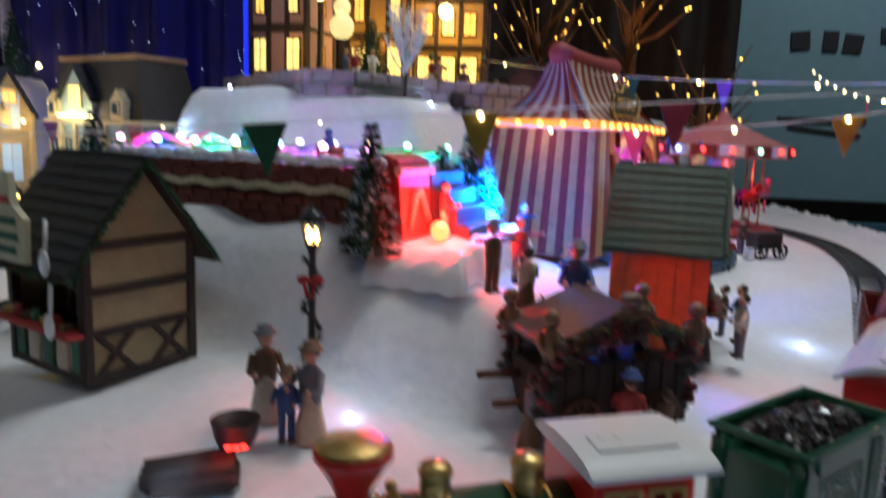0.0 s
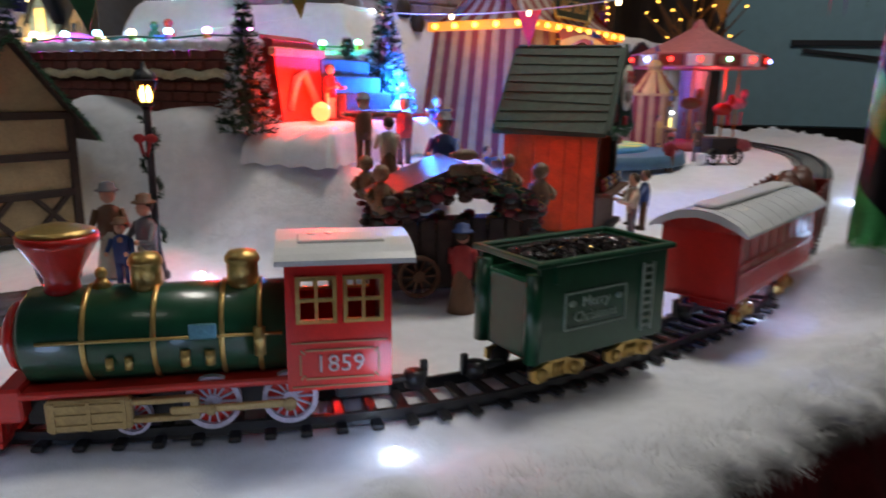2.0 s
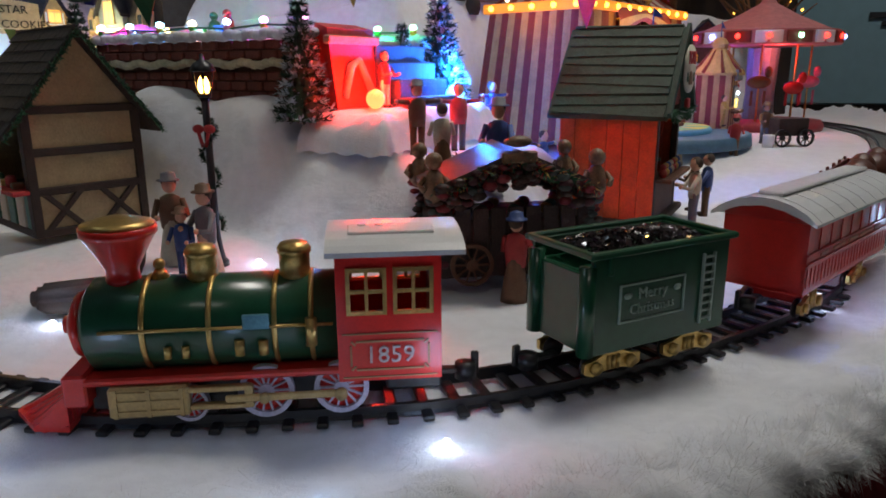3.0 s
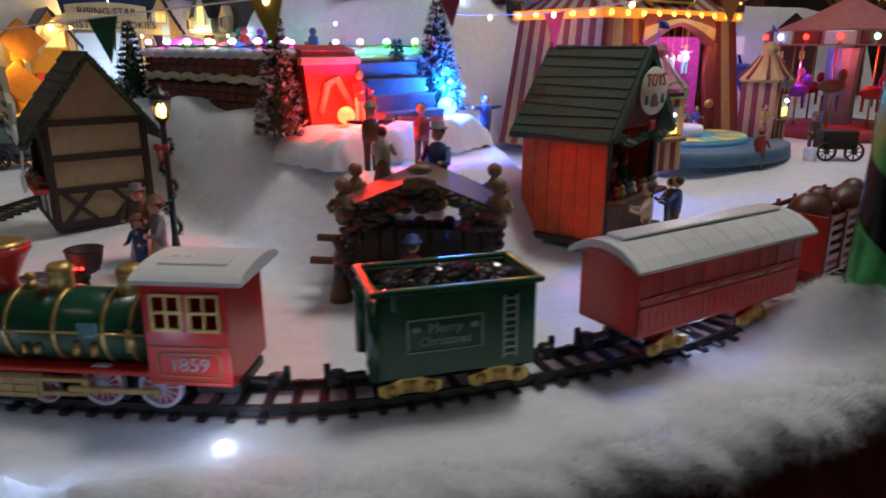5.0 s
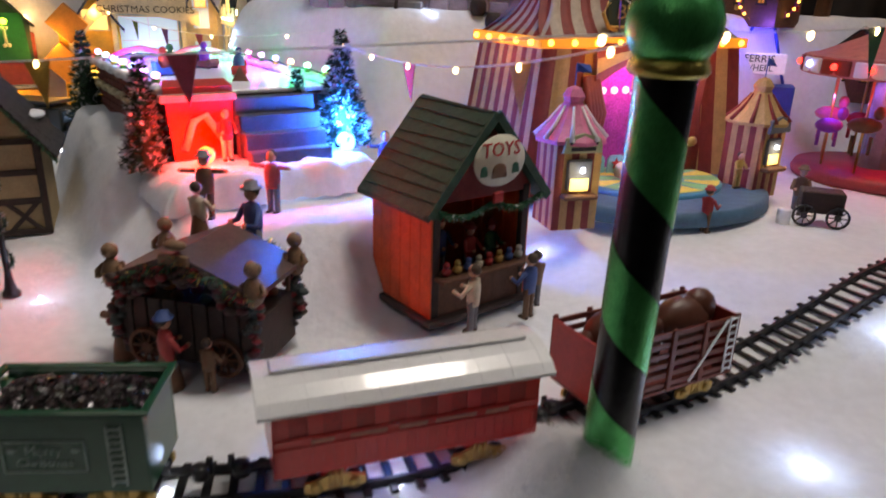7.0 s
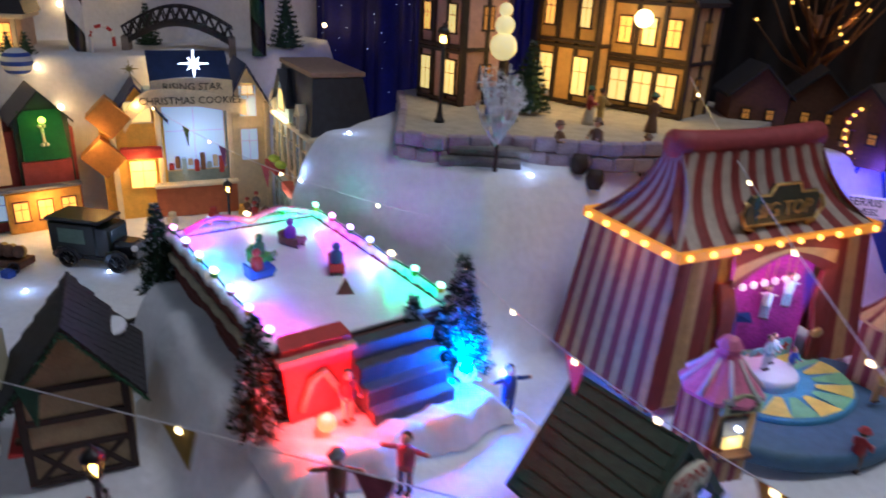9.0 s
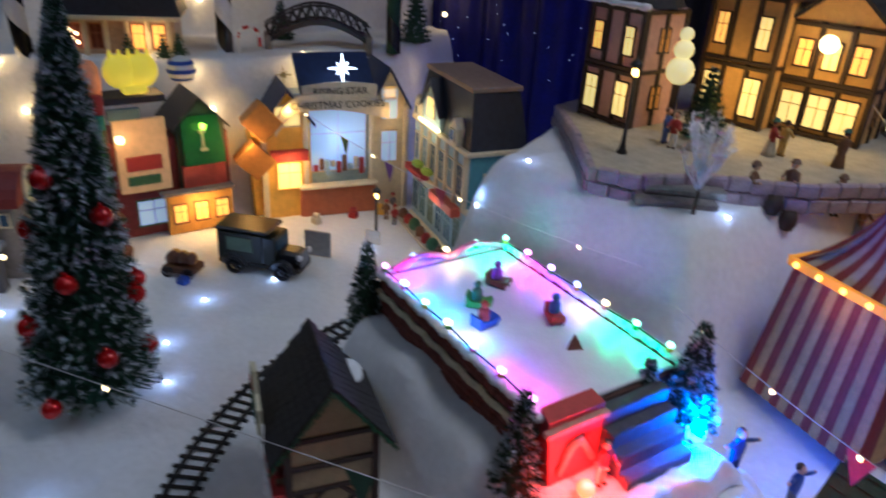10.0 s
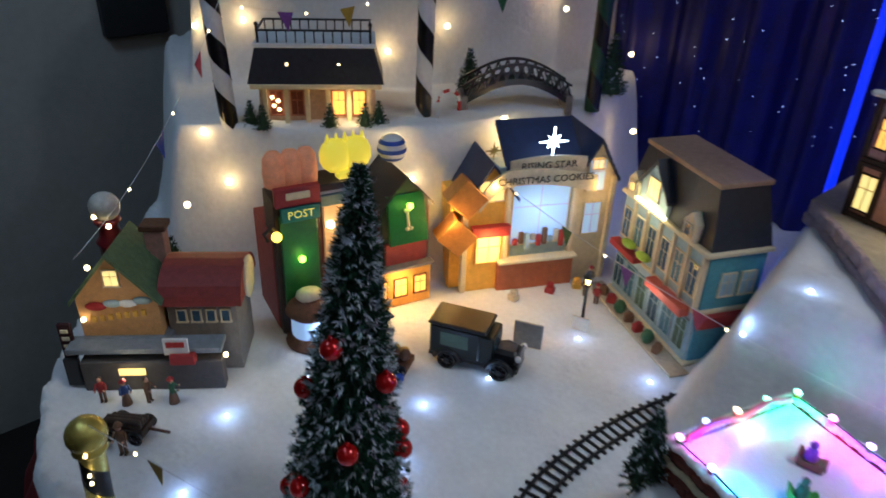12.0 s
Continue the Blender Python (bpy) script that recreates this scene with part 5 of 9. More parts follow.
for sy in (-1, 1):
    y0 = sy * (BY + 0.010)
    z0 = BE - 0.009
    bm = bmn()
    put(bm, [(-BX - 0.007, y0, z0), (BX + 0.008, y0, z0), (BX + 0.008, 0, BR), (-BX - 0.007, 0, BR), (-BX - 0.007, y0, z0 - 0.003), (BX + 0.008, y0, z0 - 0.003), (BX + 0.008, 0, BR - 0.003), (-BX - 0.007, 0, BR - 0.003)], BOXF)
    rf = part("roof", bm, ROOFGREEN, booth, "green plank roof")
    shingle_roof(rf, y0, z0, 0, BR, -BX - 0.007, BX + 0.008, 9, 1, ROOFGREEN, "plank")
    bm = bmn()
    L = math.hypot(y0, BR - z0)
    box(bm, (BX + 0.009, y0 / 2, (BR + z0) / 2 + 0.0005), (0.0025, L, 0.006), rx=math.atan2(BR - z0, -y0))
    part("bargeboard", bm, ROOFGREEN, booth)
bm = bmn()
lathe(bm, [(0.0185, 0), (0.0190, 0.0006), (0.0185, 0.002)], (BX + 0.0105, 0.002, 0.113), 28, axis="x", scale=(1.18, 0.92, 1))
toys = part("sign", bm, mat("sign_cream", (0.62, 0.60, 0.48), 0.6, var=0.12), booth, "oval cream sign lettered in red")
letters("lettering", "TOYS", 0.0135, REDINK, toys, at(BX + 0.0128, 0.002, 0.1205, SIDE))
for k, (y, z, w) in enumerate(((-0.0125, 0.1085, 0.006), (0.001, 0.1065, 0.013), (0.0155, 0.1085, 0.006))):
    bm = bmn()
    ball(bm, (BX + 0.0126, y, z), w / 2, 8, scale=(0.12, 1, 0.8))
    box(bm, (BX + 0.0126, y, z - 0.003), (0.0008, w, 0.0035))
    part("painted_toy", bm, GREENINK if k != 1 else C_BROWN, toys)
bm = bmn()
for k in range(90):
    f = k / 89
    needles(bm, (BX + 0.008, -BY - 0.004 + (2 * BY + 0.008) * f, BE - 0.005 - 0.006 * abs(math.sin(f * 6.3))), (0.6, 0, -0.4), 9, 0.0065, lambda: 1 if rng.random() < 0.06 else 0, 1.3, 0.0008)
part("garland", bm, [C_GREEN, PAPERSNOW], booth, "dark green garland across the front", fix=False)
bm = bmn()
box(bm, (BX + 0.0115, 0.002, BE - 0.002), (0.003, 0.009, 0.008), bev=0.001)
part("bow", bm, REDINK, booth, "red bow")
M = booth.matrix_world
for lx, ly, lz, c, lo, h, r in ((0.008, -0.016, 0.018, C_BLUE, C_GREY, 0.050, 80), (0.016, 0.006, 0.018, C_RED, C_GREY, 0.042, 80), (0.016, 0.026, 0.018, C_GREEN, C_GREY, 0.042, 90), (0.062, -0.028, 0.002, C_CREAM, C_GREY, 0.050, -80), (0.064, 0.022, 0.0, C_BLUE, C_BROWN, 0.050, -90), (0.052, 0.040, 0.0, C_BROWN, C_GREY, 0.045, -120)):
    q = M @ Vector((lx, ly, lz))
    figurine(q.x, q.y, q.z, r, c, lo, C_RED if lx < 0.02 else None, h, False, 0.9, "painted figurine at the toy booth counter", "figures at the toy booth")
for k in range(8):
    q = M @ Vector((BX + 0.004, -0.034 + k * 0.0095, 0.036))
    bm = bmn()
    ball(bm, (0, 0, 0.0032), 0.0034, 8)
    ball(bm, (0, 0, 0.0078), 0.0024, 8)
    single("small_toy", bm, (C_RED, C_MUST, C_BLUE, C_CREAM)[k % 4], q.x, q.y, q.z, 0, "small painted toy on the booth counter", "toy", "toys on the counter")

# ---- skating figures on the snow before the steps ----
for x, y, c, lo, r, h, up in ((0.2514, 0.7800, C_BROWN, C_BROWN, 40, 0.050, 0.4), (0.2698, 0.8250, paint("coat_rose", (0.45, 0.10, 0.12)), C_GREY, 20, 0.050, 0.9), (0.2740, 0.9440, C_BLUE, C_BLUE, 60, 0.050, 0.6), (0.3150, 1.0000, C_BLUE, C_GREY, 70, 0.052, 0.6)):
    figurine(x, y, gz(x, y) - 0.001, r, c, lo, C_GREY if c is C_BROWN else None, h, False, up, "painted skater figurine with arms held out", "skaters", reach=0.010)

# ---- striped poles ----


def candy_pole(x, y, z0, h, r, a, b, label, top=None, lean=(0, 0), turns=3.0, group="striped poles"):
    t = thing("striped_pole", x, y, z0, 0, label, "pole", group)
    for half, m in ((0, a), (1, b)):
        bm = bmn()
        n, k = 26, 90
        grid = []
        for i in range(k + 1):
            f = i / k
            grid.append([bm.verts.new((lean[0] * f + math.cos(ang) * r * (1.0 if half else 1.03), lean[1] * f + math.sin(ang) * r * (1.0 if half else 1.03), h * f)) for ang in (math.pi * (half + j / (n // 2)) - turns * 6.283 * f for j in range(n // 2 + 1))])
        for i in range(k):
            for j in range(n // 2):
                bm.faces.new((grid[i][j], grid[i][j + 1], grid[i + 1][j + 1], grid[i + 1][j])).smooth = True
        part("stripe", bm, m, t)
    if top:
        bm = bmn()
        lathe(bm, [(r * 1.25, 0), (r * 1.35, 0.002), (r * 1.25, 0.006), (r * 0.8, 0.008)], (lean[0], lean[1], h - 0.002), 18)
        part("collar", bm, FOILGOLD, t)
        bm = bmn()
        ball(bm, (lean[0], lean[1], h + r * 1.4), r * 1.55, 20)
        part("ball", bm, top, t, "shiny foil ball on top")
    return t


candy_pole(0.573, 0.776, 0.002, 0.200, 0.0118, FOILGREEN, FOILBLACK, "green foil and black spiral striped pole rising from the snow", FOILGREEN, (0.006, -0.003), 2.9)
candy_pole(-0.454, 0.490, -0.003, 0.088, 0.0125, FOILGOLD, FOILBLACK, "gold and black spiral striped pole with a gold ball", FOILGOLD, (0.0, 0.004), 1.3)

# ---- skating rink on its walled mound ----
RZ = 0.076
rink = thing("skating_rink", RINK_C[0], RINK_C[1], RZ, math.degrees(RINK_A), "raised skating rink with brick walls, snowy rim and front steps", "rink")
RL, RW, RT = 0.125, 0.075, 0.074       # half length, half width, height of the ice
bm = bmn()
box(bm, (0, 0, RT - 0.004), (2 * RL - 0.01, 2 * RW - 0.01, 0.004), bev=0.001)
part("ice", bm, ICE, rink, "pale glossy ice sheet")
bm = bmn()
box(bm, (0, 0, (RT - 0.008) / 2), (2 * RL - 0.006, 2 * RW - 0.006, RT - 0.008))
part("core", bm, mat("mortar", (0.10, 0.05, 0.04), 0.9), rink)
# courses of brick on the two long sides and the far end
bm = bmn()
box(bm, (0, 0, 0), (0.0150, 0.004, 0.0066), bev=0.0008)
bk = part("brick", bm, BRICK, rink)
nb = 0
for side, (cx, cy, ang, length) in enumerate(((0, RW - 0.002, 0.0, 2 * RL), (0, -RW + 0.002, 0.0, 2 * RL), (RL - 0.002, 0, math.pi / 2, 2 * RW))):
    cols = int(length / 0.0158)
    for i in range(6 if side == 0 else 4):
        for j in range(cols):
            o = -length / 2 + (j + 0.5 + 0.25 * (i % 2) * (j < cols - 1)) * length / cols
            m = Matrix.Translation((cx + math.cos(ang) * o, cy + math.sin(ang) * o, RT - 0.006 - 0.0075 * i - (0.008 if i >= 2 else 0))) @ Matrix.Rotation(ang + rng.uniform(-0.02, 0.02), 4, "Z")
            if nb == 0:
                bk.matrix_basis = m
            else:
                same_part("brick", bk, rink, m)
            nb += 1
for y, sx in ((RW, 2 * RL), (-RW, 2 * RL)):
    bm = bmn()
    k = 40
    for i in range(k):
        x = -sx / 2 + sx * (i + 0.5) / k
        ball(bm, (x, y, RT + 0.001 + 0.001 * math.sin(i * 2.1)), 0.0052, 8, scale=(1.1, 1.0 + 0.2 * math.sin(i), 0.75))
    part("snowy_rim", bm, PAPERSNOW, rink)
    bm = bmn()
    for i in range(k):
        x = -sx / 2 + sx * (i + 0.5) / k
        ball(bm, (x, y * 1.02, RT - 0.020 + 0.0012 * math.sin(i * 1.3)), 0.0044, 8, scale=(1.2, 0.8, 0.75))
    part("ledge_band", bm, mat("cream_snow_band", (0.62, 0.55, 0.36), 0.8), rink, "cream snow band between the brick courses")
bm = bmn()
for i in range(24):
    ball(bm, (RL, -RW + 2 * RW * (i + 0.5) / 24, RT + 0.001), 0.0052, 8, scale=(1, 1.1, 0.75))
part("snowy_rim", bm, PAPERSNOW, rink)
# steps at the front end (towards -x), between the red niche and the blue tree
for k in range(4):
    bm = bmn()
    box(bm, (-RL - 0.006 - 0.011 * k, -0.014, (RT - 0.010 - 0.013 * k) / 2 + 0.010), (0.012, 0.070, RT - 0.022 - 0.013 * k), bev=0.001)
    part("step", bm, mat("dark_steps", (0.07, 0.07, 0.085), 0.7, var=0.3, bump=0.4), rink)
bm = bmn()
nu, nv = 26, 60
grid = []
for i in range(nu + 1):
    row = []
    for j in range(nv + 1):
        u, v = i / nu, j / nv
        lx = -RL + 0.004 - 0.072 * u
        ly = (-RW - 0.018) + (2 * RW + 0.040) * v
        edge = min(1.0, min(u * 0 + (1 - u), v, 1 - v, 9) * 9)
        hz = -0.006 + 0.026 * edge ** 0.45 + 0.0016 * math.sin(v * 31 + u * 5) * edge + 0.001 * math.sin(v * 67 + u * 23)
        row.append(bm.verts.new((lx + 0.004 * math.sin(v * 17) * u, ly, hz)))
    grid.append(row)
for i in range(nu):
    for j in range(nv):
        bm.faces.new((grid[i][j], grid[i + 1][j], grid[i + 1][j + 1], grid[i][j + 1])).smooth = True
part("snow_apron", bm, PAPERSNOW, rink, "snowy apron before the steps")
bm = bmn()
put(bm, [(-RL + 0.012, RW - 0.004, 0.030), (-RL + 0.012, RW - 0.054, 0.030), (-RL + 0.004, RW - 0.052, RT + 0.008), (-RL + 0.004, RW - 0.004, RT + 0.008), (-RL - 0.014, RW - 0.004, 0.022), (-RL - 0.014, RW - 0.050, 0.022), (-RL - 0.010, RW - 0.054, RT + 0.004), (-RL - 0.010, RW - 0.000, RT + 0.004)], BOXF)
part("niche_block", bm, mat("red_niche", (0.5, 0.05, 0.04), 0.6, var=0.25), rink, "red painted block beside the steps")
bm = bmn()
tube(bm, [(-RL - 0.014, RW - 0.012, 0.030), (-RL - 0.015, RW - 0.020, 0.052), (-RL - 0.014, RW - 0.030, 0.056), (-RL - 0.015, RW - 0.044, 0.034)], 0.003, 8)
box(bm, (-RL - 0.012, RW - 0.026, 0.070), (0.006, 0.060, 0.006), bev=0.001)
part("niche_arch", bm, mat("pale_red_trim", (0.6, 0.3, 0.22), 0.6), rink)
M = rink.matrix_world


def on_rink(x, y, z):
    return M @ Vector((x, y, z))


for lx, ly, s in ((-RL - 0.034, RW - 0.022, 1.0),):
    q = on_rink(lx, ly, 0.024)
    bm = bmn()
    ball(bm, (0, 0, 0.005), 0.0070, 12)
    single("red_lamp", bm, lamp_mat("red_spot", (1.0, 0.10, 0.03), 7), q.x, q.y, q.z, 0, "small glowing red lamp beside the rink steps", "lamp")
    bulb_lamp((q.x + 0.004, q.y - 0.004, q.z + 0.020), 0.66, (1.0, 0.02, 0.01), 0.006)
    q = on_rink(-RL - 0.030, RW - 0.040, 0.022)
    figurine(q.x, q.y, q.z, 70, C_RED, C_CREAM, None, 0.042, False, 0.9, "painted figurine sitting by the rink steps")
q = on_rink(-RL - 0.030, -RW + 0.006, 0.022)
bm = bmn()
ball(bm, (0, 0, 0.006), 0.0085, 12)
single("blue_lamp", bm, lamp_mat("blue_spot", (0.10, 0.45, 1.0), 7), q.x, q.y, q.z, 0, "small glowing blue lamp under the pine tree", "lamp")
bulb_lamp((q.x + 0.006, q.y - 0.006, q.z + 0.026), 1.9, (0.01, 0.15, 1.0), 0.006)
q = on_rink(-RL - 0.012, -RW + 0.000, 0.018)
conifer("pine_tree", q.x, q.y, q.z, 0.100, 0.026, 16, 16, 9, "small dark pine tree lit blue beside the rink steps", 0.45, "pines round the rink")
q = on_rink(-RL + 0.005, -RW + 0.034, 0.030)
conifer("pine_tree", q.x, q.y, q.z, 0.055, 0.016, 12, 12, 9, "very small dark pine tree beside the rink steps", 0.4, "pines round the rink")
q = on_rink(-RL + 0.004, RW + 0.012, 0.010)
conifer("pine_tree", q.x, q.y, q.z, 0.090, 0.021, 15, 14, 9, "small snowy pine tree at the rink's brick wall", 0.5, "pines round the rink")
q = on_rink(RL + 0.008, RW + 0.010, 0.012)
conifer("pine_tree", q.x, q.y, q.z, 0.092, 0.021, 15, 14, 9, "small dark pine tree at the rink's far corner", 0.25, "pines round the rink")

# string of coloured bulbs round the rim
cols = [(L_PINK, (1, 0.01, 0.55)), (L_CYAN, (0.02, 0.45, 1)), (L_BLUE, (0.04, 0.05, 1)), (L_WARM, (0.5, 0.3, 0.12)), (L_GREEN, (0.0, 0.8, 0.3)), (L_PURPLE, (0.45, 0.02, 1))]
ring = []
for k in range(7):
    ring.append((-RL + 0.012 + k * (2 * RL - 0.02) / 6, RW - 0.002))
for k in range(1, 4):
    ring.append((RL - 0.002, RW - k * 2 * RW / 4))
for k in range(7):
    ring.append((RL - 0.006 - k * (2 * RL - 0.02) / 6, -RW + 0.002))
pick = (0, 5, 1, 3, 1, 1, 0, 2, 3, 4, 4, 0, 5, 2, 3, 4, 4, 0)
for k, (lx, ly) in enumerate(ring):
    m, c = cols[pick[k % len(pick)]]
    q = on_rink(lx, ly, RT + 0.011)
    b = thing("string_bulb", q.x, q.y, q.z, 0, "glowing coloured bulb of the rink's light string", "bulb", "rink light string")
    bm = bmn()
    ball(bm, (0, 0, 0), 0.0030, 8, scale=(1.2, 1, 0.9))
    part("bulb", bm, m, b)
    bm = bmn()
    lathe(bm, [(0.0022, -0.0065), (0.0034, -0.0045), (0.0026, -0.002)], (0, 0, 0), 6)
    part("holder", bm, (GREENPAINT, YELLOW, PINK)[k % 3], b)
    lp = on_rink(lx - math.copysign(0.014, lx), ly - math.copysign(0.014, ly) * (abs(ly) > 0.05), RT + 0.010)
    bulb_lamp(lp, 0.048, c, 0.004)
bm = bmn()
tube(bm, [on_rink(x, y, RT + 0.006 + 0.002 * (i % 2)) for i, (x, y) in enumerate(ring)], 0.0008, 5)
single("light_cable", bm, GREENINK, 0, 0, 0, 0, "thin dark cable linking the rink bulbs", "cable")
bm = bmn()
tube(bm, [on_rink(RL - 0.008, RW - 0.012 - 2 * (RW - 0.012) * i / 8, RT + 0.004 + 0.010 * abs(math.sin(i * 0.8))) for i in range(9)], 0.003, 8)
single("rim_ribbon", bm, PINK, 0, 0, 0, 0, "shiny pink ribbon laid along the rink rim", "ribbon")
# moulded skaters in little sleds
for lx, ly, c, d, r in ((0.030, 0.022, GREENPAINT, C_GREEN, 30), (0.000, 0.036, BLUE, C_RED, 80), (-0.020, -0.026, REDINK, C_BLUE, -40), (0.055, -0.018, C_BROWN, PURPLE, 10)):
    q = on_rink(lx, ly, RT - 0.002)
    s = thing("toy_sled", q.x, q.y, q.z, r, "small painted sled with a rider figure on the ice", "sled", "sleds on the ice")
    bm = bmn()
    prism(bm, [(-0.011, 0.0015), (0.009, 0.0015), (0.0125, 0.006), (0.011, 0.010), (0.006, 0.0075), (-0.007, 0.0075), (-0.010, 0.013), (-0.012, 0.013)], 0.013, (0, -0.0065, 0), "xz")
    part("sled_body", bm, c, s)
    bm = bmn()
    lathe(bm, [(0.0048, 0.006), (0.0055, 0.011), (0.0048, 0.017), (0.002, 0.0195)], (-0.002, 0, 0), 10)
    ball(bm, (-0.002, 0, 0.0225), 0.0038, 8)
    part("rider", bm, d, s)
    bm = bmn()
    for sy in (-1, 1):
        box(bm, (0, sy * 0.005, 0.0008), (0.020, 0.0012, 0.0016))
    part("runner", bm, BLACK, s)
q = on_rink(-0.062, -0.012, RT - 0.002)
bm = bmn()
lathe(bm, [(0.0085, 0), (0.0005, 0.013)], (0, 0, 0), 3, smooth=False)
single("ice_wedge", bm, BROWN, q.x, q.y, q.z, 20, "small brown wedge lying on the ice", "wedge")

# ---- circus tent ----
TA = radians(63.5)
TC = (0.3470, 1.2100)
tent = thing("circus_tent", TC[0], TC[1], 0.048, math.degrees(TA), "striped red and gold circus tent with a lit orange band", "tent")
TX, TY, TB, TR = 0.121, 0.0600, 0.141, 0.2155   # along the front, across, band height, ridge height


def tent_side(p0, p1, q0, q1, strips, mats=2, ribs=0.0016, steps=5, curve=0.0):
    """A wall of alternating scalloped strips from p0-p1 (below) to q0-q1 (above)."""
    bm = bmn()
    p0, p1, q0, q1 = Vector(p0), Vector(p1), Vector(q0), Vector(q1)
    nrm = (p1 - p0).cross(q0 - p0).normalized()
    per = 4
    cols2 = []
    for i in range(strips * per + 1):
        f = i / (strips * per)
        bulge = ribs * abs(math.sin(math.pi * i / per))
        cols2.append([bm.verts.new((p0.lerp(p1, f)).lerp(q0.lerp(q1, f), g) + nrm * (bulge - curve * math.sin(math.pi * g))) for g in (k / steps for k in range(steps + 1))])
    for i in range(strips * per):
        for k in range(steps):
            fc = bm.faces.new((cols2[i][k], cols2[i + 1][k], cols2[i + 1][k + 1], cols2[i][k + 1]))
            fc.material_index = (i // per) % 2
            fc.smooth = True
    return bm


fl = 1.16
for y, sgn in ((TY, 1),):
    bm = tent_side((TX * fl, y * fl, 0), (-TX * fl, y * fl, 0), (TX, y, TB), (-TX, y, TB), 18)
    part("rear_wall", bm, [STRIPE_A, STRIPE_B], tent)
for sx in (-1, 1):
    bm = tent_side((sx * TX * fl, -sx * TY * fl, 0), (sx * TX * fl, sx * TY * fl, 0), (sx * TX, -sx * TY, TB), (sx * TX, sx * TY, TB), 14)
    part("side_wall", bm, [STRIPE_A, STRIPE_B], tent)
# front wall either side of the arched opening
for sx in (-1, 1):
    bm = tent_side((sx * TX * fl, -TY * fl, 0), (sx * 0.062, -TY * fl, 0), (sx * TX, -TY, TB), (sx * 0.058, -TY, TB), 4)
    part("front_wall", bm, [STRIPE_A, STRIPE_B], tent)
bm = bmn()
k = 24
for i in range(k):
    for j in range(3):
        def arch(u, v):
            xx = -0.066 + 0.132 * u
            low = TB - 0.012 - 0.030 * (abs(2 * u - 1) ** 1.5)
            return (xx, -TY - 0.006 - 0.004 * math.sin(v * 3.1), TB - (TB - low) * v)
        put(bm, [arch(i / k, j / 3), arch((i + 1) / k, j / 3), arch((i + 1) / k, (j + 1) / 3), arch(i / k, (j + 1) / 3)], ((0, 1, 2, 3),), j % 2)
part("swag", bm, [STRIPE_A, STRIPE_B], tent, "draped striped swag over the opening")
for sx in (-1, 1):
    bm = bmn()
    for i in range(5):
        tube(bm, [(sx * (0.062 + 0.003 * i), -TY - 0.004, TB - 0.03), (sx * (0.052 + 0.004 * i), -TY - 0.008, TB - 0.065), (sx * (0.060 + 0.003 * i), -TY - 0.010, TB - 0.10), (sx * (0.060 + 0.003 * i), -TY - 0.010, 0.0)], 0.0038, 6)
    part("curtain", bm, STRIPE_A, tent, "gathered dark red curtain")
    bm = bmn()
    ball(bm, (sx * 0.062, -TY - 0.012, TB - 0.098), 0.007, 8, scale=(1.2, 0.6, 0.8))
    part("tie_back", bm, GOLD, tent)
# roof: four flared slopes to a padded ridge
RX, RY = 0.088, 0.009
for sy in (-1, 1):
    bm = tent_side((sy * TX * 1.04, sy * TY * 1.04, TB), (-sy * TX * 1.04, sy * TY * 1.04, TB), (sy * RX, sy * RY, TR), (-sy * RX, sy * RY, TR), 18, steps=8, curve=0.012)
    part("roof_slope", bm, [STRIPE_A, mat("tent_grey_cream", (0.42, 0.34, 0.27), 0.65, var=0.25)], tent)
for sx in (-1, 1):
    bm = tent_side((sx * TX * 1.04, -sx * TY * 1.04, TB), (sx * TX * 1.04, sx * TY * 1.04, TB), (sx * RX, -sx * RY, TR), (sx * RX, sx * RY, TR), 12, steps=8, curve=0.012)
    part("roof_end", bm, [STRIPE_A, mat("tent_grey_cream", (0.42, 0.34, 0.27))], tent)
bm = bmn()
tube(bm, [(-RX - 0.004 + (2 * RX + 0.008) * i / 8, 0, TR + 0.004 * (abs(i - 4) / 4) ** 2) for i in range(9)], 0.0125, 10)
part("ridge_roll", bm, mat("tent_ridge_red", (0.32, 0.05, 0.05), 0.6), tent, "padded dark red ridge roll")
# glowing band
for (ax2, ay2), (bx2, by2) in (((-TX, -TY), (TX, -TY)), ((TX, -TY), (TX, TY)), ((TX, TY), (-TX, TY)), ((-TX, TY), (-TX, -TY))):
    L = math.hypot(bx2 - ax2, by2 - ay2)
    bm = bmn()
    box(bm, ((ax2 + bx2) / 2 * 1.045, (ay2 + by2) / 2 * 1.06, TB), (L * 1.055, 0.004, 0.010), math.atan2(by2 - ay2, bx2 - ax2), bev=0.001)
    band = part("light_band", bm, mat("lit_amber_band", (0.9, 0.35, 0.03), 0.5, var=0.2, glow=0.55, glow_color=(1.0, 0.33, 0.02)), tent, "glowing amber band")
    n = int(L / 0.024)
    for i in range(n):
        f = (i + 0.5) / n
        bm = bmn()
        ball(bm, ((ax2 + (bx2 - ax2) * f) * 1.075, (ay2 + (by2 - ay2) * f) * 1.10, TB), 0.0030, 8)
        part("band_bulb", bm, L_ORANGE, band)
T = tent.matrix_world
for lx, ly in ((-0.06, -TY - 0.03), (0.06, -TY - 0.03), (-TX - 0.03, 0), (0.0, -TY - 0.035)):
    q = T @ Vector((lx, ly, TB - 0.012))
    bulb_lamp(q, 0.026, (1.0, 0.45, 0.08), 0.006)
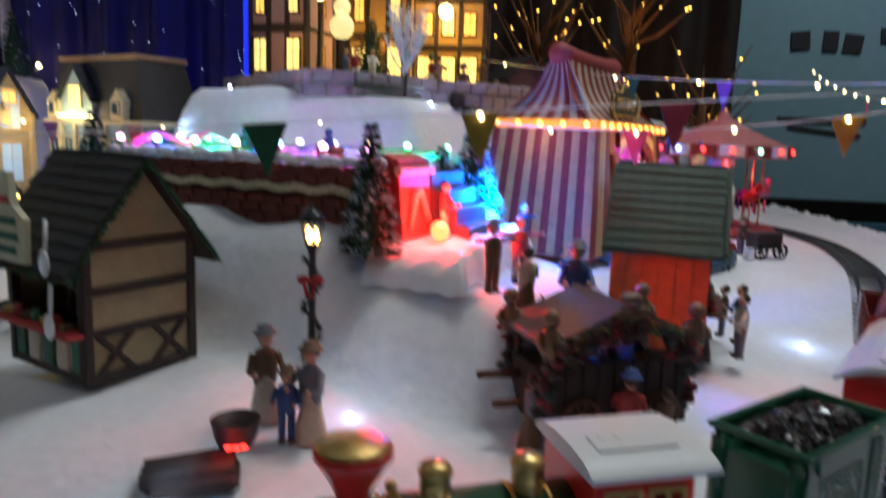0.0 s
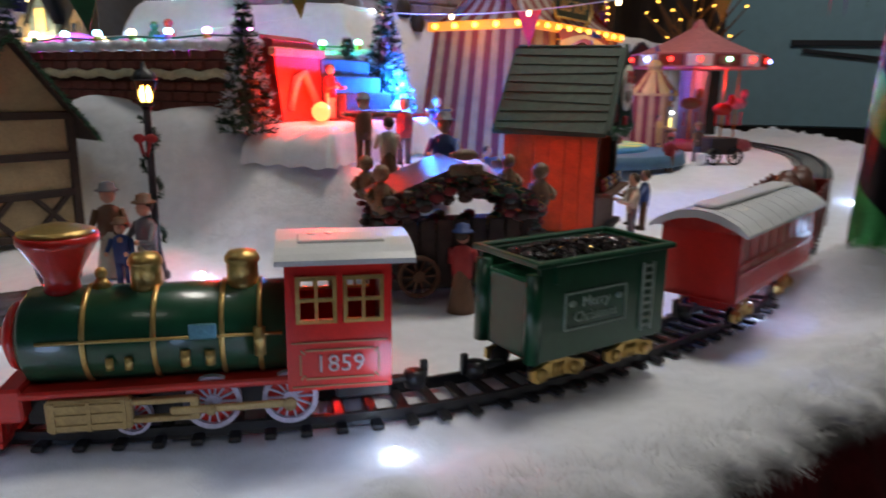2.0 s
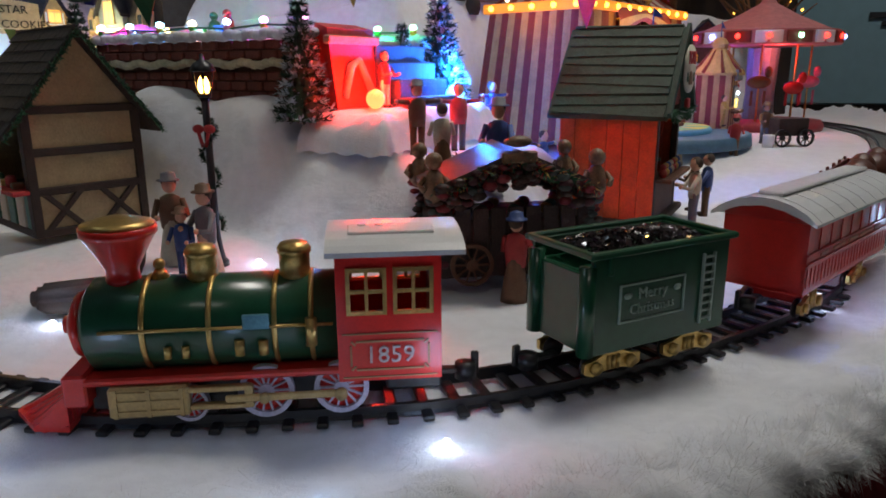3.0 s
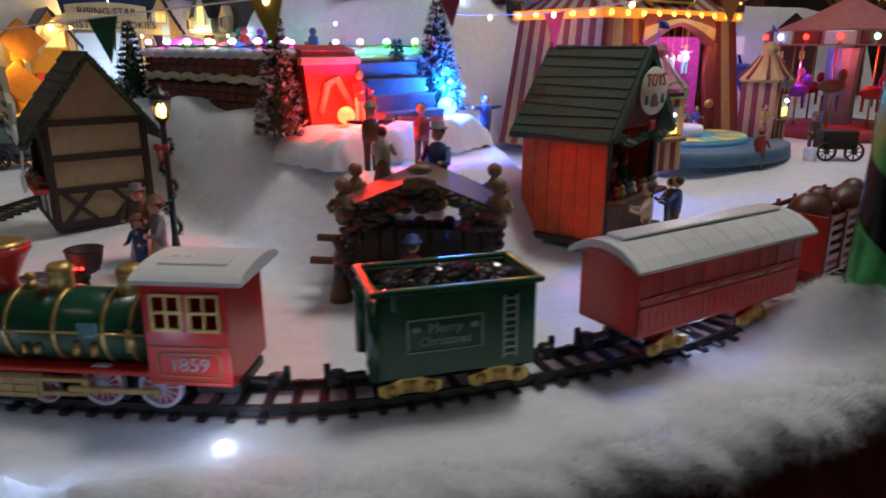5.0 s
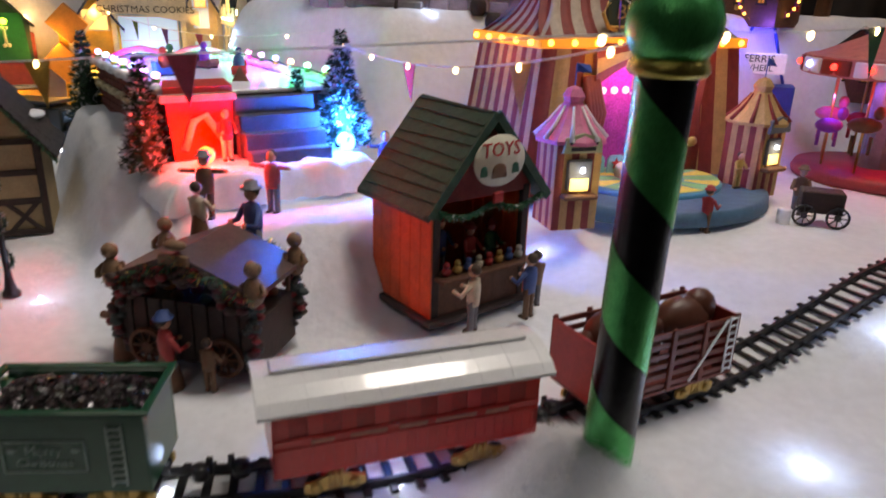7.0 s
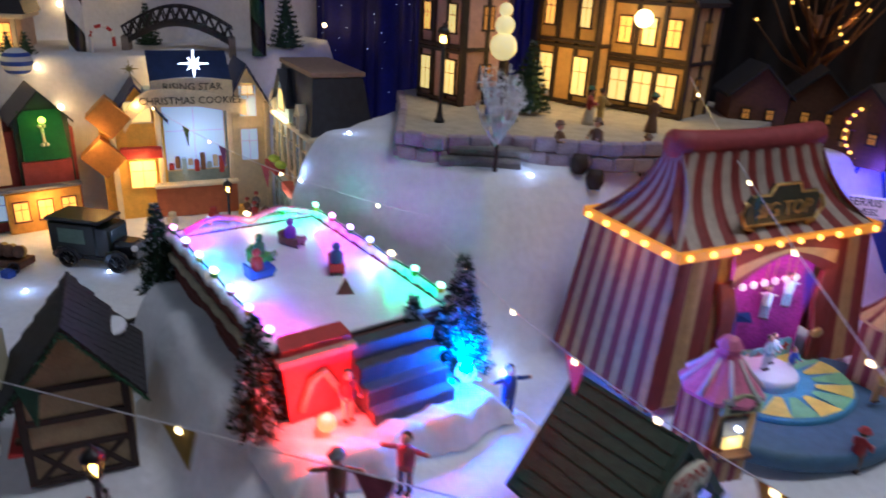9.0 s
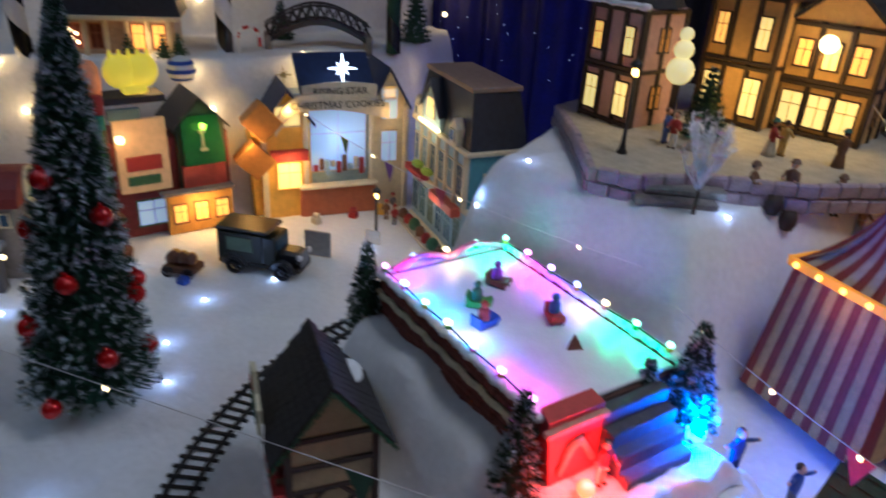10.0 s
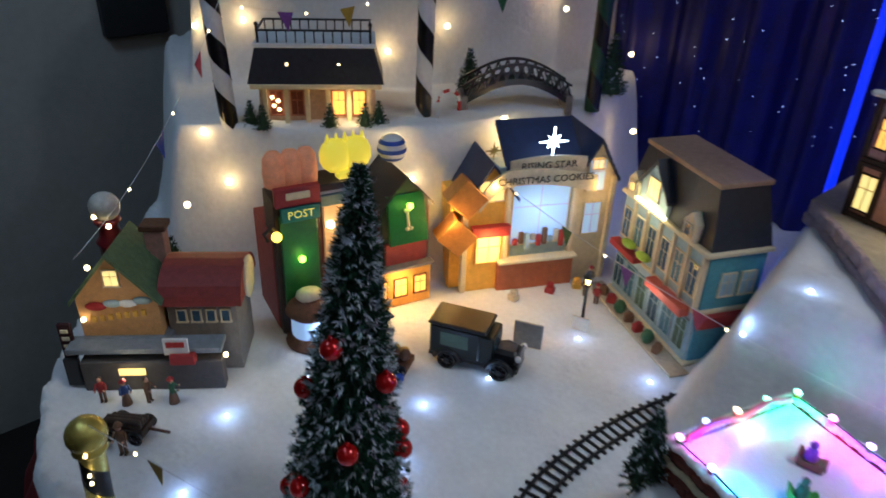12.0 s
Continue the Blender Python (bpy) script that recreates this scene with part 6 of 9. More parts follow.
# sign
bm = bmn()
prism(bm, [(-0.044, 0), (0.044, 0), (0.046, 0.020), (0.040, 0.027), (0.020, 0.027), (0.015, 0.036), (-0.015, 0.036), (-0.020, 0.027), (-0.040, 0.027), (-0.046, 0.020)], 0.004, (0, -TY * 0.86, TB + 0.014), "xz")
sg = part("sign", bm, mat("dark_green_sign", (0.02, 0.035, 0.02), 0.4), tent, "dark sign with gold border and gold letters")
letters("lettering", "BIG TOP", 0.019, GOLD, sg, at(0, -TY * 0.86 - 0.001, TB + 0.027, FRONT), 0.0008)
for pts in (((-0.046, 0.0), (0.046, 0.0)), ((-0.040, 0.027), (-0.020, 0.027), (-0.015, 0.036), (0.015, 0.036), (0.020, 0.027), (0.040, 0.027))):
    bm = bmn()
    tube(bm, [(x, -TY * 0.86, TB + 0.014 + z) for x, z in pts], 0.0013, 6)
    part("border", bm, GOLD, sg)
for sx in (-1, 1):
    bm = bmn()
    tube(bm, [(sx * 0.046, -TY * 0.87, TB + 0.036), (sx * 0.052, -TY * 0.87, TB + 0.026), (sx * 0.044, -TY * 0.87, TB + 0.013), (sx * 0.034, -TY * 0.87, TB + 0.010)], 0.002, 6)
    part("scroll", bm, GOLD, sg)
# stage
bm = bmn()
lathe(bm, [(0.070, 0), (0.071, 0.010), (0.069, 0.012), (0.0005, 0.0125)], (0, -TY - 0.030, 0), 40, scale=(1.05, 0.82, 1))
stg = part("stage", bm, mat("stage_blue", (0.10, 0.35, 0.55), 0.5, var=0.25), tent, "round blue stage floor")
for k in range(16):
    a = 6.283 * k / 16
    bm = bmn()
    c, s = math.cos(a), math.sin(a)
    put(bm, [(c * 0.072, s * 0.055 - TY - 0.030, 0.0131), (math.cos(a + 0.2) * 0.071, math.sin(a + 0.2) * 0.056 - TY - 0.030, 0.0131), (math.cos(a + 0.1) * 0.034, math.sin(a + 0.1) * 0.027 - TY - 0.030, 0.0134), (math.cos(a - 0.1) * 0.034, math.sin(a - 0.1) * 0.027 - TY - 0.030, 0.0134), (math.cos(a - 0.2) * 0.071, math.sin(a - 0.2) * 0.056 - TY - 0.030, 0.0131)], ((0, 1, 2, 3, 4),))
    part("star_ray", bm, (mat("ray_yellow", (0.75, 0.6, 0.12), 0.5), mat("ray_green", (0.2, 0.5, 0.25), 0.5))[k % 2], stg)
bm = bmn()
lathe(bm, [(0.026, 0.0125), (0.026, 0.022), (0.024, 0.024), (0.0005, 0.0245)], (-0.008, -TY - 0.022, 0), 28)
part("podium", bm, WHITE, tent, "white round podium")
bm = bmn()
for i in range(20):
    a0, a1 = math.pi * i / 20, math.pi * (i + 1) / 20
    put(bm, [(0.058 * math.cos(a0), -TY + 0.004 + 0.03 * math.sin(a0), 0.0), (0.058 * math.cos(a1), -TY + 0.004 + 0.03 * math.sin(a1), 0.0), (0.058 * math.cos(a1), -TY + 0.004 + 0.03 * math.sin(a1), 0.118), (0.058 * math.cos(a0), -TY + 0.004 + 0.03 * math.sin(a0), 0.118)], ((0, 1, 2, 3),))
part("backcloth", bm, mat("magenta_backcloth", (0.45, 0.06, 0.30), 0.7, var=0.5, scale=60), tent, "magenta painted backcloth")
for k in range(5):
    bm = bmn()
    x = -0.044 + 0.022 * k
    y = -TY + 0.004 - 0.006 * (1 - abs(k - 2) / 2)
    prism(bm, [(-0.010, 0), (0.010, 0), (0.010, 0.014), (0.007, 0.018), (-0.007, 0.018), (-0.010, 0.014)], 0.002, (x, y, 0.013), "xz")
    sp = part("star_panel", bm, mat("panel_aqua", (0.25, 0.62, 0.62), 0.5), tent, "aqua panel with a red star")
    bm = bmn()
    prism(bm, [((0.0062 if i % 2 == 0 else 0.0026) * math.sin(i * math.pi / 5), (0.0062 if i % 2 == 0 else 0.0026) * math.cos(i * math.pi / 5)) for i in range(10)], 0.001, (x, y - 0.0011, 0.0225), "xz")
    part("star", bm, REDINK, sp)
for k in range(7):
    bm = bmn()
    cyl(bm, (-0.042 + 0.014 * k, -TY + 0.010, TB - 0.046), 0.0036, -0.002, axis="y", n=12)
    part("round_light", bm, lamp_mat("pale_disc", (1.0, 0.85, 0.75), 1.0), tent, "pale round stage light")
for dx, dz in ((-0.014, 0), (0.012, 0.008)):
    bm = bmn()
    for s in (-1, 1):
        tube(bm, [(dx + s * 0.005, -TY - 0.006, TB - 0.012), (dx + s * 0.005, -TY - 0.006, TB - 0.042 + dz)], 0.0004, 4)
    tube(bm, [(dx - 0.006, -TY - 0.006, TB - 0.042 + dz), (dx + 0.006, -TY - 0.006, TB - 0.042 + dz)], 0.0008, 5)
    part("trapeze", bm, GOLD, tent)
    q = T @ Vector((dx, -TY - 0.008, TB - 0.072 + dz))
    figurine(q.x, q.y, q.z, math.degrees(TA) - 40, WHITE, PALEBLUE, None, 0.034, False, 0.9, "pale painted acrobat figurine hanging from the trapeze", "acrobats", reach=0.004)
for dx, dy, c, h in ((-0.018, -0.024, PALEBLUE, 0.036), (-0.004, -0.018, WHITE, 0.032), (0.016, -0.026, BLUE, 0.030)):
    q = T @ Vector((dx, -TY + dy, 0.026 if dx < 0.01 else 0.014))
    figurine(q.x, q.y, q.z, math.degrees(TA), c, WHITE, None, h, False, 0.9, "pale painted circus figurine on the stage", "circus figures")
for p, w, c in (((0.0, -TY + 0.006, TB - 0.030), 0.10, (1.0, 0.12, 0.75)), ((0.0, -TY - 0.045, TB - 0.040), 0.15, (0.35, 0.55, 1.0))):
    bulb_lamp(T @ Vector(p), w, c, 0.006)
# ticket booths
for lx, ly, dome, r in ((-0.140, -TY - 0.080, False, -10), (0.098, -TY - 0.060, True, 8)):
    q = T @ Vector((lx, ly, 0))
    t = thing("ticket_booth", q.x, q.y, 0.045, math.degrees(TA) + r, "small striped ticket booth with peaked roof and lit window", "booth", "ticket booths")
    w, h = 0.020, 0.072
    for side in range(4):
        a = side * math.pi / 2
        bm = tent_side((-w, -w, 0), (w, -w, 0), (-w, -w, h), (w, -w, h), 6, ribs=0.0009, steps=1)
        o = part("striped_wall", bm, [STRIPE_A, STRIPE_B], t)
        o.rotation_euler = (0, 0, a)
    bm = bmn()
    lathe(bm, [(0.031, h), (0.031, h + 0.003), (0.020, h + 0.014), (0.010, h + 0.028), (0.008, h + 0.031), (0.0098, h + 0.036), (0.006, h + 0.042), (0.0006, h + 0.044)], (0, 0, 0), 8, smooth=False)
    for f in bm.faces:
        f.material_index = 0
    part("peaked_roof", bm, STRIPE_B if dome else PINK, t, "peaked striped roof")
    bm = bmn()
    for k in range(8):
        a = 6.283 * (k + 0.5) / 8
        tube(bm, [(math.cos(a) * 0.0295, math.sin(a) * 0.0295, h + 0.0035), (math.cos(a) * 0.019, math.sin(a) * 0.019, h + 0.0148), (math.cos(a) * 0.0095, math.sin(a) * 0.0095, h + 0.0285)], 0.0024, 5, r2=0.001)
    part("roof_stripe", bm, STRIPE_A if dome else WHITE, t)
    bm = bmn()
    box(bm, (0, -w - 0.0015, 0.047), (0.022, 0.004, 0.026), bev=0.002)
    part("window_frame", bm, GREYPAINT, t)
    bm = bmn()
    box(bm, (0, -w - 0.0038, 0.0395), (0.016, 0.001, 0.010))
    part("lit_pane", bm, W_PALE, t, "glowing pale window")
    bm = bmn()
    ball(bm, (0.002, -w - 0.0045, 0.0515), 0.002, 8)
    part("small_bulb", bm, L_WHITE, t)
    bm = bmn()
    box(bm, (0, -w - 0.006, 0.030), (0.030, 0.010, 0.004), bev=0.001)
    part("shelf", bm, BROWN, t)
    bm = bmn()
    prism(bm, [(-0.017, 0), (0.017, 0), (0.015, 0.012), (0, 0.016), (-0.015, 0.012)], 0.003, (0, -w - 0.006, 0.066), "xz")
    sb = part("sign_board", bm, mat("ticket_sign", (0.42, 0.46, 0.26), 0.6) if not dome else GREYPAINT, t, "pale green sign board")
    if not dome:
        for k in range(2):
            bm = bmn()
            box(bm, (0, -w - 0.0065, 0.0745 - 0.005 * k), (0.024 - 0.003 * k, 0.001, 0.003))
            part("worn_print", bm, INK, sb)
    bm = bmn()
    tube(bm, [(0, 0, h + 0.043), (0, 0, h + 0.062)], 0.0006, 5)
    put(bm, [(0, 0, h + 0.062), (0.014, 0.004, h + 0.060), (0.013, -0.002, h + 0.054), (0, 0, h + 0.055)], ((0, 1, 2, 3),))
    part("flag", bm, BLUE, t, "small dark blue flag")
    bulb_lamp(t.matrix_world @ Vector((0, -w - 0.012, 0.042)), 0.012, (1, 0.85, 0.5), 0.003)
q = T @ Vector((-0.02, -TY - 0.125, 0))
figurine(q.x, q.y, gz(q.x, q.y), 160, C_RED, C_BROWN, C_RED, 0.042, False, 0.9, "painted figurine in red watching the stage")
q = T @ Vector((0.055, -TY - 0.085, 0.012))
figurine(q.x, q.y, q.z, 60, C_MUST, C_MUST, None, 0.036, False, 1.0, "gold painted figurine at the edge of the stage")
bm = bmn()
lathe(bm, [(0.112, 0), (0.110, 0.012), (0.104, 0.013)], (0, 0, 0), 36, scale=(1.0, 0.72, 1))
q = T @ Vector((0.0, -TY - 0.05, -0.006))
single("stage_kerb", bm, mat("kerb_blue", (0.06, 0.14, 0.22), 0.6), q.x, q.y, q.z, math.degrees(TA), "dark blue raised base before the circus tent", "platform")

# ---- carousel ----
car = thing("carousel", 0.585, 1.455, 0.038, 15, "toy carousel in red and purple light with a scalloped canopy", "carousel")
bm = bmn()
lathe(bm, [(0.088, 0), (0.090, 0.006), (0.086, 0.014), (0.0005, 0.0145)], (0, 0, 0), 32)
part("platform", bm, mat("carousel_red", (0.35, 0.05, 0.06), 0.5), car)
bm = bmn()
lathe(bm, [(0.022, 0.014), (0.020, 0.05), (0.022, 0.115)], (0, 0, 0), 12, smooth=False)
part("core", bm, mat("mirror_teal", (0.15, 0.3, 0.32), 0.3), car)
bm = bmn()
lathe(bm, [(0.098, 0.118), (0.100, 0.120), (0.098, 0.138), (0.086, 0.140), (0.045, 0.158), (0.012, 0.176), (0.004, 0.188), (0.0005, 0.190)], (0, 0, 0), 16, smooth=False)
part("canopy", bm, mat("canopy_pink", (0.5, 0.16, 0.16), 0.55), car, "peaked pink and white canopy")
for k in range(16):
    a = 6.283 * k / 16
    bm = bmn()
    box(bm, (math.cos(a) * 0.0975, math.sin(a) * 0.0975, 0.128), (0.004, 0.034, 0.016), a, bev=0.001)
    part("valance", bm, WHITE if k % 2 else STRIPE_A, car)
    bm = bmn()
    ball(bm, (math.cos(a) * 0.101, math.sin(a) * 0.101, 0.129), 0.0036, 8)
    part("rim_bulb", bm, L_RED if k % 3 else (L_BLUE if k % 2 else L_GREEN), car)
for k in range(8):
    a = 6.283 * (k + 0.4) / 8
    x, y = math.cos(a) * 0.062, math.sin(a) * 0.062
    bm = bmn()
    cyl(bm, (x, y, 0.014), 0.0014, 0.106, n=6)
    part("brass_pole", bm, GOLD, car)
    bm = bmn()
    ball(bm, (x, y, 0.060 + 0.008 * (k % 2)), 0.0125, 10, scale=(1.4 if k % 2 else 1.2, 0.6, 0.7))
    ball(bm, (x + 0.012, y, 0.074 + 0.008 * (k % 2)), 0.006, 8, scale=(1, 0.7, 1.3))
    for d in (-0.009, 0.009):
        cyl(bm, (x + d, y, 0.036), 0.002, 0.02, n=6)
    part("ride_figure", bm, (PURPLE, C_BROWN, REDINK, PINK)[k % 4], car)
for p, w, c in (((0.0, -0.05, 0.105), 0.12, (1.0, 0.08, 0.08)), ((-0.06, -0.02, 0.095), 0.09, (0.3, 0.1, 1.0))):
    bulb_lamp(car.matrix_world @ Vector(p), w, c, 0.006)
# popcorn wagon before the carousel
pc = thing("snack_cart", 0.575, 1.205, 0.038, 20, "dark little snack cart with wheels standing on the snow", "cart")
bm = bmn()
box(bm, (0, 0, 0.022), (0.036, 0.022, 0.020), bev=0.001)
part("box_body", bm, DARKWOOD, pc)
for sx in (-1, 1):
    w = part("wheel", wheel_mesh(0.010, 8), BLACK, pc)
    w.location = (sx * 0.014, -0.013, 0.010)
bm = bmn()
lathe(bm, [(0.006, 0.0), (0.0065, 0.013), (0.006, 0.014)], (-0.030, -0.012, 0), 12)
part("bucket", bm, SILVER, pc)
figurine(0.553, 1.222, 0.038, 20, C_BROWN, C_GREY, C_BROWN, 0.048, False, 0.8, "dark painted figurine beside the snack cart")

# ---- ferris wheel behind the tent ----
fw = thing("ferris_wheel", 0.415, 1.52, 0.07, 20, "toy ferris wheel ringed with orange bulbs in blue light", "ferris wheel")
bm = bmn()
box(bm, (0, 0, 0.03), (0.10, 0.05, 0.06), bev=0.003)
part("base", bm, BLUE, fw)
bm = bmn()
box(bm, (0, -0.030, 0.086), (0.066, 0.004, 0.026), bev=0.002)
fs = part("sign", bm, mat("ferris_sign", (0.7, 0.66, 0.6), 0.5, glow=0.35, glow_color=(0.8, 0.7, 0.9)), fw, "lit white sign with dark letters")
letters("lettering", "FERRIS", 0.013, INK, fs, at(0, -0.0325, 0.0915, FRONT))
letters("lettering", "WHEEL", 0.011, INK, fs, at(0, -0.0325, 0.0800, FRONT))
for y in (-0.010, 0.010):
    bm = bmn()
    lathe(bm, [(0.036, y - 0.001), (0.038, y - 0.001), (0.038, y + 0.001), (0.036, y + 0.001), (0.036, y - 0.001)], (0, 0, 0.172), 32, axis="y", cap=False)
    for k in range(8):
        a = 6.283 * k / 8
        tube(bm, [(0, y, 0.172), (math.cos(a) * 0.037, y, 0.172 + math.sin(a) * 0.037)], 0.0008, 4)
    part("rim", bm, PURPLE, fw)
for k in range(24):
    a = 6.283 * k / 24
    bm = bmn()
    ball(bm, (math.cos(a) * 0.037, -0.013, 0.172 + math.sin(a) * 0.037), 0.0020, 6)
    part("rim_bulb", bm, L_ORANGE, fw)
for sx in (-1, 1):
    bm = bmn()
    tube(bm, [(sx * 0.035, -0.016, 0.06), (0, -0.016, 0.172)], 0.002, 6)
    part("strut", bm, BLUE, fw)
for k in range(8):
    a = 6.283 * (k + 0.5) / 8
    bm = bmn()
    box(bm, (math.cos(a) * 0.037, 0, 0.172 + math.sin(a) * 0.037 - 0.004), (0.009, 0.014, 0.008), bev=0.001)
    part("gondola", bm, C_RED if k % 2 else C_MUST, fw)
bulb_lamp(fw.matrix_world @ Vector((0.0, -0.04, 0.13)), 0.14, (0.12, 0.08, 1.0), 0.006)

# ---- makers for the lit houses ----


def wall_box(t, name, c, s, m, label="", bev=0.001):
    bm = bmn()
    box(bm, c, s, bev=bev)
    return part(name, bm, m, t, label)


def gable(t, name, half, z0, ze, zr, depth, y, m, x=0.0, label=""):
    bm = bmn()
    prism(bm, [(-half, z0), (half, z0), (half, ze), (0, zr), (-half, ze)], depth, (x, y, 0), "xz")
    return part(name, bm, m, t, label)


def slopes(t, half, ze, zr, y0, y1, m, x=0.0, over=0.006, th=0.004, label="", name="roof", rows=0):
    """Two roof slopes whose ridge runs along y."""
    for s in (-1, 1):
        bm = bmn()
        k = (zr - ze) / half
        xe, zz = s * (half + over), ze - over * k
        put(bm, [(x + xe, y0, zz), (x + xe, y1, zz), (x, y1, zr), (x, y0, zr), (x + xe, y0, zz + th), (x + xe, y1, zz + th), (x, y1, zr + th), (x, y0, zr + th)], BOXF)
        slope = part(name, bm, m, t, label)
        for i in range(rows):
            f = (i + 0.5) / rows
            L = math.hypot(xe, zr - zz) / rows
            bm = bmn()
            box(bm, (x + xe * (1 - f), (y0 + y1) / 2, zz + (zr - zz) * f + th + 0.0004), (L * 1.1, abs(y1 - y0), 0.0012), ry=s * math.atan2(zr - zz, abs(xe)) - s * 0.08)
            part("roof_course", bm, m, slope)


def window(t, x, y, z, w, h, lit, frame_m, bars=True, face=-1, along="x"):
    bm = bmn()
    b = 0.0018

    def bx(cx, cz, sx, sz, d=0.003):
        if along == "x":
            box(bm, (x + cx, y, z + cz), (sx, d, sz))
        else:
            box(bm, (x, y + cx, z + cz), (d, sx, sz))

    bx(-w / 2, 0, b, h + b)
    bx(w / 2, 0, b, h + b)
    bx(0, h / 2, w + b, b)
    bx(0, -h / 2, w + b * 2, b * 1.3, 0.004)
    if bars:
        bx(0, 0, b * 0.5, h, 0.0028)
        bx(0, h * 0.12, w, b * 0.5, 0.0028)
    f = part("window_frame", bm, frame_m, t)
    bm = bmn()
    if along == "x":
        box(bm, (x, y, z), (w, 0.0018, h))
    else:
        box(bm, (x, y, z), (0.0018, w, h))
    part("pane", bm, lit, f)
    return f


def icing(bm, p0, p1, n, r, drop=0.5):
    p0, p1 = Vector(p0), Vector(p1)
    for i in range(n):
        q = p0.lerp(p1, (i + 0.5) / n)
        ball(bm, q, r * rng.uniform(0.75, 1.15), 6, scale=(1.2, 1.2, drop * rng.uniform(0.8, 1.3)))


# ---- big frosted tree with red baubles ----
BT = (-0.264, 0.656)
big = conifer("christmas_tree", BT[0], BT[1], 0.0, 0.396, 0.060, 62, 42, 9, "tall frosted bottle-brush tree hung with red baubles", 0.42, mats=[FROSTGREEN, PINESNOW], thin=0.0010, taper=0.75, tips=True)
big.matrix_world = pose(BT[0], BT[1], 0.0, -4.3, 0, 0)
for k in range(16):
    f = (0.04, 0.07, 0.12, 0.16, 0.20, 0.24, 0.28, 0.33, 0.37, 0.42, 0.47, 0.52, 0.57, 0.62, 0.30, 0.10)[k]
    a = k * 2.4 - 1.0
    rr = 0.060 * (1 - f) ** 0.75 + 0.002
    by = BT[1] + 0.029 * f + math.sin(a) * rr
    bm = bmn()
    ball(bm, (BT[0] + math.cos(a) * rr, by, 0.395 * (0.05 + 0.93 * f)), 0.0098, 14)
    cyl(bm, (BT[0] + math.cos(a) * rr, by, 0.395 * (0.05 + 0.93 * f) + 0.0095), 0.0022, 0.003, n=8)
    single("bauble", bm, REDGLOSS, 0, 0, 0, 0, "shiny red glass bauble hanging on the tree", "bauble", "baubles on the tree")

# ---- bakery with the star ----
bak = thing("bakery", -0.487, 1.156, 0.0, 63.0, "lit bakery building with navy roofs, scroll sign and glowing star", "building", scale=1.07)
W = 0.115
wall_box(bak, "main_wall", (0, 0.055, 0.075), (2 * W, 0.09, 0.15), YELLOW, "warm ochre wall")
wall_box(bak, "centre_wall", (0.012, 0.022, 0.095), (0.125, 0.04, 0.19), PALEBLUE)
for x, hf, ze, zr, m in ((-0.062, 0.034, 0.150, 0.196, YELLOW), (0.094, 0.028, 0.172, 0.222, CREAM)):
    gable(bak, "gable", hf, 0, ze, zr, 0.10, -0.004, m, x)
    slopes(bak, hf, ze, zr, -0.012, 0.10, ROOFNAVY, x, label="navy blue roof", rows=6)
bm = bmn()
put(bm, [(-0.04, -0.006, 0.178), (0.075, -0.006, 0.178), (0.075, 0.062, 0.232), (-0.04, 0.062, 0.232), (-0.04, -0.006, 0.184), (0.075, -0.006, 0.184), (0.075, 0.062, 0.238), (-0.04, 0.062, 0.238)], BOXF)
part("roof", bm, ROOFNAVY, bak, "navy blue roof")
window(bak, 0.014, -0.0015, 0.118, 0.088, 0.096, W_COOL, CREAM)
for k in range(9):
    bm = bmn()
    box(bm, (-0.022 + 0.009 * k, -0.007, 0.077 + 0.006 * (k % 2)), (0.007, 0.006, 0.010 + 0.008 * (k % 3)), bev=0.001)
    part("shop_ware", bm, (C_RED, C_BROWN, PALEBLUE, C_CREAM)[k % 4], bak)
window(bak, -0.062, -0.0062, 0.160, 0.036, 0.030, W_PALE, CREAM, False)
window(bak, -0.062, -0.0062, 0.068, 0.036, 0.042, W_PALE, YELLOW)
window(bak, 0.094, -0.0062, 0.172, 0.026, 0.048, W_COOL, CREAM)
window(bak, 0.094, -0.0062, 0.105, 0.026, 0.050, W_COOL, CREAM)
window(bak, 0.094, -0.0062, 0.190, 0.018, 0.018, W_WARM, CREAM, False)
for x in (-0.036, 0.066, 0.122, -0.098):
    wall_box(bak, "pillar", (x, -0.004, 0.085), (0.008, 0.010, 0.17), CREAM, bev=0.0015)
wall_box(bak, "base_wall", (0.012, -0.008, 0.024), (0.118, 0.010, 0.048), mat("terracotta", (0.45, 0.14, 0.06), 0.7), "terracotta shop front base")
wall_box(bak, "sill", (0.012, -0.012, 0.050), (0.122, 0.018, 0.005), CREAM)
wall_box(bak, "awning_sign", (-0.062, -0.012, 0.102), (0.056, 0.012, 0.016), C_RED, "small red sign bar")
